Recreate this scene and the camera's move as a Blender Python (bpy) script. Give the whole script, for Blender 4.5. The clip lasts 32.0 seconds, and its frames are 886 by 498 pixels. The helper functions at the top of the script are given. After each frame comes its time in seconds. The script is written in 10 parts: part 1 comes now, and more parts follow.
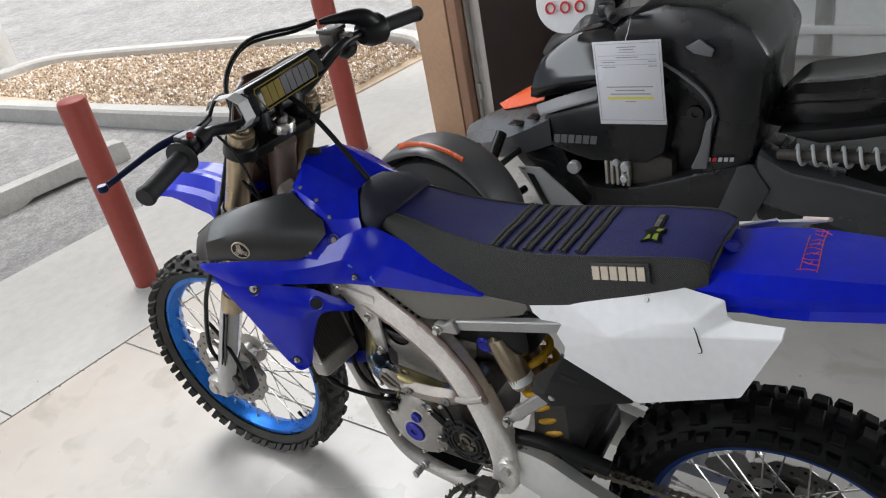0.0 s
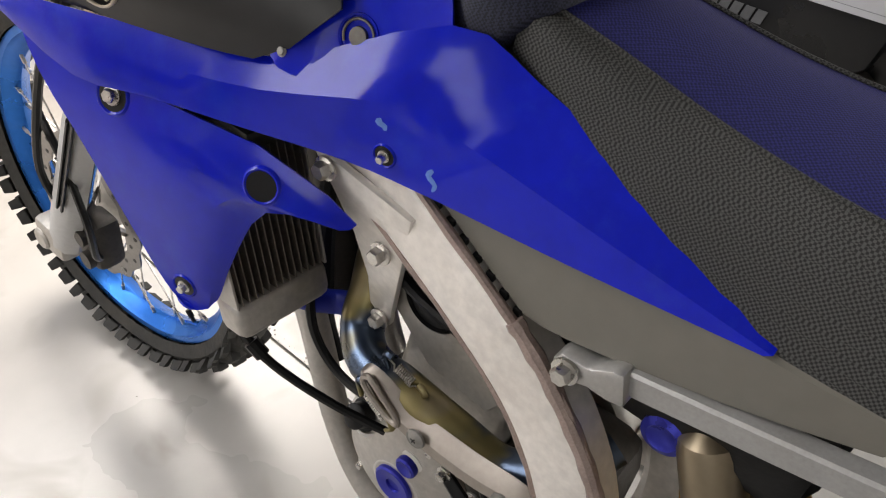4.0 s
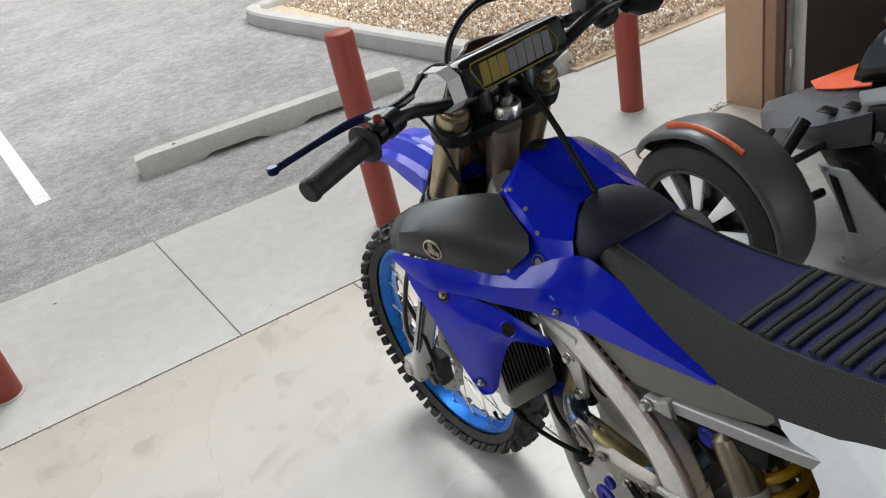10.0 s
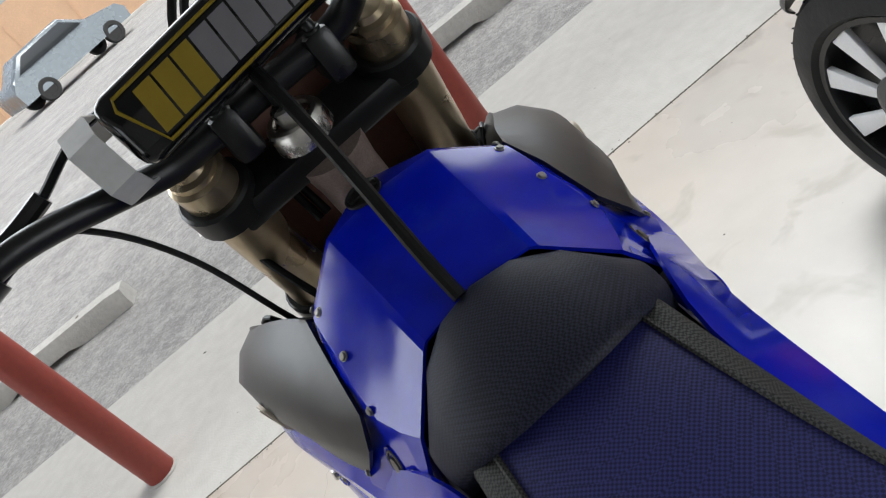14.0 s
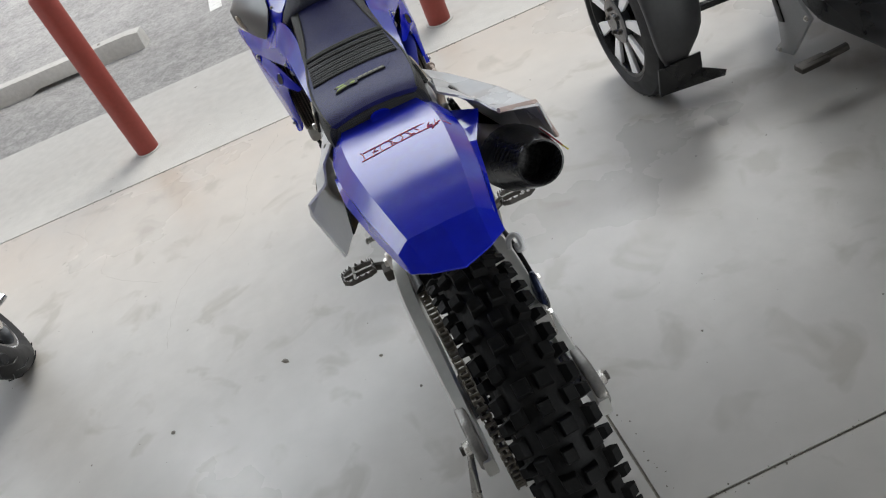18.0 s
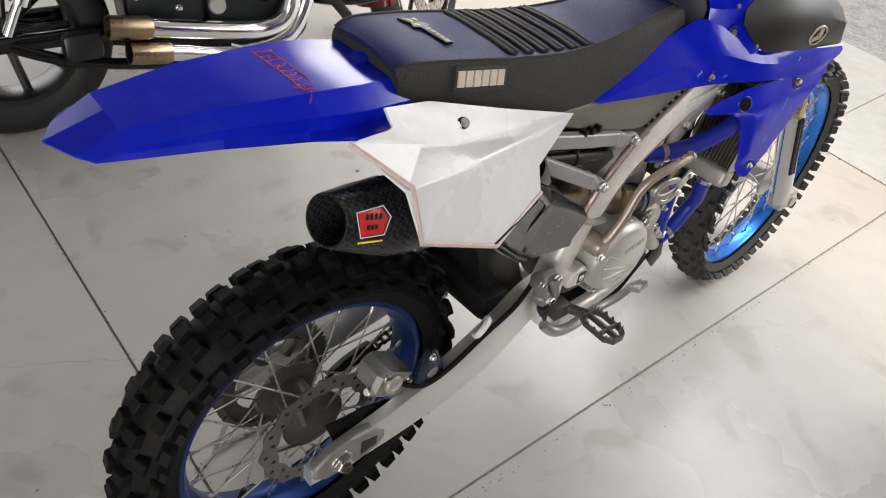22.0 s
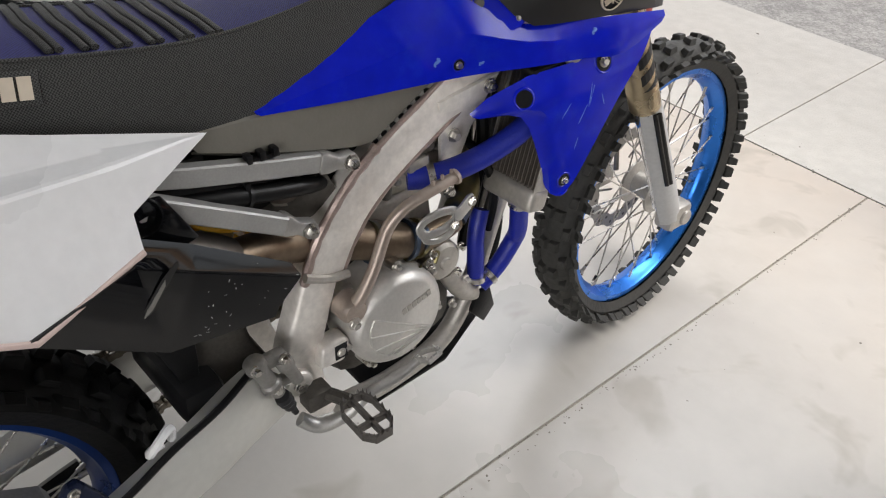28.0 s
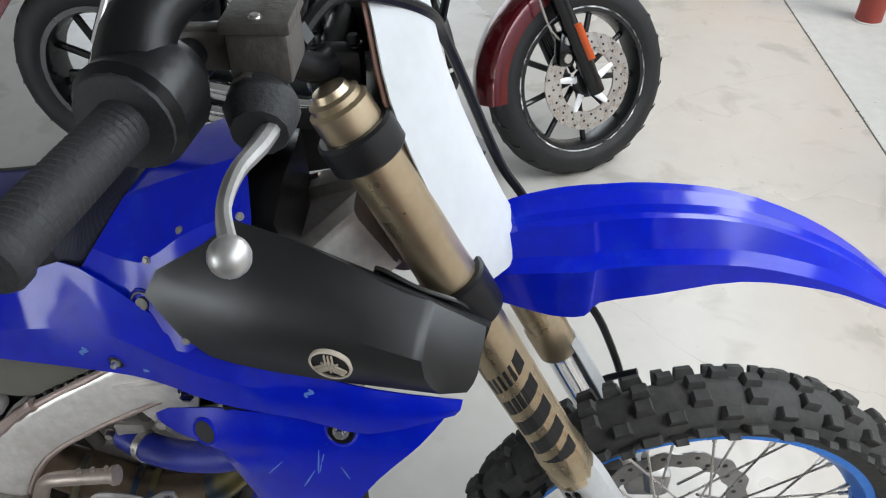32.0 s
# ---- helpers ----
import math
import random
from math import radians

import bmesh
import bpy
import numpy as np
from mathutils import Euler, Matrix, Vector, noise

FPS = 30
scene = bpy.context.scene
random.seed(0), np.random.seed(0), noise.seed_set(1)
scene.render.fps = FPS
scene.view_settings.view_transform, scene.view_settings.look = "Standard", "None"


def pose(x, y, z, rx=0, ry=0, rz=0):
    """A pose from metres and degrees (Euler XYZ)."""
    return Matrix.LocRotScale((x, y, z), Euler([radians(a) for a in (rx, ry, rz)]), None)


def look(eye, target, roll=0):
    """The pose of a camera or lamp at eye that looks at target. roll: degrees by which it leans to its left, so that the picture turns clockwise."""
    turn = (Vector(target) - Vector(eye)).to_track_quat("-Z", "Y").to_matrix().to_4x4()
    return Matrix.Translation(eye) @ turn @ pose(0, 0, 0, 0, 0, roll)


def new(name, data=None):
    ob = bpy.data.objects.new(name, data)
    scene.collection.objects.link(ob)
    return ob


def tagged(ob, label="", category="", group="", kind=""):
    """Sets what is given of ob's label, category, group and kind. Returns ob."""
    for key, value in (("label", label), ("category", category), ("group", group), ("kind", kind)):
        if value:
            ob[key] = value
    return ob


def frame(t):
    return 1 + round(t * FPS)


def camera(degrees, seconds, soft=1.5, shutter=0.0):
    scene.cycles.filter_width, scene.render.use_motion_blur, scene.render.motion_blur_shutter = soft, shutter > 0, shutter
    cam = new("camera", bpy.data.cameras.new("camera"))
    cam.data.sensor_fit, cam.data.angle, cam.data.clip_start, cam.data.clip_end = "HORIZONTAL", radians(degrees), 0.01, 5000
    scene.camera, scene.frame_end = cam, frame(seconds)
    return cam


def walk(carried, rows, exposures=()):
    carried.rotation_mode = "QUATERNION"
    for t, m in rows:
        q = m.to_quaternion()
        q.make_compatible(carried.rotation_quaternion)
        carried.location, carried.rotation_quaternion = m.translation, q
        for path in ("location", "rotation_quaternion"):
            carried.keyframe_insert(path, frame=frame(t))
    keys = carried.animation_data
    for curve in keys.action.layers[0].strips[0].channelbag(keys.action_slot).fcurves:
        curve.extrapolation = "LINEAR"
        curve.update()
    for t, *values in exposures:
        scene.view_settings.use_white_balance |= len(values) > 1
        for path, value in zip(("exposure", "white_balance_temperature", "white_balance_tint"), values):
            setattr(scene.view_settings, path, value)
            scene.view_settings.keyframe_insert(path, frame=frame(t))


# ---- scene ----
cam = camera(59.6, 32.0, soft=1.15)
PATH = [
    (0, (-1.089, -0.931, 1.698), (-0.079, -0.111, 0.952), -11.3),
    (0.5, (-0.993, -0.800, 1.642), (0.003, 0.016, 0.872), -12.4),
    (1, (-0.900, -0.726, 1.581), (0.068, 0.087, 0.775), -12.8),
    (1.5, (-0.765, -0.649, 1.519), (0.150, 0.180, 0.667), -13.1),
    (2, (-0.637, -0.555, 1.465), (0.206, 0.295, 0.561), -12.4),
    (2.5, (-0.561, -0.488, 1.432), (0.229, 0.370, 0.489), -9.9),
    (3, (-0.446, -0.492, 1.323), (0.337, 0.371, 0.378), -7.9),
    (3.5, (-0.463, -0.363, 1.273), (0.386, 0.398, 0.298), -0.3),
    (4, (-0.497, -0.226, 1.215), (0.433, 0.413, 0.227), 9.0),
    (4.5, (-0.583, -0.002, 1.191), (0.415, 0.463, 0.172), 19.8),
    (5, (-0.581, 0.035, 1.119), (0.472, 0.369, 0.105), 27.3),
    (5.5, (-0.557, 0.054, 1.029), (0.532, 0.287, 0.024), 32.9),
    (6, (-0.531, 0.039, 0.960), (0.567, 0.209, -0.047), 36.5),
    (6.5, (-0.542, 0.032, 0.974), (0.544, 0.204, -0.047), 36.6),
    (7, (-0.613, 0.033, 1.089), (0.433, 0.355, 0.063), 29.4),
    (7.5, (-0.660, -0.052, 1.209), (0.321, 0.461, 0.197), 20.3),
    (8, (-0.709, -0.165, 1.312), (0.191, 0.534, 0.337), 11.6),
    (8.5, (-0.700, -0.325, 1.427), (0.098, 0.544, 0.501), 3.4),
    (9, (-0.693, -0.497, 1.534), (0.015, 0.494, 0.659), -3.3),
    (9.5, (-0.707, -0.645, 1.606), (-0.064, 0.437, 0.789), -8.7),
    (10, (-0.759, -0.756, 1.653), (-0.158, 0.392, 0.896), -13.2),
    (10.5, (-0.704, -0.784, 1.650), (-0.144, 0.413, 0.942), -16.9),
    (11, (-0.464, -0.683, 1.641), (0.041, 0.558, 0.966), -20.9),
    (11.5, (-0.296, -0.558, 1.592), (0.110, 0.714, 0.908), -25.7),
    (12, (-0.213, -0.435, 1.544), (0.100, 0.846, 0.830), -30.4),
    (12.5, (-0.162, -0.338, 1.466), (0.085, 0.964, 0.763), -35.2),
    (13, (-0.098, -0.251, 1.418), (0.070, 1.034, 0.663), -38.6),
    (13.5, (-0.088, -0.195, 1.376), (0.101, 1.080, 0.611), -40.6),
    (14, (-0.031, -0.344, 1.325), (0.066, 0.972, 0.611), -40.3),
    (14.5, (-0.084, -0.545, 1.347), (0.023, 0.758, 0.611), -39.7),
    (15, (-0.128, -0.802, 1.377), (-0.008, 0.483, 0.612), -38.8),
    (15.5, (-0.235, -0.959, 1.467), (-0.068, 0.271, 0.626), -38.3),
    (16, (-0.203, -1.156, 1.486), (-0.062, 0.046, 0.600), -37.5),
    (16.5, (-0.201, -1.345, 1.492), (-0.091, -0.168, 0.570), -37.4),
    (17, (-0.216, -1.563, 1.496), (-0.132, -0.404, 0.549), -37.0),
    (17.5, (-0.162, -1.715, 1.548), (-0.095, -0.554, 0.600), -34.4),
    (18, (-0.009, -1.746, 1.539), (0.003, -0.540, 0.646), -25.3),
    (18.5, (0.109, -1.696, 1.502), (-0.018, -0.452, 0.673), -15.8),
    (19, (0.239, -1.534, 1.491), (-0.066, -0.289, 0.711), -9.9),
    (19.5, (0.388, -1.348, 1.491), (-0.098, -0.142, 0.742), -5.8),
    (20, (0.595, -1.239, 1.466), (-0.057, -0.118, 0.712), -0.5),
    (20.5, (0.773, -1.194, 1.455), (0.024, -0.213, 0.603), 5.4),
    (21, (0.847, -1.245, 1.507), (0.062, -0.358, 0.586), 8.9),
    (21.5, (0.872, -1.272, 1.529), (0.063, -0.432, 0.586), 9.9),
    (22, (0.828, -1.212, 1.489), (-0.011, -0.398, 0.549), 9.1),
    (22.5, (0.757, -1.073, 1.446), (-0.103, -0.294, 0.495), 7.0),
    (23, (0.670, -0.961, 1.400), (-0.199, -0.219, 0.428), 4.3),
    (23.5, (0.621, -0.871, 1.333), (-0.256, -0.167, 0.340), 1.9),
    (24, (0.615, -0.721, 1.275), (-0.281, -0.062, 0.269), -0.3),
    (24.5, (0.606, -0.527, 1.227), (-0.309, 0.086, 0.209), -2.0),
    (25, (0.573, -0.385, 1.161), (-0.350, 0.179, 0.122), -3.6),
    (25.5, (0.574, -0.287, 1.092), (-0.440, 0.200, 0.100), -6.1),
    (26, (0.539, -0.243, 1.090), (-0.443, 0.267, 0.078), -6.2),
    (26.5, (0.587, -0.229, 1.152), (-0.409, 0.335, 0.182), -5.9),
    (27, (0.685, -0.321, 1.201), (-0.236, 0.326, 0.210), 0.3),
    (27.5, (0.790, -0.453, 1.253), (-0.130, 0.271, 0.315), 1.1),
    (28, (0.899, -0.582, 1.307), (-0.023, 0.204, 0.423), 1.6),
    (28.5, (0.929, -0.574, 1.451), (-0.011, 0.219, 0.593), -1.6),
    (29, (1.029, -0.519, 1.515), (0.050, 0.288, 0.715), -0.8),
    (29.5, (1.115, -0.399, 1.537), (0.068, 0.374, 0.791), -0.1),
    (30, (1.092, -0.291, 1.525), (-0.010, 0.400, 0.778), 0.6),
    (30.5, (0.953, -0.112, 1.520), (-0.192, 0.461, 0.738), 1.2),
    (31, (0.831, 0.083, 1.500), (-0.350, 0.475, 0.663), 1.1),
    (31.5, (0.778, 0.310, 1.503), (-0.419, 0.485, 0.617), 0.5),
    (32, (0.695, 0.449, 1.488), (-0.475, 0.413, 0.551), -0.4),
]
EXPOSURES = [(0, 0.84, 6400, 10), (2, 0.94, 6500, 10), (5, 1.25, 7150, 14), (6, 1.33, 7200, 14), (7, 1.22, 7000, 13), (8, 0.82, 6600, 10), (9, 0.68, 6400, 8), (12, 0.7, 6400, 8), (16, 0.73, 6350, 9), (18, 0.7, 6400, 9), (20, 0.74, 6500, 9), (21, 1.02, 6650, 11), (22, 1.14, 6850, 12), (23, 1.22, 6950, 12), (25, 1.32, 7000, 12), (26, 1.44, 7050, 12), (27.5, 1.14, 6800, 12), (29, 0.84, 6550, 10), (31, 0.9, 6300, 8), (32, 0.82, 6200, 7)]
walk(cam, [(t, look(eye, target, roll)) for t, eye, target, roll in PATH], EXPOSURES)

# ---- daylight ----
SUN_UP, SUN_ROUND = 50, 150
world = bpy.data.worlds.new("overcast_sky")
scene.world = world
world.use_nodes = True
wn = world.node_tree
wn.nodes.clear()
sky = wn.nodes.new("ShaderNodeTexSky")
sky.sky_type = "NISHITA"
sky.sun_disc = False
sky.sun_elevation, sky.sun_rotation = radians(SUN_UP), radians(SUN_ROUND)
sky.air_density, sky.dust_density = 1.0, 4.0
sky_soft = wn.nodes.new("ShaderNodeHueSaturation")
sky_soft.inputs["Saturation"].default_value = 0.35
wb = wn.nodes.new("ShaderNodeBackground")
wb.inputs["Strength"].default_value = 0.15
wo = wn.nodes.new("ShaderNodeOutputWorld")
wn.links.new(sky.outputs[0], sky_soft.inputs["Color"])
wn.links.new(sky_soft.outputs[0], wb.inputs["Color"])
wn.links.new(wb.outputs[0], wo.inputs["Surface"])

sun_data = bpy.data.lights.new("sun", "SUN")
sun_data.energy, sun_data.angle, sun_data.color = 1.45, radians(30), (1.0, 0.96, 0.9)
sun = new("sun", sun_data)
sun.matrix_basis = look((6, 10, 14), (0, 3, 0))


def opening_light(name, place, target, width, height, watts, tint=(0.95, 0.98, 1.0)):
    """An area lamp set in an opening of the building, added to the sky's light."""
    d = bpy.data.lights.new(name, "AREA")
    d.shape, d.size, d.size_y, d.energy, d.color = "RECTANGLE", width, height, watts, tint
    ob = new(name, d)
    ob.matrix_basis = look(place, target)
    return ob


opening_light("front_opening_light", (-0.8, 1.95, 2.2), (-0.8, -2.5, 1.0), 6.2, 1.0, 62)
# Fill lamps; the side and west openings are invented, out of view.
opening_light("side_opening_light", (3.7, -5.0, 1.45), (0.0, -0.6, 0.8), 3.0, 2.3, 68)
opening_light("west_opening_light", (-6.98, -1.6, 1.5), (0.0, -0.8, 0.7), 4.2, 2.8, 32)


# ---- materials ----
def mat(name, colour, rough=0.5, metal=0.0, vary=0.12, scale=6.0, bump=0.0, bump_scale=60.0, spots=0.0, spot_colour=(0.1, 0.09, 0.08), spot_scale=3.0, coat=0.0, piece=0.0, rough_vary=0.1, spec=0.5):
    """A painted, cast or moulded surface: two scales of tone, stains, fine relief."""
    m = bpy.data.materials.new(name)
    m.use_nodes = True
    nt = m.node_tree
    b = nt.nodes["Principled BSDF"]
    link, node = nt.links.new, nt.nodes.new
    co = node("ShaderNodeTexCoord")
    n1 = node("ShaderNodeTexNoise")
    n1.inputs["Scale"].default_value, n1.inputs["Detail"].default_value = scale, 6
    link(co.outputs["Object"], n1.inputs["Vector"])
    n2 = node("ShaderNodeTexNoise")
    n2.inputs["Scale"].default_value, n2.inputs["Detail"].default_value = scale * 11, 4
    link(co.outputs["Object"], n2.inputs["Vector"])
    add = node("ShaderNodeMath")
    add.operation = "ADD"
    link(n1.outputs["Fac"], add.inputs[0])
    link(n2.outputs["Fac"], add.inputs[1])
    ramp = node("ShaderNodeMapRange")
    ramp.inputs["From Min"].default_value, ramp.inputs["From Max"].default_value = 0.6, 1.4
    ramp.inputs["To Min"].default_value, ramp.inputs["To Max"].default_value = 1 - vary, 1 + vary
    link(add.outputs[0], ramp.inputs["Value"])
    last = ramp.outputs["Result"]
    if piece:
        info = node("ShaderNodeObjectInfo")
        pr = node("ShaderNodeMapRange")
        pr.inputs["To Min"].default_value, pr.inputs["To Max"].default_value = 1 - piece, 1 + piece
        link(info.outputs["Random"], pr.inputs["Value"])
        mul = node("ShaderNodeMath")
        mul.operation = "MULTIPLY"
        link(last, mul.inputs[0])
        link(pr.outputs["Result"], mul.inputs[1])
        last = mul.outputs[0]
    tone = node("ShaderNodeVectorMath")
    tone.operation = "SCALE"
    tone.inputs[0].default_value = colour
    link(last, tone.inputs["Scale"])
    out = tone.outputs["Vector"]
    if spots:
        n3 = node("ShaderNodeTexNoise")
        n3.inputs["Scale"].default_value, n3.inputs["Detail"].default_value = spot_scale, 8
        n3.inputs["Roughness"].default_value = 0.7
        link(co.outputs["Object"], n3.inputs["Vector"])
        sr = node("ShaderNodeMapRange")
        sr.inputs["From Min"].default_value, sr.inputs["From Max"].default_value = 0.52, 0.78
        sr.inputs["To Max"].default_value = spots
        link(n3.outputs["Fac"], sr.inputs["Value"])
        mix = node("ShaderNodeMixRGB")
        mix.inputs["Color2"].default_value = (*spot_colour, 1)
        link(sr.outputs["Result"], mix.inputs["Fac"])
        link(out, mix.inputs["Color1"])
        out = mix.outputs["Color"]
    link(out, b.inputs["Base Color"])
    rr = node("ShaderNodeMapRange")
    rr.inputs["From Min"].default_value, rr.inputs["From Max"].default_value = 0.3, 0.7
    rr.inputs["To Min"].default_value, rr.inputs["To Max"].default_value = max(0.02, rough - rough_vary), min(1, rough + rough_vary)
    link(n1.outputs["Fac"], rr.inputs["Value"])
    link(rr.outputs["Result"], b.inputs["Roughness"])
    b.inputs["Metallic"].default_value = metal
    b.inputs["Specular IOR Level"].default_value = spec
    b.inputs["Coat Weight"].default_value = coat
    b.inputs["Coat Roughness"].default_value = 0.08
    if bump:
        nb = node("ShaderNodeTexNoise")
        nb.inputs["Scale"].default_value, nb.inputs["Detail"].default_value = bump_scale, 5
        link(co.outputs["Object"], nb.inputs["Vector"])
        bp = node("ShaderNodeBump")
        bp.inputs["Strength"].default_value, bp.inputs["Distance"].default_value = bump, 0.01
        link(nb.outputs["Fac"], bp.inputs["Height"])
        link(bp.outputs["Normal"], b.inputs["Normal"])
    return m


def weave(name, colour, scale, rough=0.7, depth=0.3, other=None):
    """Woven or gripper surface: a fine checkered relief."""
    m = mat(name, colour, rough, 0, 0.1, 8, spec=0.28)
    nt = m.node_tree
    b = nt.nodes["Principled BSDF"]
    co = nt.nodes.new("ShaderNodeTexCoord")
    ch = nt.nodes.new("ShaderNodeTexChecker")
    ch.inputs["Scale"].default_value = scale
    nt.links.new(co.outputs["Object"], ch.inputs["Vector"])
    bp = nt.nodes.new("ShaderNodeBump")
    bp.inputs["Strength"].default_value, bp.inputs["Distance"].default_value = depth, 0.002
    nt.links.new(ch.outputs["Fac"], bp.inputs["Height"])
    nt.links.new(bp.outputs["Normal"], b.inputs["Normal"])
    if other:
        old = b.inputs["Base Color"].links[0].from_socket
        mx = nt.nodes.new("ShaderNodeMixRGB")
        mx.inputs["Color2"].default_value = (*other, 1)
        nt.links.new(old, mx.inputs["Color1"])
        nt.links.new(ch.outputs["Fac"], mx.inputs["Fac"])
        nt.links.new(mx.outputs["Color"], b.inputs["Base Color"])
    return m




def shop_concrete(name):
    """Sealed concrete: cloudy tone, tint turning warmer towards the doorway."""
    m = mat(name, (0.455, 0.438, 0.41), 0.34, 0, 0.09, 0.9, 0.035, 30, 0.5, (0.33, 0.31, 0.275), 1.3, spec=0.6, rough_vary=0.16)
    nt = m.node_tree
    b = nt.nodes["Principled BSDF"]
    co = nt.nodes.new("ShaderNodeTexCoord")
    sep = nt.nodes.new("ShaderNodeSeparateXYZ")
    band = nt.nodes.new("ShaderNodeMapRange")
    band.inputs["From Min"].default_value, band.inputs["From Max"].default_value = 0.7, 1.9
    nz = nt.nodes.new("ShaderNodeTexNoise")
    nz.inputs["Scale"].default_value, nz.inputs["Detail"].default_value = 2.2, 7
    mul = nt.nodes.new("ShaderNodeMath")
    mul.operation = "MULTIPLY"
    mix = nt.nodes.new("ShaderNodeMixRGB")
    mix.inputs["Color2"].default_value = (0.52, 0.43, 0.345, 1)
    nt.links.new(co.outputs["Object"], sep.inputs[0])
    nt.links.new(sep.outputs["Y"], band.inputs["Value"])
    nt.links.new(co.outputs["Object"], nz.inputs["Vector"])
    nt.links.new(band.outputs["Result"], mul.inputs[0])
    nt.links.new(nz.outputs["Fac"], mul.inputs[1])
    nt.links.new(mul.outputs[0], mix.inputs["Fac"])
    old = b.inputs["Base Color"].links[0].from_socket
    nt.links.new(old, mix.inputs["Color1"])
    spill = nt.nodes.new("ShaderNodeTexNoise")
    spill.inputs["Scale"].default_value, spill.inputs["Detail"].default_value = 5.5, 3
    spill.inputs["Distortion"].default_value = 0.6
    much = nt.nodes.new("ShaderNodeMapRange")
    much.inputs["From Min"].default_value, much.inputs["From Max"].default_value = 0.57, 0.68
    much.inputs["To Max"].default_value = 0.5
    stain = nt.nodes.new("ShaderNodeMixRGB")
    stain.inputs["Color2"].default_value = (0.30, 0.27, 0.225, 1)
    nt.links.new(co.outputs["Object"], spill.inputs["Vector"])
    nt.links.new(spill.outputs["Fac"], much.inputs["Value"])
    nt.links.new(much.outputs["Result"], stain.inputs["Fac"])
    nt.links.new(mix.outputs["Color"], stain.inputs["Color1"])
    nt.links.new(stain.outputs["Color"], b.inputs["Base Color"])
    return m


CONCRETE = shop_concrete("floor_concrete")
WALK = mat("pavement_concrete", (0.50, 0.488, 0.46), 0.85, 0, 0.1, 1.5, 0.25, 120, 0.4, (0.36, 0.34, 0.305), 2.0)
KERB = mat("kerb_concrete", (0.5, 0.49, 0.46), 0.85, 0, 0.15, 3, 0.35, 80, 0.4, (0.3, 0.29, 0.27), 4)


def worn_asphalt(name):
    """Bleached asphalt: coarse aggregate specks, dark oil patches, pale worn lanes."""
    m = mat(name, (0.33, 0.324, 0.313), 0.9, 0, 0.35, 1.2, 0.9, 140, 0.55, (0.36, 0.35, 0.33), 0.7)
    nt = m.node_tree
    b = nt.nodes["Principled BSDF"]
    co = nt.nodes.new("ShaderNodeTexCoord")
    vo = nt.nodes.new("ShaderNodeTexVoronoi")
    vo.inputs["Scale"].default_value = 90
    cr = nt.nodes.new("ShaderNodeMapRange")
    cr.inputs["To Min"].default_value, cr.inputs["To Max"].default_value = 0.78, 1.22
    sep = nt.nodes.new("ShaderNodeSeparateColor")
    mul = nt.nodes.new("ShaderNodeVectorMath")
    mul.operation = "SCALE"
    nt.links.new(co.outputs["Object"], vo.inputs["Vector"])
    nt.links.new(vo.outputs["Color"], sep.inputs[0])
    nt.links.new(sep.outputs[0], cr.inputs["Value"])
    old = b.inputs["Base Color"].links[0].from_socket
    nt.links.new(old, mul.inputs[0])
    nt.links.new(cr.outputs["Result"], mul.inputs["Scale"])
    nt.links.new(mul.outputs["Vector"], b.inputs["Base Color"])
    return m


ASPHALT = worn_asphalt("asphalt")
JOINT = mat("joint_filler", (0.28, 0.26, 0.225), 0.9, 0, 0.4, 14)
LINE = mat("road_paint", (0.75, 0.75, 0.72), 0.8, 0, 0.15, 9, 0.3, 120, 0.6, (0.25, 0.24, 0.23), 8)
GRAVEL = mat("gravel_stone", (0.5, 0.405, 0.295), 0.9, 0, 0.2, 5, piece=0.2)
RED_PAINT = mat("red_bollard_paint", (0.30, 0.05, 0.035), 0.5, 0, 0.12, 5, 0.1, 50, 0.25, (0.2, 0.04, 0.03), 6)
TAN_WALL = mat("tan_stucco", (0.55, 0.36, 0.23), 0.9, 0, 0.1, 2, 0.3, 60)
JAMB = mat("brown_jamb_paint", (0.30, 0.17, 0.11), 0.6, 0, 0.1, 4, 0.1, 40)
JAMB_LIGHT = mat("tan_jamb_paint", (0.47, 0.30, 0.19), 0.6, 0, 0.1, 4, 0.1, 40)
STEEL_TRACK = mat("galvanised_steel", (0.55, 0.55, 0.54), 0.4, 0.9, 0.15, 20)
DARK_BROWN = mat("dark_brown_wall", (0.035, 0.02, 0.015), 0.6, 0, 0.2, 3)
WHITE_WALL = mat("wall_paint", (0.7, 0.69, 0.67), 0.7, 0, 0.05, 1.5, 0.05, 40)
CEILING = mat("ceiling_paint", (0.21, 0.206, 0.2), 0.8, 0, 0.08, 1.5, 0.05, 40)
DOOR_WHITE = mat("white_sectional_door", (0.8, 0.81, 0.8), 0.5, 0, 0.05, 2)

BLUE = mat("royal_blue_plastic", (0.003, 0.012, 0.49), 0.14, 0, 0.16, 4, 0.008, 40, 0.2, (0.04, 0.12, 0.62), 14, rough_vary=0.06, spec=0.34)
BLACK_PLASTIC = mat("satin_black_plastic", (0.0055, 0.0055, 0.006), 0.38, 0, 0.2, 6, 0.05, 150, 0.2, (0.02, 0.02, 0.02), 9, spec=0.26)
GLOSS_BLACK = mat("gloss_black_plastic", (0.004, 0.0042, 0.005), 0.1, 0, 0.15, 6, 0, 60, 0.12, (0.03, 0.03, 0.03), 18, spec=0.45)
GREY_PLASTIC = mat("olive_grey_plastic", (0.155, 0.146, 0.124), 0.5, 0, 0.08, 5, 0.05, 200)
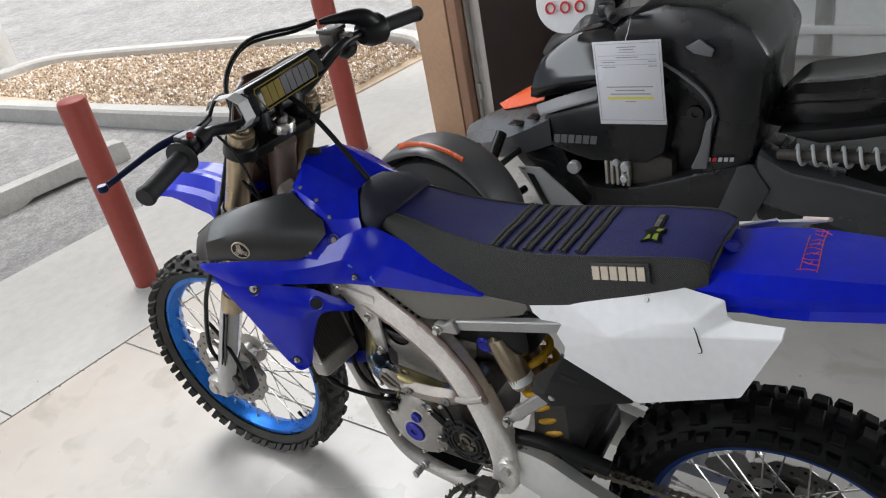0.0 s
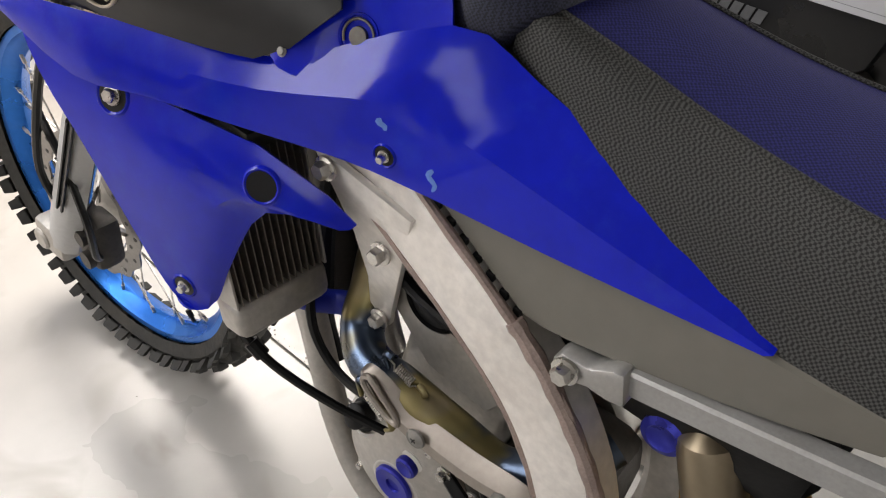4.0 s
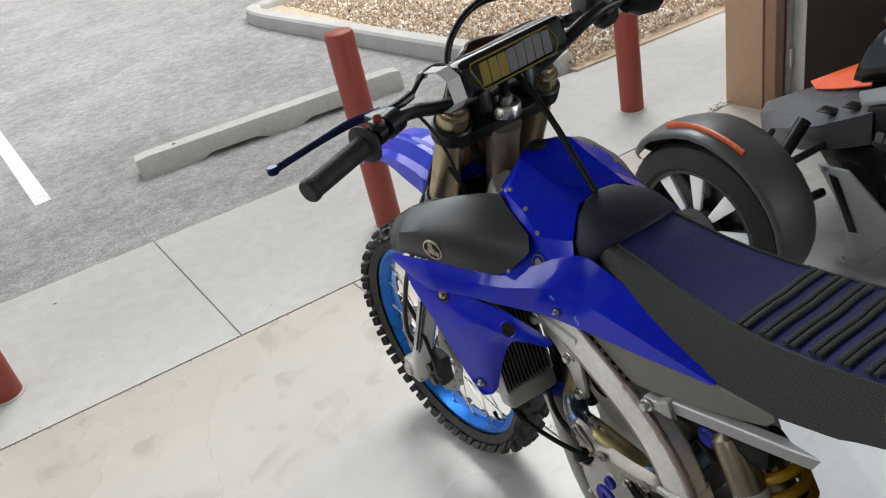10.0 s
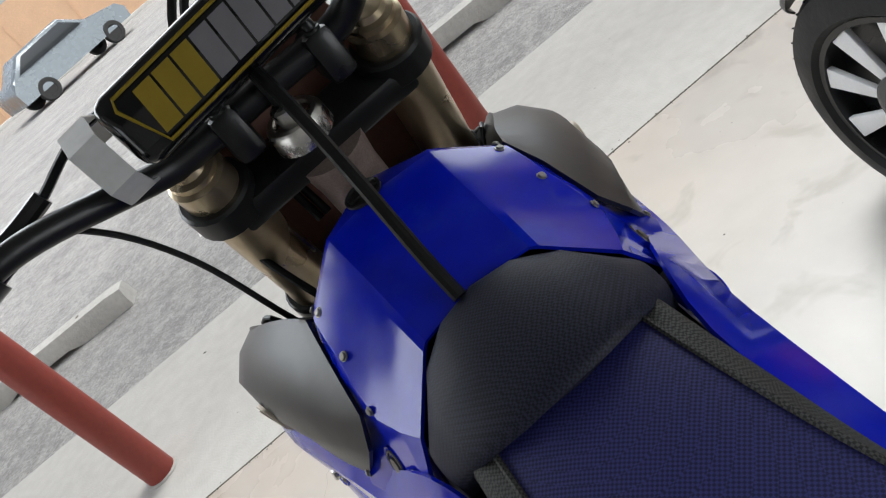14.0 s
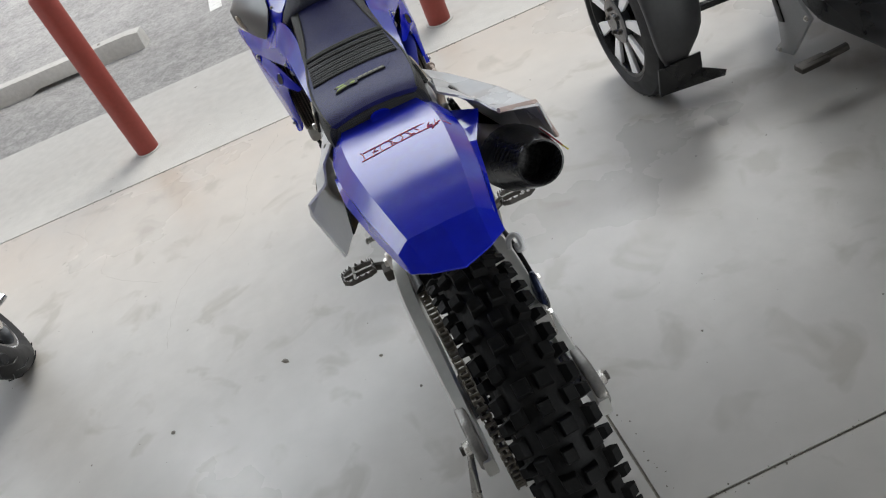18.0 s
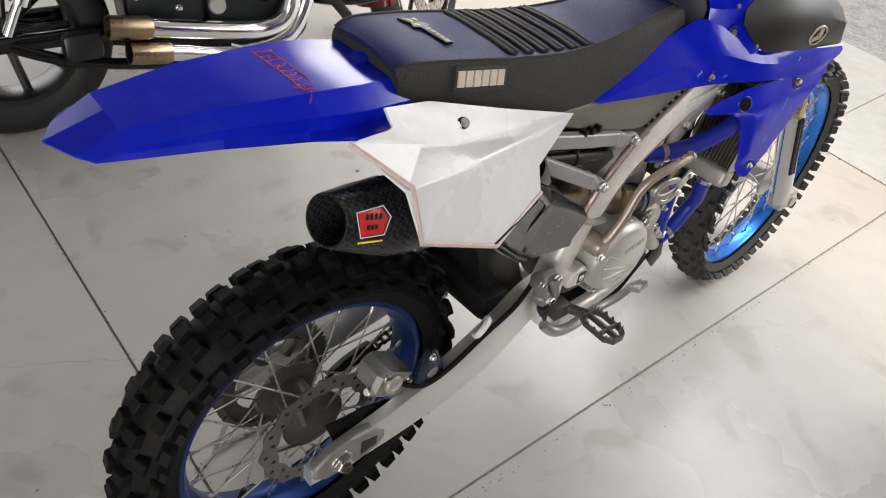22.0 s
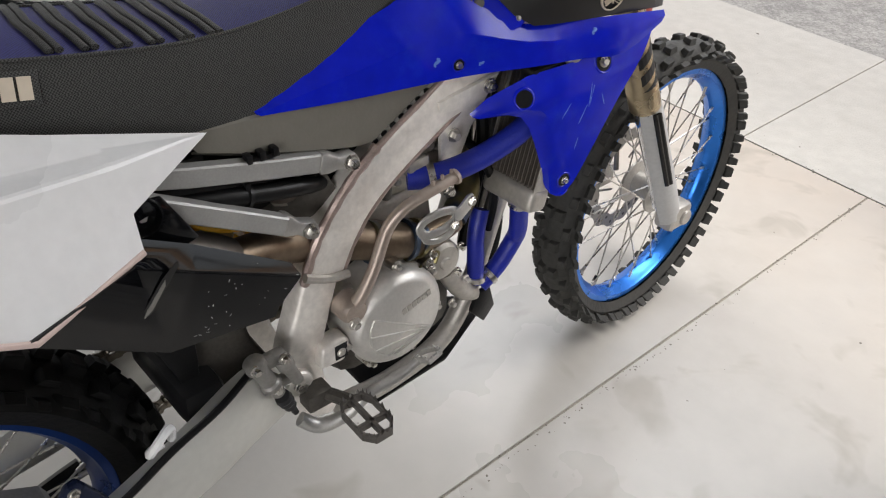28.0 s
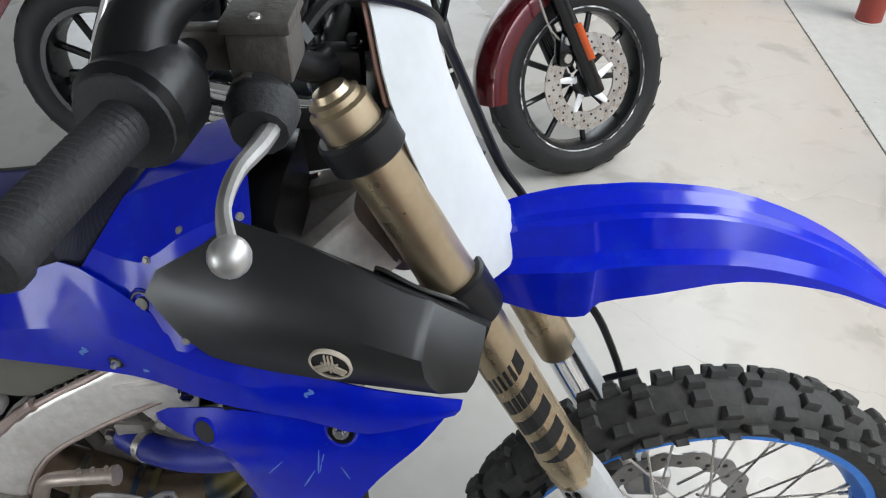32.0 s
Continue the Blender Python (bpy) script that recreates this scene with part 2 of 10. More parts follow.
WHITE_PLASTIC = mat("scuffed_white_plastic", (0.75, 0.75, 0.755), 0.32, 0, 0.05, 5, 0.015, 40, 0.15, (0.42, 0.41, 0.4), 12)
PANEL_RIM = mat("pinkish_worn_plastic_edge", (0.60, 0.47, 0.43), 0.4, 0, 0.1, 10)
PLATE_BACK = mat("brown_plate_back", (0.17, 0.085, 0.06), 0.6, 0, 0.2, 8)
SEAT_BLACK = weave("black_gripper_vinyl", (0.018, 0.018, 0.0175), 560, 0.6, 0.8, (0.072, 0.072, 0.07))
SEAT_BLUE = weave("navy_gripper_vinyl", (0.010, 0.011, 0.07), 560, 0.58, 0.8, (0.028, 0.031, 0.165))
SEAT_NOSE = weave("dark_navy_seat_nose", (0.006, 0.0068, 0.015), 560, 0.6, 0.8, (0.02, 0.022, 0.046))
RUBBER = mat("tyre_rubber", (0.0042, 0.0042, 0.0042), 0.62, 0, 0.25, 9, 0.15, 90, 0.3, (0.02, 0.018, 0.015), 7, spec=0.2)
PALE_RUBBER = mat("pale_tyre_rubber", (0.042, 0.041, 0.038), 0.72, 0, 0.3, 9, 0.15, 90, 0.6, (0.085, 0.075, 0.06), 6, spec=0.35)
GRIP_RUBBER = mat("grip_rubber", (0.02, 0.02, 0.021), 0.6, 0, 0.15, 20, 0.2, 300, spec=0.35)
ALU = mat("worn_aluminium", (0.84, 0.80, 0.755), 0.42, 0.45, 0.16, 9, 0.04, 70, 0.5, (0.50, 0.42, 0.36), 8)
SATIN_ALU = mat("satin_anodised_aluminium", (0.72, 0.72, 0.69), 0.42, 0.7, 0.06, 6, 0.0, 60, 0.25, (0.5, 0.47, 0.43), 7)
INSERT = mat("satin_black_intake", (0.014, 0.014, 0.0145), 0.4, 0, 0.2, 6, 0.01, 150, 0.2, (0.03, 0.03, 0.03), 9, spec=0.55, rough_vary=0.06)
ALU_BRIGHT = mat("brushed_aluminium", (0.50, 0.49, 0.475), 0.44, 0.8, 0.12, 25, 0.006, 300, 0.3, (0.33, 0.3, 0.28), 9)
CAST = mat("cast_magnesium_grey", (0.47, 0.445, 0.41), 0.46, 0.6, 0.16, 12, 0.06, 200, 0.45, (0.22, 0.185, 0.15), 9)
CAST_DARK = mat("dirty_cast_metal", (0.085, 0.077, 0.068), 0.55, 0.5, 0.25, 14, 0.12, 160, 0.4, (0.05, 0.042, 0.035), 9)
STEEL = mat("bolt_steel", (0.6, 0.58, 0.55), 0.3, 1.0, 0.15, 40)
CHROME = mat("chrome", (0.85, 0.85, 0.86), 0.07, 1.0, 0.05, 20, rough_vary=0.04)
GOLD = mat("hard_anodised_fork", (0.49, 0.40, 0.27), 0.3, 0.9, 0.1, 10, 0.0, 60, 0.25, (0.42, 0.27, 0.18), 8)


def heat_tinted(name):
    """Titanium pipe with straw, purple and blue temper colours."""
    m = mat(name, (0.42, 0.34, 0.25), 0.36, 0.9, 0.12, 12, 0.02, 80)
    nt = m.node_tree
    co = nt.nodes.new("ShaderNodeTexCoord")
    nz = nt.nodes.new("ShaderNodeTexNoise")
    nz.inputs["Scale"].default_value, nz.inputs["Detail"].default_value = 9, 3
    cr = nt.nodes.new("ShaderNodeValToRGB")
    for pos, col in ((0.28, (0.34, 0.29, 0.23, 1)), (0.40, (0.30, 0.25, 0.12, 1)), (0.47, (0.22, 0.19, 0.09, 1)), (0.53, (0.06, 0.08, 0.12, 1)), (0.60, (0.10, 0.14, 0.21, 1)), (0.68, (0.27, 0.24, 0.15, 1)), (0.8, (0.33, 0.28, 0.22, 1))):
        cr.color_ramp.elements.new(pos).color = col
    nt.links.new(co.outputs["Object"], nz.inputs["Vector"])
    nt.links.new(nz.outputs["Fac"], cr.inputs["Fac"])
    nt.links.new(cr.outputs["Color"], nt.nodes["Principled BSDF"].inputs["Base Color"])
    return m


BRONZE = heat_tinted("heat_tinted_titanium")
WELD = mat("weld_bead", (0.42, 0.33, 0.30), 0.42, 0.7, 0.25, 40, 0.1, 200)
RES = mat("shock_reservoir_bronze", (0.33, 0.27, 0.19), 0.35, 0.9, 0.1, 10)
RIM_BLUE = mat("blue_anodised_rim", (0.02, 0.17, 0.62), 0.3, 0.7, 0.1, 8, 0, 60, 0.2, (0.2, 0.3, 0.5), 8)
ANO_BLUE = mat("blue_anodised_cap", (0.03, 0.035, 0.36), 0.35, 0.6, 0.1, 20)
HOSE_BLUE = mat("blue_silicone_hose", (0.007, 0.018, 0.30), 0.45, 0, 0.1, 20, 0.1, 200)
SPRING_YELLOW = mat("yellow_spring", (0.75, 0.42, 0.02), 0.35, 0, 0.1, 10)
LOUVRE = mat("radiator_louvre_edge", (0.17, 0.145, 0.125), 0.5, 0.4, 0.2, 30)
RAD = mat("radiator_fins", (0.035, 0.028, 0.026), 0.55, 0.5, 0.2, 30)
CARBON = weave("carbon_weave", (0.012, 0.012, 0.013), 180, 0.25, 0.2, (0.03, 0.03, 0.032))
RED_DECAL = mat("red_decal", (0.6, 0.02, 0.02), 0.35, 0, 0.05)
YELLOW_DECAL = mat("yellow_decal", (0.72, 0.62, 0.02), 0.4, 0, 0.05)
WHITE_DECAL = mat("white_decal", (0.78, 0.78, 0.76), 0.4, 0, 0.05)
SILVER_DECAL = mat("silver_thread", (0.6, 0.52, 0.42), 0.5, 0.1, 0.1)
PINK_INK = mat("red_marker_ink", (0.5, 0.02, 0.06), 0.5, 0, 0.2)
BLACK_METAL = mat("black_coated_metal", (0.013, 0.013, 0.014), 0.35, 0.3, 0.2, 12, spec=0.4)
CHAIN = mat("oily_chain_steel", (0.2, 0.18, 0.15), 0.4, 0.95, 0.3, 30)

BLACK_METAL_EARLY = mat("dark_bronze_pole", (0.03, 0.027, 0.025), 0.4, 0.5, 0.2, 6)
TYRE_EARLY = mat("car_tyre", (0.02, 0.02, 0.02), 0.7, 0, 0.2, 8)
CHROME_EARLY = mat("lamp_lens", (0.6, 0.6, 0.62), 0.15, 0.3, 0.1, 8)
CAR_GREY = mat("car_paint_grey", (0.2, 0.23, 0.25), 0.25, 0.4, 0.06, 4)
GLASS_DARK = mat("dark_glass", (0.02, 0.025, 0.03), 0.06, 0, 0.1, 4, rough_vary=0.03)
MAROON = mat("maroon_metal_flake", (0.10, 0.006, 0.01), 0.18, 0.35, 0.15, 60, coat=0.6)
MATT_BLACK = mat("matt_black_bodywork", (0.010, 0.0102, 0.011), 0.3, 0, 0.15, 5, 0.02, 220, spec=0.5)
# Body black lightened to stand in for sky reflected on the fenders.
FENDER_GREY = mat("sky_lit_fender", (0.052, 0.052, 0.054), 0.4, 0, 0.15, 6, 0.02, 200)
DARK_GREY = mat("charcoal_bodywork", (0.045, 0.047, 0.05), 0.22, 0, 0.1, 6, 0.04, 200)
SILVER = mat("silver_paint", (0.5, 0.51, 0.52), 0.38, 0.15, 0.06, 12)
ORANGE = mat("orange_paint", (0.7, 0.09, 0.015), 0.3, 0, 0.08, 8)
REFLECTOR = mat("amber_reflector", (0.55, 0.08, 0.01), 0.2, 0, 0.1, 40, spec=0.8)
PAPER = mat("laminated_paper", (0.62, 0.62, 0.65), 0.2, 0, 0.03, 6)
INK = mat("grey_print", (0.25, 0.25, 0.27), 0.5)
WRINKLE = mat("wrinkle_black", (0.006, 0.008, 0.009), 0.45, 0.1, 0.2, 20, 0.15, 260, spec=0.4)
EXH_TIP = mat("bronze_exhaust_tip", (0.33, 0.25, 0.16), 0.3, 1.0, 0.15, 10)
LEATHER = mat("black_seat_vinyl", (0.014, 0.0135, 0.0135), 0.2, 0, 0.15, 10, 0.05, 120, spec=0.7)
STREET_RUBBER = mat("street_tyre_rubber", (0.011, 0.011, 0.0115), 0.6, 0, 0.15, 12, 0.1, 80, spec=0.4)
SPOKE = mat("machined_alloy", (0.86, 0.86, 0.86), 0.4, 0.12, 0.05, 20)
PILLAR = mat("grey_bodywork", (0.13, 0.132, 0.137), 0.4, 0, 0.1, 6, 0.04, 200)
STRAW = mat("straw_titanium", (0.205, 0.155, 0.11), 0.44, 0.9, 0.2, 10, 0.02, 60, 0.45, (0.11, 0.075, 0.055), 9)
PAD_YELLOW = mat("faded_yellow_print", (0.20, 0.14, 0.008), 0.6, 0, 0.1, spec=0.25)
PAD_GREY = mat("faded_grey_print", (0.13, 0.125, 0.135), 0.6, 0, 0.1, spec=0.25)
GUARD_GREY = mat("scuffed_pale_plastic", (0.46, 0.46, 0.455), 0.4, 0, 0.1, 12, 0.04, 60, 0.4, (0.4, 0.39, 0.37), 14)
NAVY_METAL = mat("navy_coated_metal", (0.012, 0.018, 0.045), 0.3, 0.4, 0.15, 20)
LEVER_BLUE = mat("dark_blue_anodised_lever", (0.008, 0.016, 0.07), 0.35, 0.5, 0.1, 20)
LIME = mat("lime_rubber", (0.22, 0.30, 0.02), 0.45, 0, 0.15, 30)
DULL_RED = mat("dull_red_button", (0.22, 0.015, 0.015), 0.5, 0, 0.1)
WEED = mat("dry_weed", (0.10, 0.13, 0.03), 0.8, 0, 0.3, 30)
CRACK = mat("crack_dirt", (0.33, 0.305, 0.27), 0.9, 0, 0.3, 20)
SPECK = mat("floor_speck", (0.17, 0.155, 0.135), 0.9, 0, 0.4, 40)
# The blue rim again, darkened because the rear wheel sits in shade.
RIM_SHADED = mat("shaded_blue_rim", (0.012, 0.045, 0.2), 0.32, 0.6, 0.1, 8)
SCUFF = mat("pale_blue_scuff", (0.10, 0.22, 0.62), 0.5, 0, 0.2, 60)
PEG_STEEL = mat("dark_worn_steel", (0.16, 0.15, 0.14), 0.45, 0.8, 0.25, 25, 0.08, 120, 0.5, (0.05, 0.045, 0.04), 14)
GUARD_BRONZE = mat("satin_bronze_guard", (0.36, 0.32, 0.285), 0.5, 0.7, 0.12, 12, 0.02, 80, 0.4, (0.38, 0.28, 0.27), 7)
KICK_BRONZE = mat("worn_bronze_grey_metal", (0.40, 0.335, 0.29), 0.42, 0.6, 0.15, 12, 0.03, 90, 0.45, (0.30, 0.2, 0.165), 9)
CAST_PALE = mat("pale_cast_metal", (0.62, 0.60, 0.57), 0.42, 0.6, 0.1, 14, 0.05, 200)
RAIL_ALU = mat("drawn_aluminium", (0.36, 0.355, 0.345), 0.5, 0.4, 0.12, 30, 0.006, 300, 0.35, (0.27, 0.25, 0.23), 9)
DISC = mat("scorched_disc_steel", (0.26, 0.25, 0.24), 0.35, 0.95, 0.2, 20, 0.0, 60, 0.4, (0.12, 0.1, 0.09), 12)
DULL_CAST = mat("dull_cast_grey", (0.27, 0.26, 0.245), 0.5, 0.6, 0.2, 16, 0.06, 180, 0.45, (0.13, 0.11, 0.095), 12)
SIL_TI = mat("browned_titanium", (0.24, 0.215, 0.19), 0.38, 0.85, 0.12, 10, 0.01, 80, 0.4, (0.16, 0.125, 0.1), 7)
PLATE_WHITE = mat("satin_white_plate", (0.56, 0.57, 0.585), 0.5, 0, 0.06, 5, 0.01, 40, 0.2, (0.45, 0.44, 0.43), 9)


# ---- mesh helpers ----
def part(name, bm, material, parent=None, label="", smooth=35):
    """Links a bmesh as one mesh object, under a thing or a part of it."""
    bmesh.ops.recalc_face_normals(bm, faces=bm.faces[:])
    me = bpy.data.meshes.new(name)
    bm.to_mesh(me)
    bm.free()
    for m in material if isinstance(material, (list, tuple)) else [material]:
        me.materials.append(m)
    if smooth:
        me.polygons.foreach_set("use_smooth", [True] * len(me.polygons))
        me.set_sharp_from_angle(angle=radians(smooth))
    ob = new(name, me)
    if parent:
        ob.parent = parent
    if label:
        ob["label"] = label
    return ob


def thing(name, label, category, group="", kind="", at=None):
    ob = tagged(new(name), label, category, group, kind)
    ob.empty_display_size = 0.05
    if at is not None:
        ob.matrix_basis = at
    return ob


def BM():
    return bmesh.new()


def box(bm, c, s, bevel=0.0, m=None, seg=2):
    r = bmesh.ops.create_cube(bm, size=1, matrix=(m or Matrix()) @ Matrix.LocRotScale(c, None, s))
    if bevel:
        es = list({e for v in r["verts"] for e in v.link_edges})
        bmesh.ops.bevel(bm, geom=es, offset=bevel, segments=seg, affect="EDGES", profile=0.5)
    return bm


def frame_to(p, q):
    d = Vector(q) - Vector(p)
    return Matrix.Translation(p) @ d.to_track_quat("Z", "Y").to_matrix().to_4x4(), d.length


def lathe(bm, p, q, profile, seg=20, cap=True, squash=1.0):
    """Turned body about the line p-q: profile of (distance along in metres, radius)."""
    m, _ = frame_to(p, q)
    rings = []
    for a, r in profile:
        if r < 1e-6:
            rings.append([bm.verts.new(m @ Vector((0, 0, a)))])
        else:
            rings.append([bm.verts.new(m @ Vector((r * math.cos(2 * math.pi * k / seg), squash * r * math.sin(2 * math.pi * k / seg), a))) for k in range(seg)])
    for u, v in zip(rings, rings[1:]):
        for k in range(seg):
            k2 = (k + 1) % seg
            if len(u) == 1 and len(v) > 1:
                bm.faces.new((u[0], v[k], v[k2]))
            elif len(v) == 1 and len(u) > 1:
                bm.faces.new((u[k], u[k2], v[0]))
            elif len(u) > 1:
                bm.faces.new((u[k], u[k2], v[k2], v[k]))
    if cap:
        for r in (rings[0], rings[-1]):
            if len(r) > 2:
                bm.faces.new(r)
    return bm


def cyl(bm, p, q, r, r2=None, seg=16, chamfer=0.0):
    L = (Vector(q) - Vector(p)).length
    r2 = r if r2 is None else r2
    if chamfer:
        return lathe(bm, p, q, [(0, r - chamfer), (chamfer, r), (L - chamfer, r2), (L, r2 - chamfer)], seg)
    return lathe(bm, p, q, [(0, r), (L, r2)], seg)


def spline(pts, n=6, closed=False):
    """Catmull-Rom through the points."""
    P = [Vector(p) for p in pts]
    if len(P) < 3:
        return P
    out = []
    N = len(P)
    for i in range(N if closed else N - 1):
        g = (lambda j: P[j % N]) if closed else (lambda j: P[min(max(j, 0), N - 1)])
        a, b, c, d = g(i - 1), g(i), g(i + 1), g(i + 2)
        for k in range(n):
            t = k / n
            out.append(0.5 * (2 * b + (c - a) * t + (2 * a - 5 * b + 4 * c - d) * t * t + (3 * b - a - 3 * c + d) * t ** 3))
    if not closed:
        out.append(P[-1])
    return out


def tube(bm, pts, r, seg=10, n=6, closed=False, cap=True, squash=1.0, up=None):
    """A bent tube; r is one radius or one for each point. squash flattens it along its second axis."""
    P = spline(pts, n, closed) if n > 1 else [Vector(p) for p in pts]
    rs = r if isinstance(r, (list, tuple)) else None
    M = len(P)
    rings = []
    side = None
    for i, p in enumerate(P):
        t = (P[(i + 1) % M] - P[i - 1]) if closed else (P[min(i + 1, M - 1)] - P[max(i - 1, 0)])
        t.normalize()
        if up is not None:
            side = Vector(up).cross(t).normalized()
        elif side is None:
            side = t.orthogonal().normalized()
        else:
            side = (side - t * side.dot(t)).normalized()
        oth = t.cross(side)
        if rs:
            f = i / max(M - 1, 1) * (len(rs) - 1)
            k = min(int(f), len(rs) - 2)
            rad = rs[k] + (rs[k + 1] - rs[k]) * (f - k)
        else:
            rad = r
        rings.append([bm.verts.new(p + side * (rad * math.cos(2 * math.pi * j / seg)) + oth * (squash * rad * math.sin(2 * math.pi * j / seg))) for j in range(seg)])
    for i in range(M if closed else M - 1):
        u, v = rings[i], rings[(i + 1) % M]
        for j in range(seg):
            bm.faces.new((u[j], u[(j + 1) % seg], v[(j + 1) % seg], v[j]))
    if cap and not closed:
        bm.faces.new(rings[0])
        bm.faces.new(rings[-1])
    return bm


def box_tube(bm, pts, hx, hz, up=(0, 0, 1), edge=0.25):
    """A straight-sided rail of rectangular section with softened corners through the points."""
    P2 = [Vector(p) for p in pts]
    secs = []
    for i, p in enumerate(P2):
        t = (P2[min(i + 1, len(P2) - 1)] - P2[max(i - 1, 0)]).normalized()
        side = t.cross(Vector(up)).normalized()
        over = side.cross(t).normalized()
        e = min(hx, hz) * edge
        secs.append([p + side * u + over * v for u, v in ((-hx, -hz + e), (-hx + e, -hz), (hx - e, -hz), (hx, -hz + e), (hx, hz - e), (hx - e, hz), (-hx + e, hz), (-hx, hz - e))])
    return loft(bm, secs)


def extrude_poly(bm, pts, d, bevel=0.0, seg=2):
    """A flat outline (3D points in one plane) given thickness by the vector d."""
    d = Vector(d)
    a = [bm.verts.new(Vector(p)) for p in pts]
    b = [bm.verts.new(Vector(p) + d) for p in pts]
    n = len(a)
    fs = [bm.faces.new(a), bm.faces.new(b)]
    for i in range(n):
        fs.append(bm.faces.new((a[i], a[(i + 1) % n], b[(i + 1) % n], b[i])))
    if bevel:
        bmesh.ops.recalc_face_normals(bm, faces=fs)
        es = list({e for f in fs for e in f.edges})
        bmesh.ops.bevel(bm, geom=es, offset=bevel, segments=seg, affect="EDGES", profile=0.5)
    return bm


def yz(x, pts):
    return [(x, y, z) for y, z in pts]


def shell(bm, verts, faces, thick=0.003, bevel=0.002):
    """Faceted moulded panel with thickness and softened creases."""
    vs = [bm.verts.new(v) for v in verts]
    fs = [bm.faces.new([vs[i] for i in f]) for f in faces]
    bmesh.ops.recalc_face_normals(bm, faces=fs)
    if bevel:
        es = [e for e in {e for f in fs for e in f.edges} if len(e.link_faces) == 2 and e.calc_face_angle(0) > 0.05]
        if es:
            bmesh.ops.bevel(bm, geom=es, offset=bevel, segments=2, affect="EDGES", profile=0.5, clamp_overlap=True)
    return thicken(bm, thick)


def thicken(bm, thick):
    """Gives an open skin a back and closed rims."""
    if not thick:
        return bm
    fs = bm.faces[:]
    bmesh.ops.recalc_face_normals(bm, faces=fs)
    bm.normal_update()
    back = {v: bm.verts.new(v.co - v.normal * thick) for v in bm.verts[:]}
    rim = [e for e in bm.edges[:] if len(e.link_faces) == 1]
    for f in fs:
        bm.faces.new([back[v] for v in reversed(f.verts)])
    for e in rim:
        a, b = e.verts
        bm.faces.new((a, b, back[b], back[a]))
    return bm


def patch(bm, rows, nu=4, nv=4, thick=0.003, closed=False):
    """A smooth skin through rows of points, each row as long as the next; thick gives it a back."""
    fine = [spline(r, nu, closed) for r in rows]
    cols = list(zip(*fine))
    grid = [spline(c, nv) for c in cols]
    vs = [[bm.verts.new(p) for p in c] for c in grid]
    fs = []
    m = len(vs)
    for i in range(m if closed else m - 1):
        for j in range(len(vs[0]) - 1):
            a, b = vs[i], vs[(i + 1) % m]
            fs.append(bm.faces.new((a[j], b[j], b[j + 1], a[j + 1])))
    return thicken(bm, thick)


def loft(bm, sections, cap=True, n=1):
    """Skin over closed sections with equal counts of points."""
    if n > 1:
        cols = [spline(c, n) for c in zip(*sections)]
        sections = list(zip(*cols))
    rings = [[bm.verts.new(p) for p in s] for s in sections]
    for u, v in zip(rings, rings[1:]):
        k = len(u)
        for j in range(k):
            bm.faces.new((u[j], u[(j + 1) % k], v[(j + 1) % k], v[j]))
    if cap:
        bm.faces.new(rings[0])
        bm.faces.new(rings[-1])
    return bm


def bolt(bm, p, n, r=0.006, h=0.005, hexa=True):
    """Flanged bolt head at p, standing out along n."""
    p, n = Vector(p), Vector(n).normalized()
    lathe(bm, p, p + n, [(0, r * 1.35), (h * 0.3, r * 1.35), (h * 0.35, r)], 14)
    lathe(bm, p + n * h * 0.3, p + n, [(0, r * 0.98), (h * 0.75, r * 0.98), (h, r * 0.8)], 6 if hexa else 14)
    return bm


def face_matrix(p, along, out):
    """Matrix whose x runs along, z points out, at p."""
    x = Vector(along).normalized()
    z = (Vector(out) - x * Vector(out).dot(x)).normalized()
    y = z.cross(x)
    return Matrix(((x.x, y.x, z.x, p[0]), (x.y, y.y, z.y, p[1]), (x.z, y.z, z.z, p[2]), (0, 0, 0, 1)))


# ---- the place: shop floor, pavement, car park ----
def edge_y(x):
    """The line where the shop floor meets the pavement."""
    return 1.855 - 0.07 * x


def road_y(x):
    return 3.03 - 0.085 * x


def slab(name, outline, z, depth, material, label, category, parent=None):
    bm = BM()
    extrude_poly(bm, [(x, y, z) for x, y in outline], (0, 0, -depth))
    ob = part(name, bm, material, parent, smooth=0)
    return tagged(ob, label, category, kind="structure") if parent is None else ob


# car park, a sheet out to the horizon, and the building's ground
slab("ground", [(-400, -300), (400, -300), (400, 900), (-400, 900)], -0.03, 0.2, ASPHALT, "weathered grey asphalt car park with patched stains", "asphalt")

# shop floor in slabs parted by sawn joints
JX0, JY = 0.159, -0.866
floor_root = thing("floor", "pale sealed concrete shop floor with sawn joints and hairline cracks", "floor", kind="structure")
g = 0.0034
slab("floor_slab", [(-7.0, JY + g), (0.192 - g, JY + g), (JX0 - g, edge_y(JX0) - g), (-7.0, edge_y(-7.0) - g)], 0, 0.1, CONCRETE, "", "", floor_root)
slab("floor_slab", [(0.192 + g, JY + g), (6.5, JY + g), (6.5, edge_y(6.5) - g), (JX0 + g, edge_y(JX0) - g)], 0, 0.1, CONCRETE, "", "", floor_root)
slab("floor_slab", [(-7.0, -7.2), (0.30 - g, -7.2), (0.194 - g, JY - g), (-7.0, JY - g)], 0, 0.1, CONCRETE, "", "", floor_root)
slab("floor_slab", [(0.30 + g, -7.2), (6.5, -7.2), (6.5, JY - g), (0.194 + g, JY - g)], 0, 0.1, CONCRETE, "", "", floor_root)
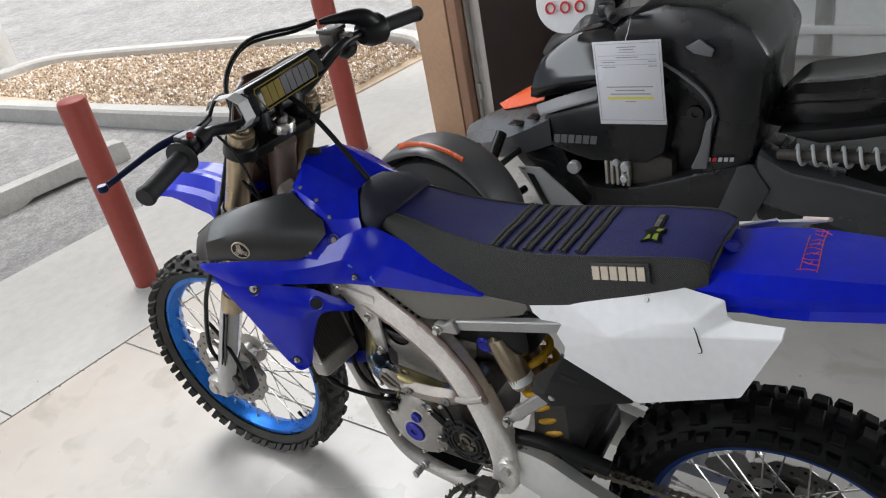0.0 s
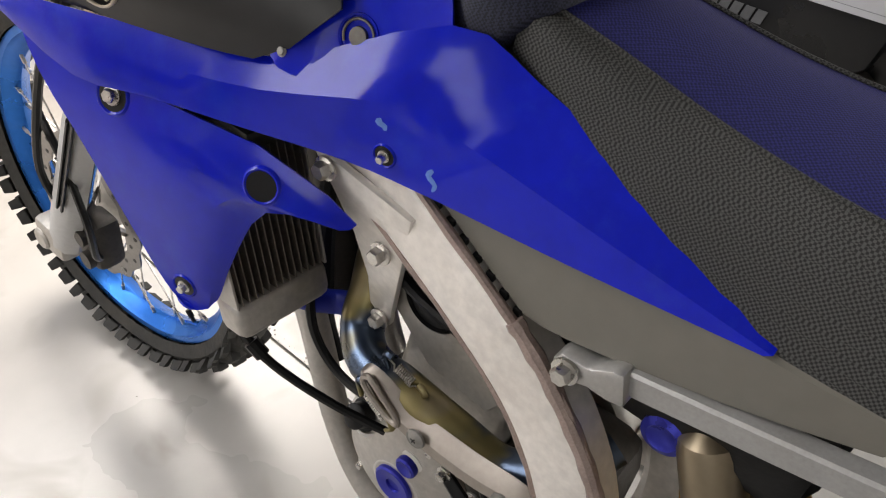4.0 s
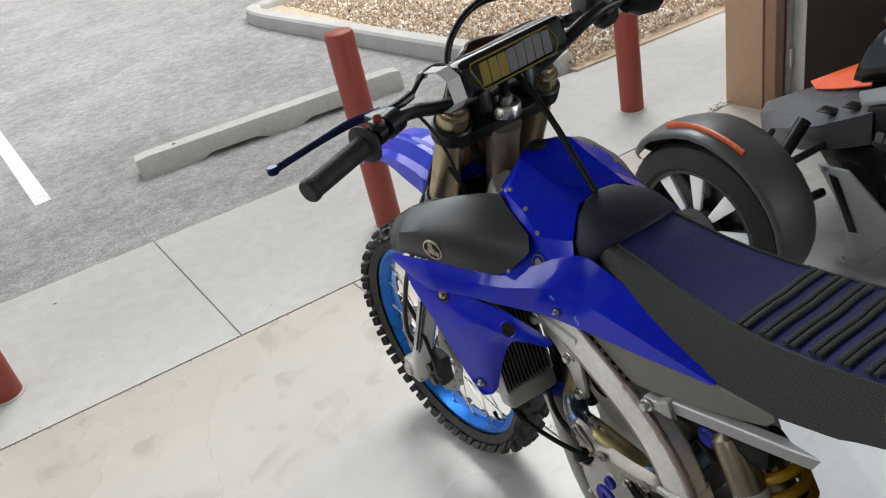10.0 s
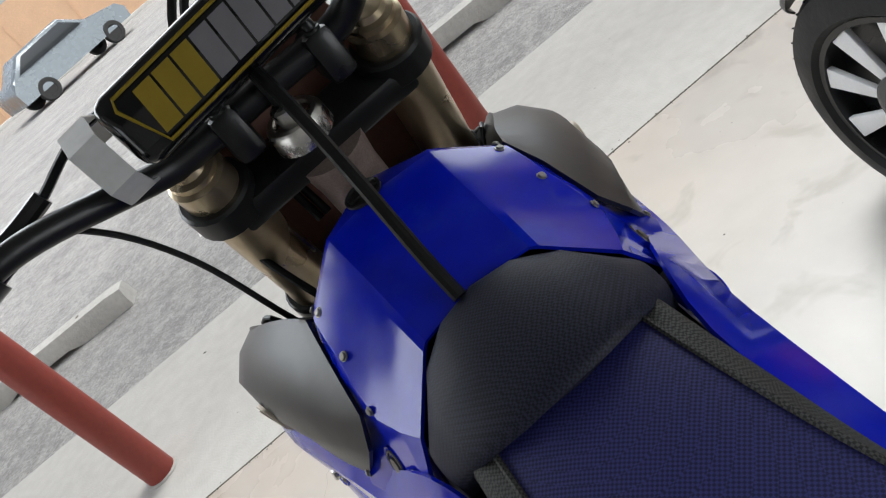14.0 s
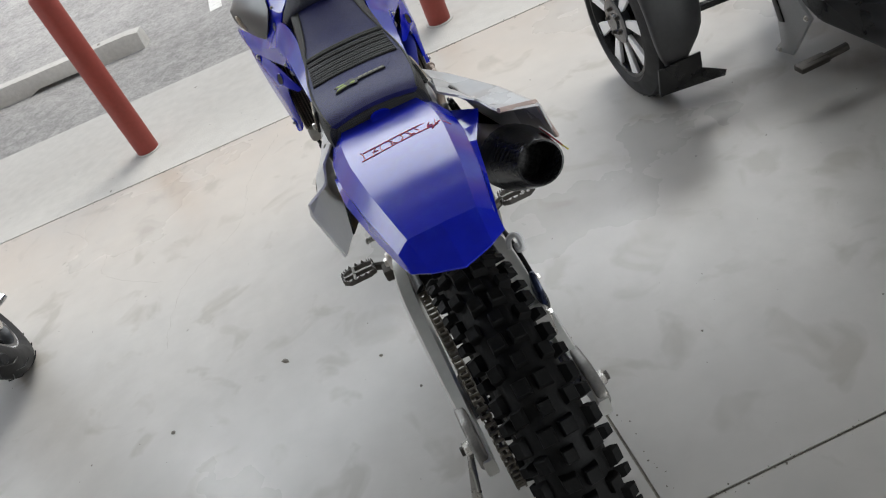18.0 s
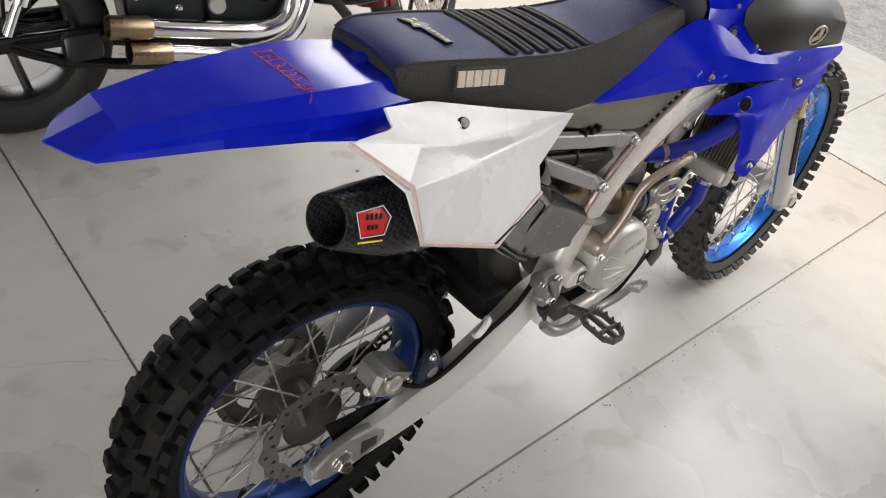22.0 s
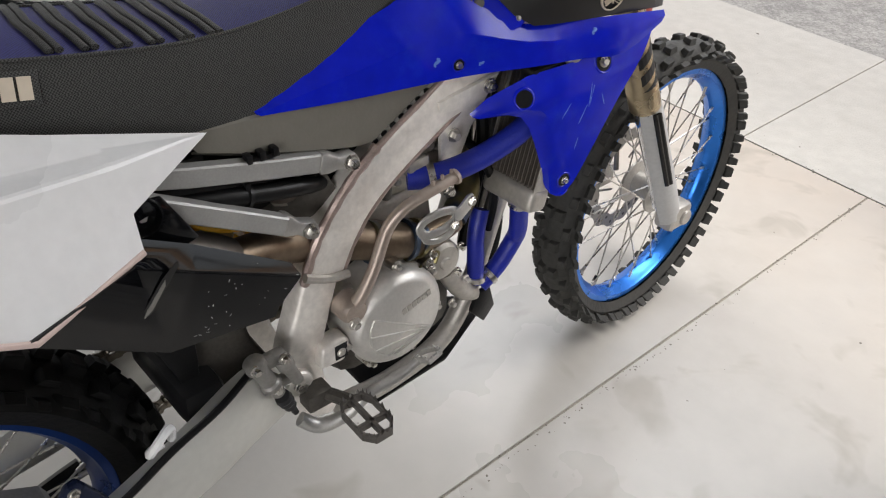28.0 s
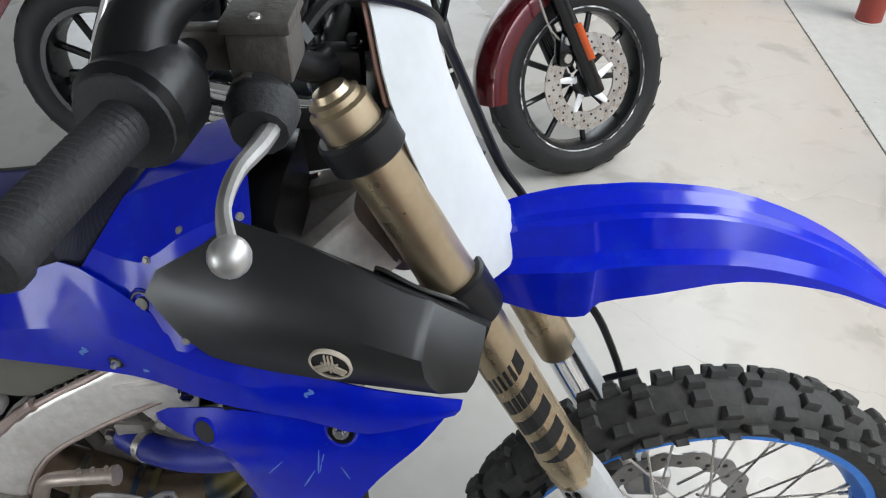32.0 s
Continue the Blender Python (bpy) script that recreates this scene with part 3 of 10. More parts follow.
slab("joint_filler", [(-7.0, -7.2), (6.5, -7.2), (6.5, edge_y(6.5)), (-7.0, edge_y(-7.0))], -0.005, 0.02, JOINT, "", "", floor_root)

# pavement slabs
pave = thing("pavement", "broom-finished pale concrete pavement slabs along the shop front", "pavement", kind="structure")
for x0, x1 in ((-12, -8.6), (-8.6, -4.5), (-4.5, -0.33), (-0.33, 3.55), (3.55, 8.0)):
    slab("pavement_slab", [(x0 + g, edge_y(x0) + g * 1.6), (x1 - g, edge_y(x1) + g * 1.6), (x1 - 0.03 - g, road_y(x1) if x1 < 3 else 2.72), (x0 - 0.03 + g, road_y(x0) if x0 < 3 else 2.72)], 0, 0.15, WALK, "", "", pave)
slab("joint_filler", [(-12, edge_y(-12)), (8.0, edge_y(8)), (8.0, 2.3), (-12, road_y(-12) - 0.02)], -0.006, 0.02, JOINT, "", "", pave)


def wheel_stop(a, b):
    """Precast kerb stop with chamfered top and two drain slots."""
    m, L = frame_to((*a, -0.03), (*b, -0.03))
    d = (Vector(b) - Vector(a)).normalized()
    w = Vector((-d.y, d.x))
    st = thing("wheel_stop", "worn pale concrete wheel stop on the asphalt", "wheel stop", "wheel stops")
    bm = BM()
    prof = [(-0.085, 0.03), (-0.085, 0.075), (-0.06, 0.13), (0.06, 0.13), (0.085, 0.075), (0.085, 0.03)]
    secs = []
    for k in range(25):
        f = k / 24
        low = 0.028 if 0.22 < f < 0.42 or 0.62 < f < 0.82 else 0.0
        inset = 0.02 if k in (0, 24) else 0
        secs.append([Vector((a[0] + (b[0] - a[0]) * f + w.x * u, a[1] + (b[1] - a[1]) * f + w.y * u, -0.03 + (h - 0.03 + low if h < 0.04 else h - inset * 0.5))) for u, h in prof])
    loft(bm, secs)
    part("stop_body", bm, KERB, st)
    for f in (0.14, 0.86):
        bm = BM()
        q = (a[0] + (b[0] - a[0]) * f, a[1] + (b[1] - a[1]) * f)
        lathe(bm, (*q, 0.092), (*q, 1), [(0, 0.012), (0.012, 0.012), (0.014, 0.009)], 10)
        part("anchor_pin", bm, CHAIN, st, "rusty anchor pin")
    return st


wheel_stop((-0.15, 4.12), (1.62, 3.86))
wheel_stop((-3.60, 4.66), (-1.29, 4.31))
wheel_stop((-7.10, 5.45), (-4.90, 5.12))


def painted_line(a, b, w=0.1):
    d = (Vector(b) - Vector(a)).normalized()
    n = Vector((-d.y, d.x)) * w / 2
    bm = BM()
    extrude_poly(bm, [(a[0] + n.x, a[1] + n.y, -0.026), (a[0] - n.x, a[1] - n.y, -0.026), (b[0] - n.x, b[1] - n.y, -0.026), (b[0] + n.x, b[1] + n.y, -0.026)], (0, 0, -0.003))
    ob = part("parking_line", bm, LINE, smooth=0)
    return tagged(ob, "worn white parking bay line on the asphalt", "road line", "parking lines", kind="structure")


painted_line((-0.72, 4.35), (-0.87, 8.9))
painted_line((-4.12, 4.9), (-4.2, 9.4))

# bollards along the pavement
def bollard(x, y):
    b = thing("bollard", "red painted steel pipe bollard set in the pavement", "bollard", "bollards", at=pose(x, y, 0))
    bm = BM()
    lathe(bm, (0, 0, -0.02), (0, 0, 1), [(0, 0.061), (0.905, 0.061), (0.918, 0.057), (0.924, 0.048), (0.925, 0)], 28)
    part("post", bm, RED_PAINT, b)
    bm = BM()
    lathe(bm, (0, 0, 0), (0, 0, 1), [(0, 0.075), (0.004, 0.073), (0.006, 0.064)], 24)
    part("footing", bm, KERB, b, "grey grout collar")
    return b


for bx, by in ((-4.75, 2.52), (-2.98, 2.405), (-1.168, 2.285), (0.525, 2.155), (2.03, 2.085)):
    bollard(bx, by)


# gravel island behind a cast kerb
def kerb_run(pts, w=0.15, top=0.105):
    bm = BM()
    P2 = [Vector((x, y, 0)) for x, y in pts]
    secs = []
    for i, p in enumerate(P2):
        t = (P2[min(i + 1, len(P2) - 1)] - P2[max(i - 1, 0)]).normalized()
        n = Vector((-t.y, t.x, 0))
        h = top if 0 < i < len(P2) - 1 else 0.02
        secs.append([p + n * u + Vector((0, 0, z)) for u, z in ((-w / 2, -0.05), (-w / 2, h - 0.02), (-w / 2 + 0.02, h), (w / 2 - 0.02, h), (w / 2, h - 0.02), (w / 2, -0.05))])
    loft(bm, secs)
    return tagged(part("kerb", bm, KERB), "pale cast concrete kerb round the gravel island", "kerb", kind="structure")


kerb_run(spline([(2.30, 2.86), (2.24, 3.1), (2.14, 3.9), (2.02, 5.4), (1.9, 7.1), (2.1, 7.42), (2.6, 7.3), (3.15, 7.0), (3.6, 5.4), (3.98, 3.7), (3.9, 3.0), (3.7, 2.72)], 4))
bm = BM()
extrude_poly(bm, [(2.3, 2.80, 0.012), (3.7, 2.68, 0.012), (3.98, 3.6, 0.03), (3.15, 7.0, 0.04), (2.1, 7.3, 0.04), (1.92, 7.0, 0.04), (2.14, 3.9, 0.03)], (0, 0, -0.1))
tagged(part("gravel_bed", bm, GRAVEL, smooth=0), "sandy bed under the gravel", "gravel", kind="structure")
rnd = random.Random(3)
bm = BM()
verts, faces = [], []
poly = [Vector((2.22, 2.84)), Vector((3.68, 2.72)), Vector((3.92, 3.6)), Vector((3.08, 6.9)), Vector((2.1, 7.25)), Vector((2.0, 6.9)), Vector((2.22, 3.9))]


def inside(p):
    ok = True
    for a, b in zip(poly, poly[1:] + poly[:1]):
        if (b - a).cross(p - a) < 0:
            ok = False
    return ok


count = 0
while count < 11000:
    p = Vector((rnd.uniform(1.9, 4.0), 2.7 + 4.6 * rnd.random() ** 1.3))
    if not inside(p):
        continue
    count += 1
    r = rnd.uniform(0.007, 0.016) * (1 + 0.06 * (p.y - 3))
    q = Matrix.LocRotScale((p.x, p.y, 0.035 + rnd.uniform(0, 0.02)), Euler((rnd.random() * 6, rnd.random() * 6, rnd.random() * 6)), (r * rnd.uniform(0.8, 1.3), r, r * rnd.uniform(0.5, 0.8)))
    base = len(verts)
    for v in ((1, 0, 0), (-1, 0, 0), (0, 1, 0), (0, -1, 0), (0, 0, 1), (0, 0, -1), (0.6, 0.6, 0.5), (-0.6, 0.5, 0.55)):
        verts.append(q @ Vector(v))
    for f in ((0, 6, 4), (6, 2, 4), (2, 7, 4), (7, 1, 4), (1, 3, 4), (3, 0, 4), (0, 2, 6), (2, 1, 7), (0, 5, 2), (2, 5, 1), (1, 5, 3), (3, 5, 0)):
        faces.append([base + i for i in f])
bm.free()
me = bpy.data.meshes.new("gravel")
me.from_pydata(verts, [], faces)
GRAVEL_MIX = mat("mixed_gravel", (0.52, 0.44, 0.35), 0.85, 0, 0.3, 5)
nt = GRAVEL_MIX.node_tree
geo = nt.nodes.new("ShaderNodeNewGeometry")
cr = nt.nodes.new("ShaderNodeValToRGB")
for pos, col in ((0.0, (0.26, 0.19, 0.13, 1)), (0.35, (0.46, 0.35, 0.24, 1)), (0.7, (0.58, 0.46, 0.33, 1)), (1.0, (0.70, 0.63, 0.53, 1))):
    e = cr.color_ramp.elements.new(pos)
    e.color = col
nt.links.new(geo.outputs["Random Per Island"], cr.inputs["Fac"])
nt.links.new(cr.outputs["Color"], nt.nodes["Principled BSDF"].inputs["Base Color"])
me.materials.append(GRAVEL_MIX)
tagged(new("gravel", me), "tan and grey landscaping gravel", "gravel", kind="stuff")

# lamp-post pier
pier = thing("lamp_post", "round concrete lamp-post pier with a dark steel pole", "lamp post", at=pose(2.72, 7.75, 0))
bm = BM()
lathe(bm, (0, 0, -0.1), (0, 0, 1), [(0, 0.32), (0.78, 0.32), (0.8, 0.3), (0.8, 0)], 32, cap=False)
part("pier", bm, KERB, pier)
bm = BM()
lathe(bm, (0, 0, 0.7), (0, 0, 2), [(0, 0.17), (0.03, 0.17), (0.04, 0.09), (4.5, 0.075)], 20)
part("pole", bm, BLACK_METAL_EARLY, pier, "dark bronze pole")

# far side of the car park: low planter kerb, tan wall, parked car
bm = BM()
box(bm, (0, 34.0, 1.5), (90, 0.3, 3.2))
for k in range(-18, 19):
    box(bm, (k * 2.4, 33.83, 1.5), (0.04, 0.04, 3.1))
tagged(part("wall_far", bm, TAN_WALL, smooth=0), "tan stucco boundary wall across the car park", "wall", kind="structure")
bm = BM()
box(bm, (0, 31.6, 0.03), (90, 0.25, 0.14), 0.02)
tagged(part("kerb_far", bm, KERB), "pale kerb along the far wall", "kerb", kind="structure")


def parked_car(m, paint):
    car = thing("parked_car", "dusty grey estate car parked across the car park", "car", at=m)
    side = [(-2.1, 0.35), (-2.12, 0.75), (-1.95, 0.95), (-1.75, 1.05), (-1.25, 1.45), (0.35, 1.5), (0.95, 1.05), (1.95, 0.88), (2.15, 0.65), (2.1, 0.35)]
    bm = BM()
    secs = []
    for x, k in ((-0.9, 0.0), (-0.85, 0.04), (-0.6, 0.06), (0.6, 0.06), (0.85, 0.04), (0.9, 0.0)):
        secs.append([Vector((x if z < 1.0 else x * 0.82, y, z + (k if z > 0.9 else 0))) for y, z in side])
    loft(bm, secs)
    part("body", bm, paint, car, smooth=40)
    for s in (-1, 1):
        bm = BM()
        extrude_poly(bm, [(s * 0.80, y, z) for y, z in ((-1.6, 1.05), (-1.2, 1.4), (0.3, 1.44), (0.8, 1.06))], (s * 0.02, 0, 0), 0.005)
        part("side_window", bm, GLASS_DARK, car)
        for y in (-1.3, 1.35):
            bm = BM()
            lathe(bm, (s * 0.72, y, 0.32), (s * 1.72, y, 0.32), [(0, 0.2), (0, 0.32), (0.18, 0.32), (0.2, 0.3), (0.2, 0.2), (0.17, 0.19), (0.17, 0)], 28, cap=False)
            part("wheel", bm, TYRE_EARLY, car)
    bm = BM()
    extrude_poly(bm, [(-0.62, 0.97, 1.07), (0.62, 0.97, 1.07), (0.55, 0.42, 1.49), (-0.55, 0.42, 1.49)], (0, 0.02, 0.02))
    part("windscreen", bm, GLASS_DARK, car)
    for s in (-1, 1):
        bm = BM()
        box(bm, (s * 0.65, 2.08, 0.7), (0.3, 0.1, 0.13), 0.03)
        part("headlight", bm, CHROME_EARLY, car)
    return car


parked_car(pose(-3.0, 25.5, -0.03, 0, 0, -62), CAR_GREY)

# building: walls, ceiling, door jambs
def wall(name, lo, hi, material, label, kind="wall"):
    bm = BM()
    box(bm, [(a + b) / 2 for a, b in zip(lo, hi)], [b - a for a, b in zip(lo, hi)])
    return tagged(part(name, bm, material, smooth=0), label, kind, kind="structure")


H = 4.2
wall("wall_front_east", (2.46, 1.44, -0.1), (3.9, 1.70, H), DARK_BROWN, "dark brown inner front wall")
wall("wall_front_west", (-7.2, 1.78, -0.1), (-3.98, 2.04, H), WHITE_WALL, "pale painted front wall")
# Header out of view, hung low to hold back sky light.
wall("wall_header", (-3.98, 1.55, 2.85), (2.46, 1.95, H), WHITE_WALL, "unseen white wall above the wide door opening")
wall("wall_east", (3.78, -3.4, -0.1), (3.98, 1.44, H), WHITE_WALL, "white side wall with a sectional door")
# Unseen opening made up on this side for the fill lamp.
wall("wall_east_corner", (3.78, -7.4, -0.1), (3.98, -6.6, H), WHITE_WALL, "white side wall beside an added unseen side opening")
wall("wall_east_header", (3.78, -6.6, 3.2), (3.98, -3.4, H), WHITE_WALL, "white wall above an added unseen side opening")
# West wall is unseen; its gap is made up for a fill lamp.
wall("wall_west", (-7.2, -7.4, -0.1), (-7.0, -3.8, H), WHITE_WALL, "white side wall")
wall("wall_west_corner", (-7.2, 0.6, -0.1), (-7.0, 1.78, H), WHITE_WALL, "white side wall beside an added unseen west opening")
wall("wall_west_header", (-7.2, -3.8, 3.0), (-7.0, 0.6, H), WHITE_WALL, "white wall above an added unseen west opening")
# Unseen back wall and ceiling, assumed; they set the bounce light.
wall("wall_back", (-7.0, -7.4, -0.1), (3.78, -7.2, H), WHITE_WALL, "unseen white back wall")
wall("ceiling", (-7.2, -7.4, H), (3.98, 2.04, H + 0.2), CEILING, "unseen grey shop ceiling", "ceiling")
jr = thing("door_jamb_east", "brown timber door jamb with a galvanised door track", "door jamb", kind="structure")
bm = BM()
box(bm, (2.39, 1.615, 1.55), (0.13, 0.21, 3.3), 0.004)
part("post", bm, JAMB_LIGHT, jr)
bm = BM()
box(bm, (2.385, 1.477, 1.55), (0.10, 0.06, 3.3), 0.004)
part("trim", bm, JAMB, jr, "darker brown trim board")
bm = BM()
extrude_poly(bm, [(2.40, 1.44, 0.0), (2.45, 1.44, 0.0), (2.45, 1.37, 0.0), (2.43, 1.36, 0.0), (2.43, 1.425, 0.0), (2.40, 1.425, 0.0)], (0, 0, 3.1))
part("door_track", bm, STEEL_TRACK, jr, "galvanised steel door track", 0)
for k in range(5):
    bm = BM()
    box(bm, (2.418, 1.42, 0.25 + 0.6 * k), (0.03, 0.012, 0.09), 0.003)
    part("track_bracket", bm, STEEL_TRACK, jr)
jl = thing("door_jamb_west", "brown timber door jamb beside the far door track", "door jamb", kind="structure")
bm = BM()
box(bm, (-3.90, 1.91, 1.55), (0.16, 0.26, 3.3), 0.004)
part("post", bm, JAMB_LIGHT, jl)
bm = BM()
box(bm, (-3.92, 1.745, 1.55), (0.10, 0.06, 3.3), 0.004)
part("trim", bm, JAMB, jl)
bm = BM()
extrude_poly(bm, [(-3.98, 1.71, 0.0), (-4.03, 1.71, 0.0), (-4.03, 1.64, 0.0), (-4.01, 1.63, 0.0), (-4.01, 1.695, 0.0), (-3.98, 1.695, 0.0)], (0, 0, 3.1))
part("door_track", bm, STEEL_TRACK, jl, "galvanised steel door track", 0)

# white sectional door seen from inside
sd = thing("door_sectional", "closed white sectional overhead door with steel struts", "garage door", kind="structure")
for k in range(6):
    bm = BM()
    box(bm, (3.755, -1.2, 0.03 + 0.26 + 0.53 * k), (0.04, 4.8, 0.52), 0.004)
    pan = part("door_panel", bm, DOOR_WHITE, sd)
    for dz in (-0.10, 0.12):
        bm = BM()
        box(bm, (3.72, -1.2, 0.29 + 0.53 * k + dz), (0.035, 4.8, 0.05), 0.006)
        part("strut", bm, DOOR_WHITE, pan)
    for y in (-3.0, -1.6, -0.1, 1.1):
        bm = BM()
        box(bm, (3.728, y, 0.29 + 0.53 * k), (0.02, 0.09, 0.5), 0.002)
        part("stile", bm, STEEL_TRACK, pan)
        bm = BM()
        for dz in (-0.18, -0.06, 0.06, 0.18):
            cyl(bm, (3.718, y, 0.29 + 0.53 * k + dz), (3.71, y, 0.29 + 0.53 * k + dz), 0.009, seg=8)
        part("rivet", bm, STEEL_TRACK, pan)["kind"] = "stuff"


from mathutils.bvhtree import BVHTree

# ---- dirt bike ----
BIKE = thing("dirt_bike", "blue and white motocross bike with black gripper seat", "motorcycle")
P = lambda name, bm, m, parent=BIKE, label="", smooth=35: part(name, bm, m, parent, label, smooth)


def gridshell(bm, rows, n=3, thick=0.003, bevel=0.002, smooth_across=1):
    """Moulded skin: smooth from row to row, creased across each row."""
    if smooth_across > 1:
        rows = [spline(r, smooth_across) for r in rows]
    cols = [spline(c, n) if n > 1 else [Vector(p) for p in c] for c in zip(*rows)]
    k = len(cols[0])
    verts = [p for c in cols for p in c]
    faces = [(i * k + j, (i + 1) * k + j, (i + 1) * k + j + 1, i * k + j + 1) for i in range(len(cols) - 1) for j in range(k - 1)]
    return shell(bm, verts, faces, thick, 0)


def surface(ob, y, z, s, x0=1.0):
    """Where a line along x meets the panel from outside: place and outward normal."""
    me = ob.data
    tree = BVHTree.FromPolygons([v.co for v in me.vertices], [p.vertices[:] for p in me.polygons])
    p, n, _, _ = tree.ray_cast(Vector((s * x0, y, z)), Vector((-s, 0, 0)))
    if p is None:
        return Vector((s * 0.2, y, z)), Vector((s, 0, 0))
    return p, (n if n.x * s > 0 else -n)


def ring_pt(c, th, r, x):
    return Vector((c[0] + x, c[1] + r * math.cos(th), c[2] + r * math.sin(th)))


def knob(bm, c, th, r0, r1, x, wx, wt, slope=0.0, yaw=0.0):
    """One rubber block standing on the carcass, its top edges worn round and its face dished; slope leans it outwards."""
    rings = []
    for r, k, dish in ((r0, 1.2, 0), (r1 - 0.0022, 0.98, 0), (r1, 0.84, 0), (r1 - 0.0008, 0.5, 0)):
        ring = []
        for sx, st in ((-1, -1), (1, -1), (1, 1), (-1, 1)):
            xx = x + sx * wx / 2 * k + slope * (r - r0)
            ring.append(bm.verts.new(ring_pt(c, th + (st * wt / 2 * k + yaw * sx * wx) / r, r - (0.25 * abs(xx) ** 2 / 0.06 if r > r0 else 0), xx)))
        rings.append(ring)
    for u, v in zip(rings, rings[1:]):
        for j in range(4):
            bm.faces.new((u[j], u[(j + 1) % 4], v[(j + 1) % 4], v[j]))
    bm.faces.new(rings[-1])


def spoked_wheel(name, c, r_out, r_rim, w, steps, big, rubber, hub_w, hub_r, rim_paint):
    hub = BM()
    lathe(hub, (c[0] - hub_w, c[1], c[2]), (c[0] + 1, c[1], c[2]), [(0, 0.018), (0.004, hub_r * 0.62), (0.014, hub_r), (0.02, hub_r), (0.026, hub_r * 0.55), (2 * hub_w - 0.026, hub_r * 0.55), (2 * hub_w - 0.02, hub_r), (2 * hub_w - 0.014, hub_r), (2 * hub_w - 0.004, hub_r * 0.62), (2 * hub_w, 0.018)], 28)
    wheel = P(name, hub, CAST if c[1] > 0 else CAST_DARK, label="spoked wheel with dull grey hub")
    # tyre carcass
    bm = BM()
    rb = r_rim + 0.004
    rc = r_out - big * 0.55
    prof = []
    for k in range(13):
        a = math.pi * k / 12
        prof.append((w / 2 * math.cos(a) * (1.0 if 0 < k < 12 else 0.72), rb + (rc - rb) * math.sin(a) ** 0.75))
    N = 72
    rings = [[bm.verts.new(ring_pt(c, 2 * math.pi * i / N, r, x)) for x, r in prof] for i in range(N)]
    for i in range(N):
        u, v = rings[i], rings[(i + 1) % N]
        for j in range(len(prof) - 1):
            bm.faces.new((u[j], v[j], v[j + 1], u[j + 1]))
    P("tyre", bm, rubber, wheel, "knobbly off-road tyre with blocky tread", 30)
    # tread blocks: one mesh for each kind, set round the carcass
    rnd = random.Random(5)
    pitch = 2 * math.pi / steps
    kw = pitch * r_out * 0.6
    even = [(0.0, rc - 0.012, r_out, s * w * 0.135, w * 0.2, kw, s * 0.1) for s in (-1, 1)] + [(pitch * 0.15, rc - 0.03, r_out - big * 0.75, s * w * 0.44, w * 0.13, kw * 1.15, s * 0.6) for s in (-1, 1)]
    odd = [(0.0, rc - 0.018, r_out - big * 0.28, s * w * 0.31, w * 0.17, kw, s * 0.35) for s in (-1, 1)] + [(pitch * 0.1, rc - 0.034, r_out - big * 0.9, s * w * 0.46, w * 0.1, kw * 0.8, s * 0.7) for s in (-1, 1)]
    if big > 0.016:
        odd.append((0.0, rc - 0.012, r_out, 0, w * 0.17, kw * 0.9, 0.0))
    centre = Matrix.Translation(c)
    for first, kinds in ((0, even), (1, odd)):
        for ph, r0, r1, x, wx, wt, slope in kinds:
            src = None
            for i in range(first, steps, 2):
                if src is None:
                    bm = BM()
                    knob(bm, c, 0.0, r0, r1, x, wx, wt, slope)
                    src = P("tread_knob", bm, rubber, wheel, "", 25)
                    o = src
                else:
                    o = new("tread_knob", src.data)
                    o.parent = wheel
                o.matrix_basis = centre @ Matrix.Rotation(i * pitch + ph + rnd.uniform(-0.04, 0.04) * pitch, 4, "X") @ centre.inverted()
    # rim
    bm = BM()
    h = w * 0.30
    prof = [(-h, r_rim + 0.004), (-h, r_rim - 0.009), (-h * 0.75, r_rim - 0.013), (-h * 0.45, r_rim - 0.022), (0, r_rim - 0.026), (h * 0.45, r_rim - 0.022), (h * 0.75, r_rim - 0.013), (h, r_rim - 0.009), (h, r_rim + 0.004), (0, r_rim - 0.012)]
    rings = [[bm.verts.new(ring_pt(c, 2 * math.pi * i / N, r, x)) for x, r in prof] for i in range(N)]
    for i in range(N):
        u, v = rings[i], rings[(i + 1) % N]
        for j in range(len(prof)):
            bm.faces.new((u[j], v[j], v[(j + 1) % len(prof)], u[(j + 1) % len(prof)]))
    P("rim", bm, rim_paint, wheel, "blue anodised rim")
    # spokes, one mesh for all of a wheel's like ones
    first = {}
    for i in range(36):
        s = 1 if i % 2 else -1
        lead = 1 if (i // 2) % 2 else -1
        th = 2 * math.pi * i / 36
        a = ring_pt(c, th + lead * 0.62, hub_r * 0.9, s * (hub_w - 0.017))
        b = ring_pt(c, th, r_rim - 0.02, s * h * 0.25)
        key = (s, lead)
        if key not in first:
            bm = BM()
            cyl(bm, a, b, 0.0019, seg=6)
            nd = (b - a).normalized()
            cyl(bm, b - nd * 0.018, b + nd * 0.004, 0.0036, seg=8)
            first[key] = (P("spoke", bm, STEEL, wheel), th)
        else:
            src, th0 = first[key]
            o = new("spoke", src.data)
            o.parent = wheel
            cm = Matrix.Translation(c)
            o.matrix_basis = cm @ Matrix.Rotation(th - th0, 4, "X") @ cm.inverted()
    # valve
    bm = BM()
    v = ring_pt(c, -2.2, r_rim - 0.05, 0.0)
    cyl(bm, v, ring_pt(c, -2.2, r_rim - 0.02, 0.0), 0.004, seg=8)
    cyl(bm, v, ring_pt(c, -2.2, r_rim - 0.035, 0.0), 0.0055, seg=8)
    P("valve_cap", bm, BLACK_PLASTIC, wheel)
    return wheel


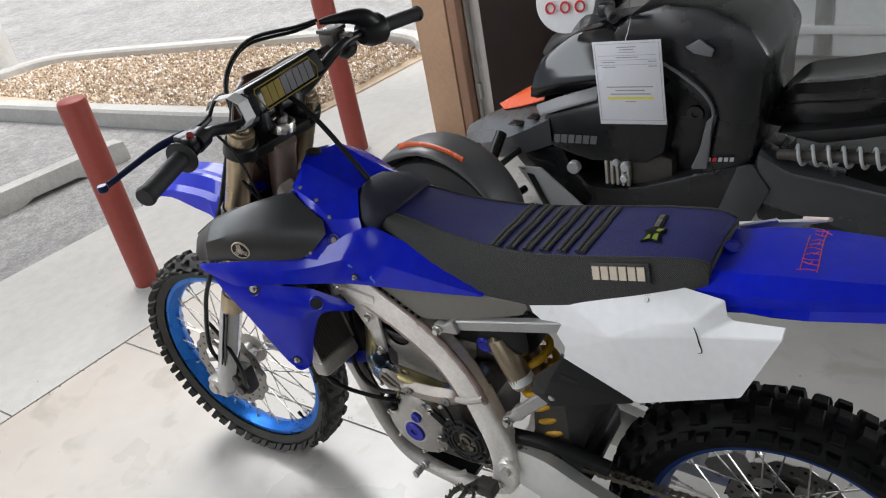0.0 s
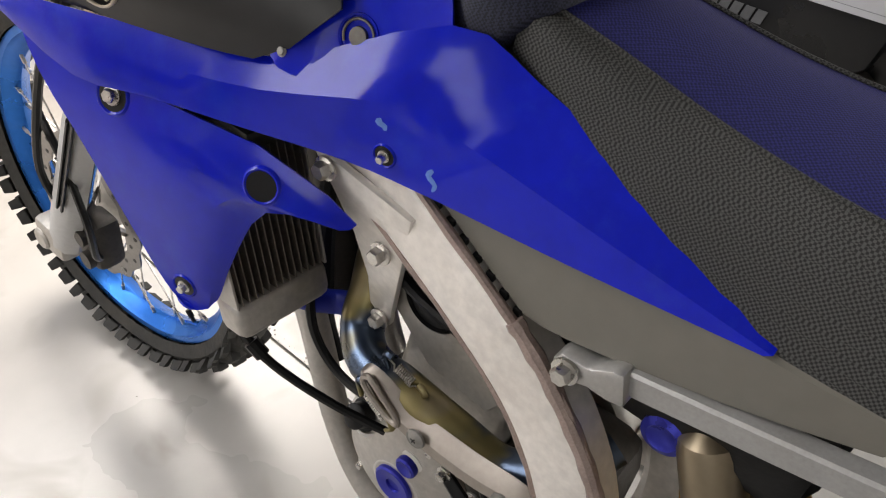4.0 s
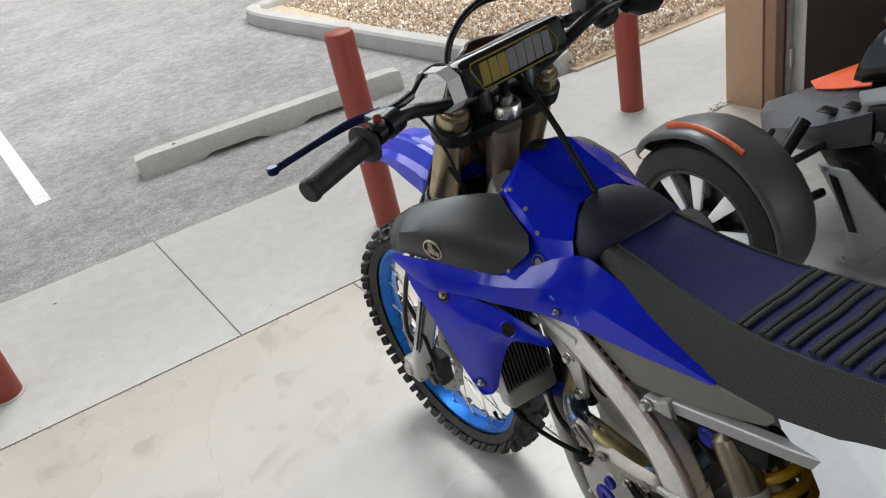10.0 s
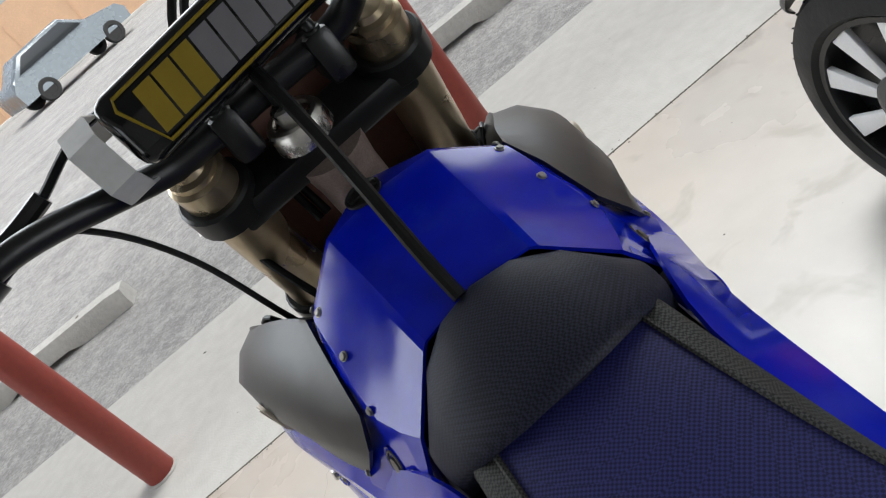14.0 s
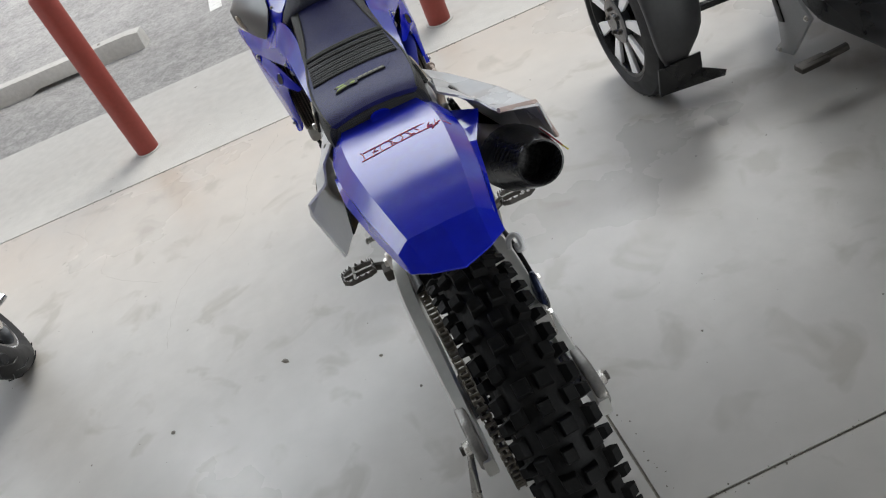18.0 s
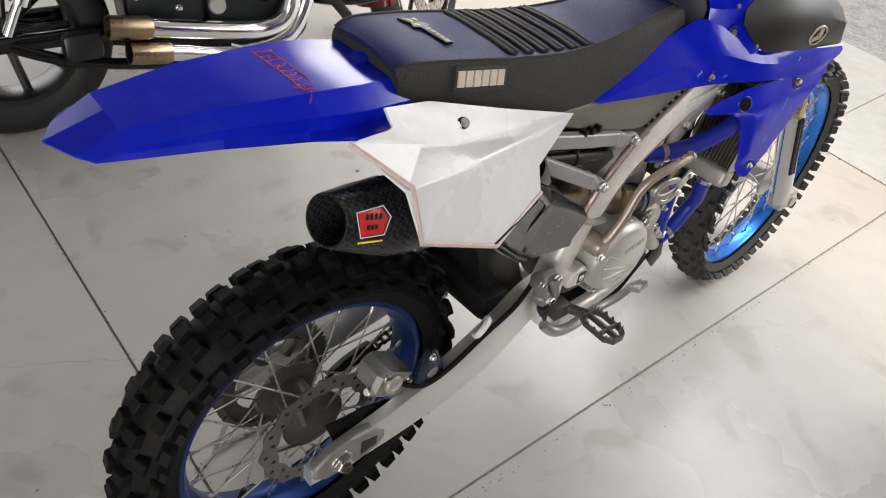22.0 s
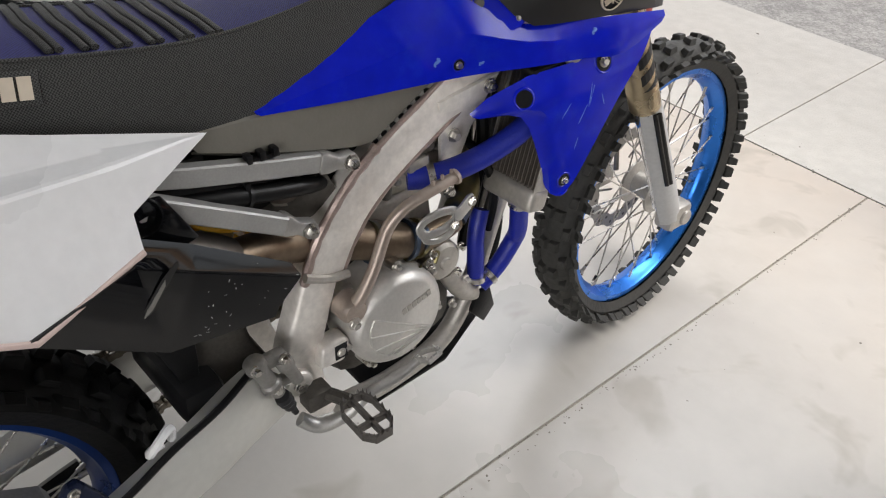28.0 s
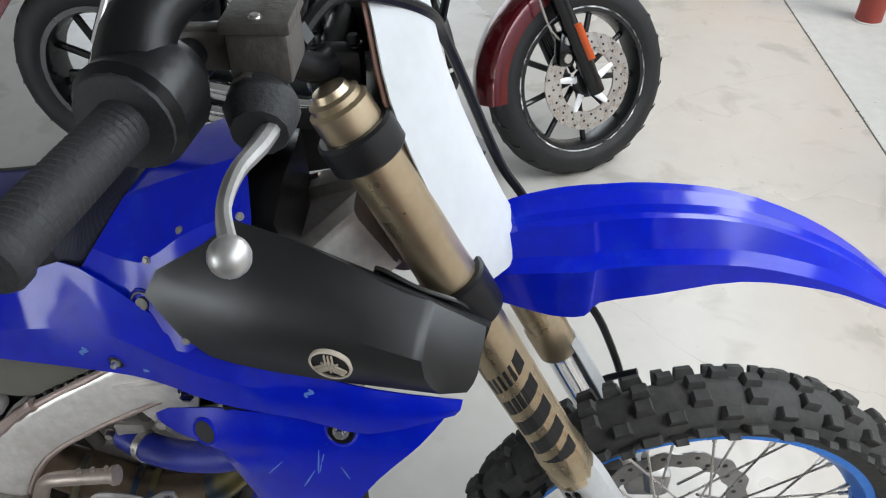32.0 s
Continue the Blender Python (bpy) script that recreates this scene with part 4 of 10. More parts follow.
FW, RW = (0.010, 0.798, 0.360), (0.0, -0.735, 0.345)
front_wheel = spoked_wheel("front_wheel", FW, 0.361, 0.290, 0.090, 60, 0.016, PALE_RUBBER, 0.05, 0.052, RIM_BLUE)
rear_wheel = spoked_wheel("rear_wheel", RW, 0.352, 0.254, 0.124, 52, 0.024, RUBBER, 0.06, 0.062, RIM_SHADED)


def brake_disc(c, x, r, parent):
    bm = BM()
    N = 84
    for xx in (x,):
        rings = []
        for k in range(N):
            th = 2 * math.pi * k / N
            ro = r * (1 + 0.028 * math.cos(th * 14))
            ri = r * 0.74 * (1 + 0.03 * math.cos(th * 14 + 1))
            rings.append([bm.verts.new(ring_pt(c, th, rr, xx + d)) for rr, d in ((ri, -0.0015), (ro, -0.0015), (ro, 0.0015), (ri, 0.0015))])
        for k in range(N):
            u, v = rings[k], rings[(k + 1) % N]
            for j in range(4):
                bm.faces.new((u[j], v[j], v[(j + 1) % 4], u[(j + 1) % 4]))
    ob = P("brake_disc", bm, DISC, parent, "wavy drilled steel brake disc")
    bm = BM()
    for k in range(28):
        th = 2 * math.pi * k / 28
        rr = r * (0.82 if k % 2 else 0.92)
        for s in (-1, 1):
            cyl(bm, ring_pt(c, th, rr, x + s * 0.0014), ring_pt(c, th, rr, x + s * 0.0019), 0.0042, seg=8)
    P("vent_hole", bm, BLACK_METAL, parent)["kind"] = "stuff"
    for k in range(6):
        th = 2 * math.pi * k / 6
        bm = BM()
        tube(bm, [ring_pt(c, th + 0.35, r * 0.38, x), ring_pt(c, th + 0.1, r * 0.58, x), ring_pt(c, th, r * 0.76, x)], 0.006, 6, 3, squash=0.4)
        P("disc_arm", bm, DISC, parent)
    return ob


brake_disc(FW, -0.062, 0.132, front_wheel)
brake_disc(RW, 0.066, 0.122, rear_wheel)
# the bars, and with them the front wheel, are turned a little to the left
front_wheel.matrix_basis = Matrix.Translation(FW) @ Matrix.Rotation(radians(4), 4, "Z") @ Matrix.Translation(-Vector(FW))

# rear sprocket and chain, on the bike's left
bm = BM()
N = 50
rings = []
SPX = -0.088
for k in range(N * 2):
    th = 2 * math.pi * k / (N * 2)
    ro = 0.122 if k % 2 else 0.114
    rings.append([bm.verts.new(ring_pt(RW, th, rr, SPX + d)) for rr, d in ((0.085, -0.003), (ro, -0.003), (ro, 0.003), (0.085, 0.003))])
for k in range(2 * N):
    u, v = rings[k], rings[(k + 1) % (2 * N)]
    for j in range(4):
        bm.faces.new((u[j], v[j], v[(j + 1) % 4], u[(j + 1) % 4]))
for k in range(6):
    th = 2 * math.pi * k / 6
    tube(bm, [ring_pt(RW, th, 0.045, SPX), ring_pt(RW, th, 0.088, SPX)], 0.012, 8, 1, squash=0.25)
P("sprocket", bm, CAST_DARK, rear_wheel, "dark oily rear sprocket")["kind"] = "stuff"

CS = Vector((SPX, -0.125, 0.425))
bm = BM()
lathe(bm, CS - Vector((0.004, 0, 0)), CS + Vector((1, 0, 0)), [(0, 0.02), (0, 0.034), (0.008, 0.034), (0.008, 0.02)], 26)
P("drive_sprocket", bm, CHAIN)
chain_path = []
up = Vector((SPX, -0.19, 0.478)), Vector((SPX, -0.70, 0.456))
rearc = [ring_pt(RW, math.radians(a), 0.119, SPX) for a in range(80, 281, 12)]
low = [Vector((SPX, -0.66, 0.22)), Vector((SPX, -0.3, 0.335)), Vector((SPX, -0.19, 0.388))]
front = [Vector((SPX, CS.y + 0.036 * math.cos(a), CS.z + 0.036 * math.sin(a))) for a in (-1.2, -0.4, 0.4, 1.2)]
loop = [up[0], up[1]] + rearc + low + front
seglen = [(loop[(i + 1) % len(loop)] - loop[i]).length for i in range(len(loop))]
total = sum(seglen)
NL = int(total / 0.0159)


def on_chain(d):
    d %= total
    for i, s in enumerate(seglen):
        if d <= s:
            return loop[i].lerp(loop[(i + 1) % len(loop)], d / s)
        d -= s
    return loop[0]


bm = BM()
for k in range(NL):
    a, b = on_chain(k * total / NL), on_chain((k + 1) * total / NL)
    off = 0.0085 if k % 2 else 0.0062
    for s in (-1, 1):
        q = Vector((s * off, 0, 0))
        n = (b - a).normalized().cross(Vector((1, 0, 0)))
        pts = []
        for t, hgt in ((-0.25, 0.5), (-0.1, 1), (0.2, 0.92), (0.5, 0.72), (0.8, 0.92), (1.1, 1), (1.25, 0.5)):
            pts.append((t, hgt * 0.0072))
        outline = [a.lerp(b, t) + n * h + q for t, h in pts] + [a.lerp(b, t) - n * h + q for t, h in reversed(pts)]
        extrude_poly(bm, outline, (s * 0.0018, 0, 0))
    cyl(bm, a - Vector((0.011, 0, 0)), a + Vector((0.011, 0, 0)), 0.0042, seg=8)
P("drive_chain", bm, CHAIN, label="oily steel drive chain")["kind"] = "stuff"

# ---- swingarm ----
for s in (-1, 1):
    bm = BM()
    secs = []
    for y, z, hx, hz, x in ((-0.19, 0.425, 0.018, 0.05, 0.085), (-0.29, 0.425, 0.02, 0.062, 0.106), (-0.38, 0.40, 0.02, 0.06, 0.119), (-0.50, 0.364, 0.018, 0.051, 0.123), (-0.62, 0.34, 0.016, 0.041, 0.124), (-0.72, 0.33, 0.014, 0.034, 0.124), (-0.80, 0.322, 0.012, 0.022, 0.124)):
        ring = []
        for cx, cz in ((-1, -0.7), (-0.7, -1), (0.7, -1), (1, -0.7), (1, 0.7), (0.7, 1), (-0.7, 1), (-1, 0.7)):
            ring.append(Vector((s * (x + cx * hx), y, z + cz * hz)))
        secs.append(ring)
    loft(bm, secs, n=3)
    P("swingarm", bm, SATIN_ALU, label="brushed aluminium swingarm")
    bm = BM()
    extrude_poly(bm, yz(s * 0.118, [(-0.645, 0.352), (-0.67, 0.372), (-0.72, 0.378), (-0.765, 0.37), (-0.795, 0.35), (-0.80, 0.325), (-0.775, 0.304), (-0.71, 0.300), (-0.66, 0.312), (-0.642, 0.33)]), (s * 0.024, 0, 0), 0.007, 3)
    axle_block = P("axle_block", bm, DULL_CAST, label="forged axle adjuster block")
    # Thin dark plate paints a shaded recess on the block.
    bm = BM()
    extrude_poly(bm, yz(s * 0.1416, [(-0.665, 0.349), (-0.70, 0.356), (-0.70, 0.320), (-0.665, 0.326)]), (s * 0.001, 0, 0))
    P("block_recess", bm, BLACK_METAL, axle_block)
    bm = BM()
    lathe(bm, (s * 0.140, -0.742, 0.335), (s * 1.0, -0.742, 0.335), [(0, 0.024), (0.003, 0.023), (0.003, 0.018)], 22, cap=False)
    P("axle_washer", bm, STEEL, axle_block)
    bm = BM()
    cyl(bm, (s * 0.142, -0.742, 0.335), (s * 0.157, -0.742, 0.335), 0.0165, seg=6, chamfer=0.002)
    P("axle_nut", bm, STEEL, axle_block)
    bm = BM()
    lathe(bm, (s * 0.150, -0.742, 0.335), (s * 1.0, -0.742, 0.335), [(0, 0.0095), (0.014, 0.0095), (0.014, 0.006), (0.004, 0.006), (0.004, 0)], 16, cap=False)
    P("axle_end", bm, CAST_DARK, axle_block)
bm = BM()
box(bm, (0, -0.345, 0.46), (0.20, 0.07, 0.07), 0.02)
P("swingarm_bridge", bm, BLACK_METAL)
bm = BM()
tube(bm, [(-0.088, -0.2, 0.505), (-0.088, -0.3, 0.507), (-0.09, -0.42, 0.488)], 0.016, 8, 3, squash=0.35)
P("chain_guide", bm, BLACK_PLASTIC)
bm = BM()
tube(bm, [(-0.09, -0.5, 0.275), (-0.09, -0.56, 0.262), (-0.09, -0.60, 0.24)], 0.03, 8, 2, squash=0.55)
P("chain_guide", bm, BLACK_PLASTIC)
bm = BM()
tube(bm, [(0.128, -0.415, 0.472), (0.134, -0.415, 0.495), (0.146, -0.425, 0.508), (0.152, -0.438, 0.504), (0.150, -0.452, 0.488), (0.14, -0.448, 0.482), (0.142, -0.432, 0.487)], 0.0065, 8, 4)
P("hose_guide", bm, WHITE_PLASTIC)

# rear caliper
tilt = Matrix.Translation((0.085, -0.615, 0.43)) @ Matrix.Rotation(radians(-32), 4, "X")
bm = BM()
loft(bm, [[tilt @ Vector((x, y, z)) for y, z in ((-0.042 * k, -0.02), (-0.03 * k, -0.026), (0.034, -0.026), (0.046, -0.01), (0.046, 0.014), (0.03, 0.027), (-0.028 * k, 0.027), (-0.046 * k, 0.012))] for x, k in ((-0.03, 0.8), (-0.024, 1.0), (0.022, 1.0), (0.032, 0.82))])
cal = P("rear_caliper", bm, DULL_CAST, label="dirty grey rear brake caliper")
bm = BM()
lathe(bm, tilt @ Vector((0.024, -0.004, 0.002)), tilt @ Vector((1.0, -0.004, 0.002)), [(0, 0.021), (0.012, 0.020), (0.015, 0.017), (0.015, 0.012), (0.012, 0.011), (0.012, 0)], 20, cap=False)
P("piston_housing", bm, CAST, cal)
bm = BM()
cyl(bm, tilt @ Vector((0.022, -0.05, -0.024)), tilt @ Vector((0.022, 0.03, -0.028)), 0.008, seg=14, chamfer=0.002)
P("slide_pin", bm, STEEL, cal)
for k in (-1, 1):
    bm = BM()
    bolt(bm, tilt @ Vector((0.03, 0.004 + k * 0.032, 0.012)), (1, 0, 0), 0.006, 0.009)
    P("caliper_bolt", bm, STEEL, cal)
bm = BM()
extrude_poly(bm, yz(0.124, [(-0.575, 0.462), (-0.556, 0.492), (-0.54, 0.494), (-0.532, 0.478), (-0.512, 0.432), (-0.508, 0.412), (-0.524, 0.398), (-0.555, 0.402), (-0.578, 0.422)]), (0.012, 0, 0), 0.004, 2)
cg = P("caliper_guard", bm, NAVY_METAL, cal, "dark blue caliper guard with a round hole")
bm = BM()
lathe(bm, (0.1365, -0.541, 0.432), (1.0, -0.541, 0.432), [(0, 0.012), (0.0008, 0.012), (0.0008, 0)], 20, cap=False)
P("guard_hole", bm, DULL_CAST, cg)
bm = BM()
bolt(bm, (0.136, -0.549, 0.478), (1, 0, 0), 0.006, 0.006)
P("guard_bolt", bm, STEEL, cg)
bm = BM()
gridshell(bm, [[(0.095, -0.60, 0.36), (0.112, -0.61, 0.34), (0.095, -0.6, 0.30)], [(0.1, -0.67, 0.385), (0.12, -0.68, 0.35), (0.1, -0.67, 0.30)], [(0.095, -0.745, 0.385), (0.112, -0.74, 0.36), (0.1, -0.73, 0.31)]], 3, 0.004, 0.003)
P("disc_guard", bm, BLACK_PLASTIC, cal, "black disc guard")
bm = BM()
tube(bm, [(0.118, -0.27, 0.512), (0.136, -0.34, 0.488), (0.141, -0.42, 0.463), (0.141, -0.50, 0.423), (0.136, -0.56, 0.408), (0.115, -0.60, 0.42)], 0.0055, 8, 5)
P("brake_hose", bm, BLACK_PLASTIC, label="black rear brake hose along the swingarm")

# the rear end sits a few degrees askew on its pivot
skew = Matrix.Translation((0, -0.2, 0)) @ Matrix.Rotation(radians(2.8), 4, "Z") @ Matrix.Translation((0, 0.2, 0))
for ob in [o for o in BIKE.children if not o.name.startswith("front_wheel")]:
    ob.matrix_basis = skew @ ob.matrix_basis

# ---- frame ----
def beam(bm, s, rows):
    """Box-section spar: rows of y, z, half-height across, x of outer face, depth, slope of its cross line."""
    secs = []
    for i, (y, z, h, xo, d) in enumerate(rows):
        y0, z0 = rows[max(i - 1, 0)][:2]
        y1, z1 = rows[min(i + 1, len(rows) - 1)][:2]
        t = Vector((y1 - y0, z1 - z0)).normalized()
        n = Vector((-t.y, t.x))
        ring = []
        for cx, cn in ((-0.04, -0.84), (0, -0.72), (0, 0.70), (-0.05, 0.82), (-0.22, 0.86), (-0.24, 1.0), (-0.8, 1.0), (-1, 0.75), (-1, -0.75), (-0.8, -0.97), (-0.3, -0.97), (-0.12, -0.93)):
            ring.append(Vector((s * (xo + cx * d), y + n.x * cn * h, z + n.y * cn * h)))
        secs.append(ring)
    return loft(bm, secs, n=4)


for s in (-1, 1):
    bm = BM()
    beam(bm, s, [(0.36, 0.985, 0.045, 0.055, 0.05), (0.27, 0.928, 0.043, 0.104, 0.05), (0.17, 0.873, 0.042, 0.121, 0.05), (0.08, 0.823, 0.036, 0.124, 0.045), (0.0, 0.777, 0.035, 0.126, 0.045), (-0.07, 0.728, 0.036, 0.127, 0.045), (-0.115, 0.672, 0.036, 0.127, 0.045), (-0.143, 0.61, 0.034, 0.126, 0.045)])
    P("frame_spar", bm, ALU, label="bare scuffed aluminium frame spar")
    for side in (-1, 1):
        bm = BM()
        tube(bm, [(s * (xo - 0.006), y + side * h * ny, z + side * h * nz) for y, z, h, xo, ny, nz in ((0.30, 0.948, 0.040, 0.08, -0.5, 0.87), (0.17, 0.873, 0.0375, 0.116, -0.5, 0.87), (0.08, 0.823, 0.034, 0.124, -0.51, 0.86), (0.0, 0.777, 0.033, 0.126, -0.54, 0.84), (-0.07, 0.728, 0.034, 0.127, -0.67, 0.74), (-0.115, 0.672, 0.034, 0.127, -0.85, 0.52), (-0.142, 0.615, 0.032, 0.126, -0.92, 0.4))], [0.0045 + 0.0007 * math.sin(k * 1.7) for k in range(30)], 8, 5)
        P("spar_edge", bm, WELD)
    bm = BM()
    beam(bm, s, [(-0.142, 0.618, 0.033, 0.122, 0.045), (-0.165, 0.55, 0.034, 0.121, 0.045), (-0.185, 0.48, 0.037, 0.119, 0.045), (-0.187, 0.41, 0.037, 0.115, 0.045), (-0.165, 0.345, 0.03, 0.108, 0.04), (-0.13, 0.315, 0.018, 0.10, 0.03)])
    cyl(bm, (s * 0.09, -0.205, 0.435), (s * 0.129, -0.205, 0.435), 0.024, seg=20, chamfer=0.003)
    P("pivot_casting", bm, ALU, label="cast aluminium swingarm pivot plate")
    bm = BM()
    tube(bm, [(s * 0.13, -0.108, 0.607), (s * 0.131, -0.14, 0.613), (s * 0.129, -0.178, 0.630)], 0.007, 8, 3)
    P("weld_bead", bm, CAST)
    bm = BM()
    tube(bm, [(s * 0.05, 0.34, 0.90), (s * 0.06, 0.30, 0.70), (s * 0.055, 0.245, 0.50), (s * 0.06, 0.19, 0.36), (s * 0.065, 0.12, 0.288), (s * 0.07, 0.0, 0.268), (s * 0.09, -0.12, 0.30)], 0.019, 12, 5)
    P("cradle_tube", bm, CAST, label="lower frame cradle tube")
    bm = BM()
    bolt(bm, (s * 0.122, -0.205, 0.435), (s, 0, 0), 0.012, 0.012)
    P("pivot_bolt", bm, STEEL)
    bm = BM()
    bolt(bm, (s * 0.112, -0.168, 0.36), (s, 0, 0), 0.008, 0.008)
    P("frame_bolt", bm, STEEL)
    bm = BM()
    extrude_poly(bm, [(s * (0.078 + (z - 0.63) * 0.26), y, z) for y, z in ((0.168, 0.85), (0.06, 0.83), (0.084, 0.74), (0.107, 0.655), (0.113, 0.63), (0.128, 0.625), (0.137, 0.65), (0.131, 0.70), (0.138, 0.76))], (s * -0.008, 0, 0), 0.0015)
    P("engine_hanger", bm, ALU, label="aluminium engine mount plate")
    bm = BM()
    tube(bm, [(s * 0.121, -0.043, 0.792), (s * 0.121, -0.084, 0.758), (s * 0.121, -0.13, 0.706), (s * 0.12, -0.16, 0.655), (s * 0.119, -0.175, 0.61)], [0.0075 + 0.0012 * math.sin(k * 2.1) for k in range(24)], 9, 6)
    P("weld_bead", bm, WELD, label="rippled weld along the spar")
    for y, z in ((0.15, 0.835), (0.1, 0.762), (0.121, 0.64)):
        bm = BM()
        bolt(bm, (s * (0.081 + (z - 0.63) * 0.26), y, z), (s, 0, 0), 0.0085, 0.009)
        P("frame_bolt", bm, STEEL)
bm = BM()
lathe(bm, (0, 0.395, 0.93), (0, 0.342, 1.14), [(0, 0.036), (0.03, 0.032), (0.15, 0.032), (0.185, 0.036)], 20)
P("headstock", bm, WELD, label="brownish aluminium steering head")
bm = BM()
extrude_poly(bm, [(-0.04, 0.19, 0.30), (0.07, 0.25, 0.345), (0.085, 0.13, 0.262), (0.085, -0.03, 0.25), (-0.055, -0.03, 0.25), (-0.055, 0.13, 0.262)], (0, -0.004, -0.006), 0.001)
P("skid_plate", bm, BLACK_PLASTIC)

# subframe rails
for s in (-1, 1):
    bm = BM()
    if s > 0:
        box_tube(bm, [(0.117, -0.132, 0.797), (0.117, -0.2, 0.812), (0.115, -0.31, 0.838), (0.09, -0.58, 0.905)], 0.0095, 0.0135)
    else:
        box_tube(bm, [(-0.112, -0.136, 0.802), (-0.113, -0.24, 0.827), (-0.112, -0.35, 0.852), (-0.09, -0.58, 0.905)], 0.0095, 0.0115)
    P("subframe_rail", bm, RAIL_ALU, label="square brushed aluminium subframe rail", smooth=20)
    bm = BM()
    if s > 0:
        box_tube(bm, [(0.136, -0.205, 0.737), (0.131, -0.277, 0.776), (0.125, -0.376, 0.83), (0.1, -0.5, 0.885)], 0.0095, 0.0135)
    else:
        box_tube(bm, [(-0.112, -0.245, 0.603), (-0.115, -0.285, 0.642), (-0.115, -0.36, 0.714), (-0.1, -0.58, 0.88)], 0.0095, 0.0125)
    P("subframe_stay", bm, RAIL_ALU, label="aluminium subframe stay", smooth=20)
    pts = ((-0.092, 0.788, -0.14, 0.799), (-0.17, 0.717, -0.208, 0.739)) if s > 0 else ((-0.098, 0.79, -0.14, 0.802), (-0.226, 0.583, -0.25, 0.607))
    for y, z, ye, ze in pts:
        x = s * (0.119 if z > 0.75 else 0.133 if s > 0 else 0.112)
        along = Vector((0, ye - y, ze - z)).normalized()
        over = Vector((0, -along.z, along.y))
        bm = BM()
        q = Vector((x, y, z))
        outline = [q - along * 0.013 + over * 0.005, q - along * 0.005 + over * 0.0125, q + along * 0.016 + over * 0.010, q + along * 0.032 + over * 0.0148, q + along * 0.046 + over * 0.0148, q + along * 0.046 - over * 0.0148, q + along * 0.036 - over * 0.0148, q + along * 0.018 - over * 0.008, q - along * 0.005 - over * 0.0125, q - along * 0.013 - over * 0.005]
        extrude_poly(bm, [p - Vector((s * 0.0105, 0, 0)) for p in outline], (s * 0.021, 0, 0), 0.003, 2)
        lug = P("rail_lug", bm, ALU_BRIGHT, label="forged rail end lug")
        bm = BM()
        bolt(bm, q + Vector((s * 0.0115, 0, 0)), (s, 0, 0), 0.0085, 0.009)
        P("rail_bolt", bm, STEEL, lug)

bm = BM()
box(bm, (0.117, -0.215, 0.8315), (0.014, 0.048, 0.006), 0.0015)
for k in (-1, 0, 1):
    box(bm, (0.119, -0.215 + k * 0.018, 0.836), (0.014, 0.008, 0.012), 0.001)
P("rail_clip", bm, BLACK_PLASTIC)
# loom, breather and overflow hoses between the spars and the radiators
for pts, r in (([(0.03, 0.25, 0.66), (0.02, 0.275, 0.575), (0.02, 0.303, 0.5), (0.02, 0.30, 0.42), (0.02, 0.275, 0.36)], 0.009), ([(0.05, 0.20, 0.80), (0.055, 0.17, 0.74), (0.06, 0.11, 0.725), (0.062, 0.085, 0.70), (0.06, 0.07, 0.665)], 0.007), ([(0.09, -0.2, 0.785), (0.095, -0.3, 0.8), (0.085, -0.42, 0.83)], 0.009)):
    bm = BM()
    tube(bm, pts, r, 10, 5)
    P("loom_hose", bm, BLACK_PLASTIC)
# black hoses between the radiators, added in part to fill the shaded gap
for pts, r in (([(0.058, 0.20, 0.81), (0.062, 0.212, 0.70), (0.06, 0.20, 0.60), (0.055, 0.185, 0.49)], 0.012), ([(0.03, 0.23, 0.81), (0.03, 0.25, 0.66), (0.022, 0.24, 0.56), (0.02, 0.225, 0.48)], 0.0135), ([(-0.032, 0.24, 0.79), (-0.03, 0.258, 0.64), (-0.036, 0.25, 0.50)], 0.012)):
    bm = BM()
    tube(bm, pts, r, 10, 5)
    P("drop_hose", bm, BLACK_PLASTIC)
# Frame tube coloured dark to go with the shaded gap around it.
bm = BM()
box_tube(bm, [(0, 0.345, 0.92), (0, 0.30, 0.74), (0, 0.275, 0.60), (0, 0.26, 0.52)], 0.022, 0.018, up=(0, 1, 0))
P("down_tube", bm, CAST_DARK, label="frame down tube, coloured dark for the shaded gap")
bm = BM()
box(bm, (0.065, 0.092, 0.735), (0.02, 0.026, 0.045), 0.004)
box(bm, (0.065, 0.092, 0.765), (0.014, 0.018, 0.02), 0.003)
P("ignition_coil", bm, BLACK_PLASTIC, label="black coil and connector")
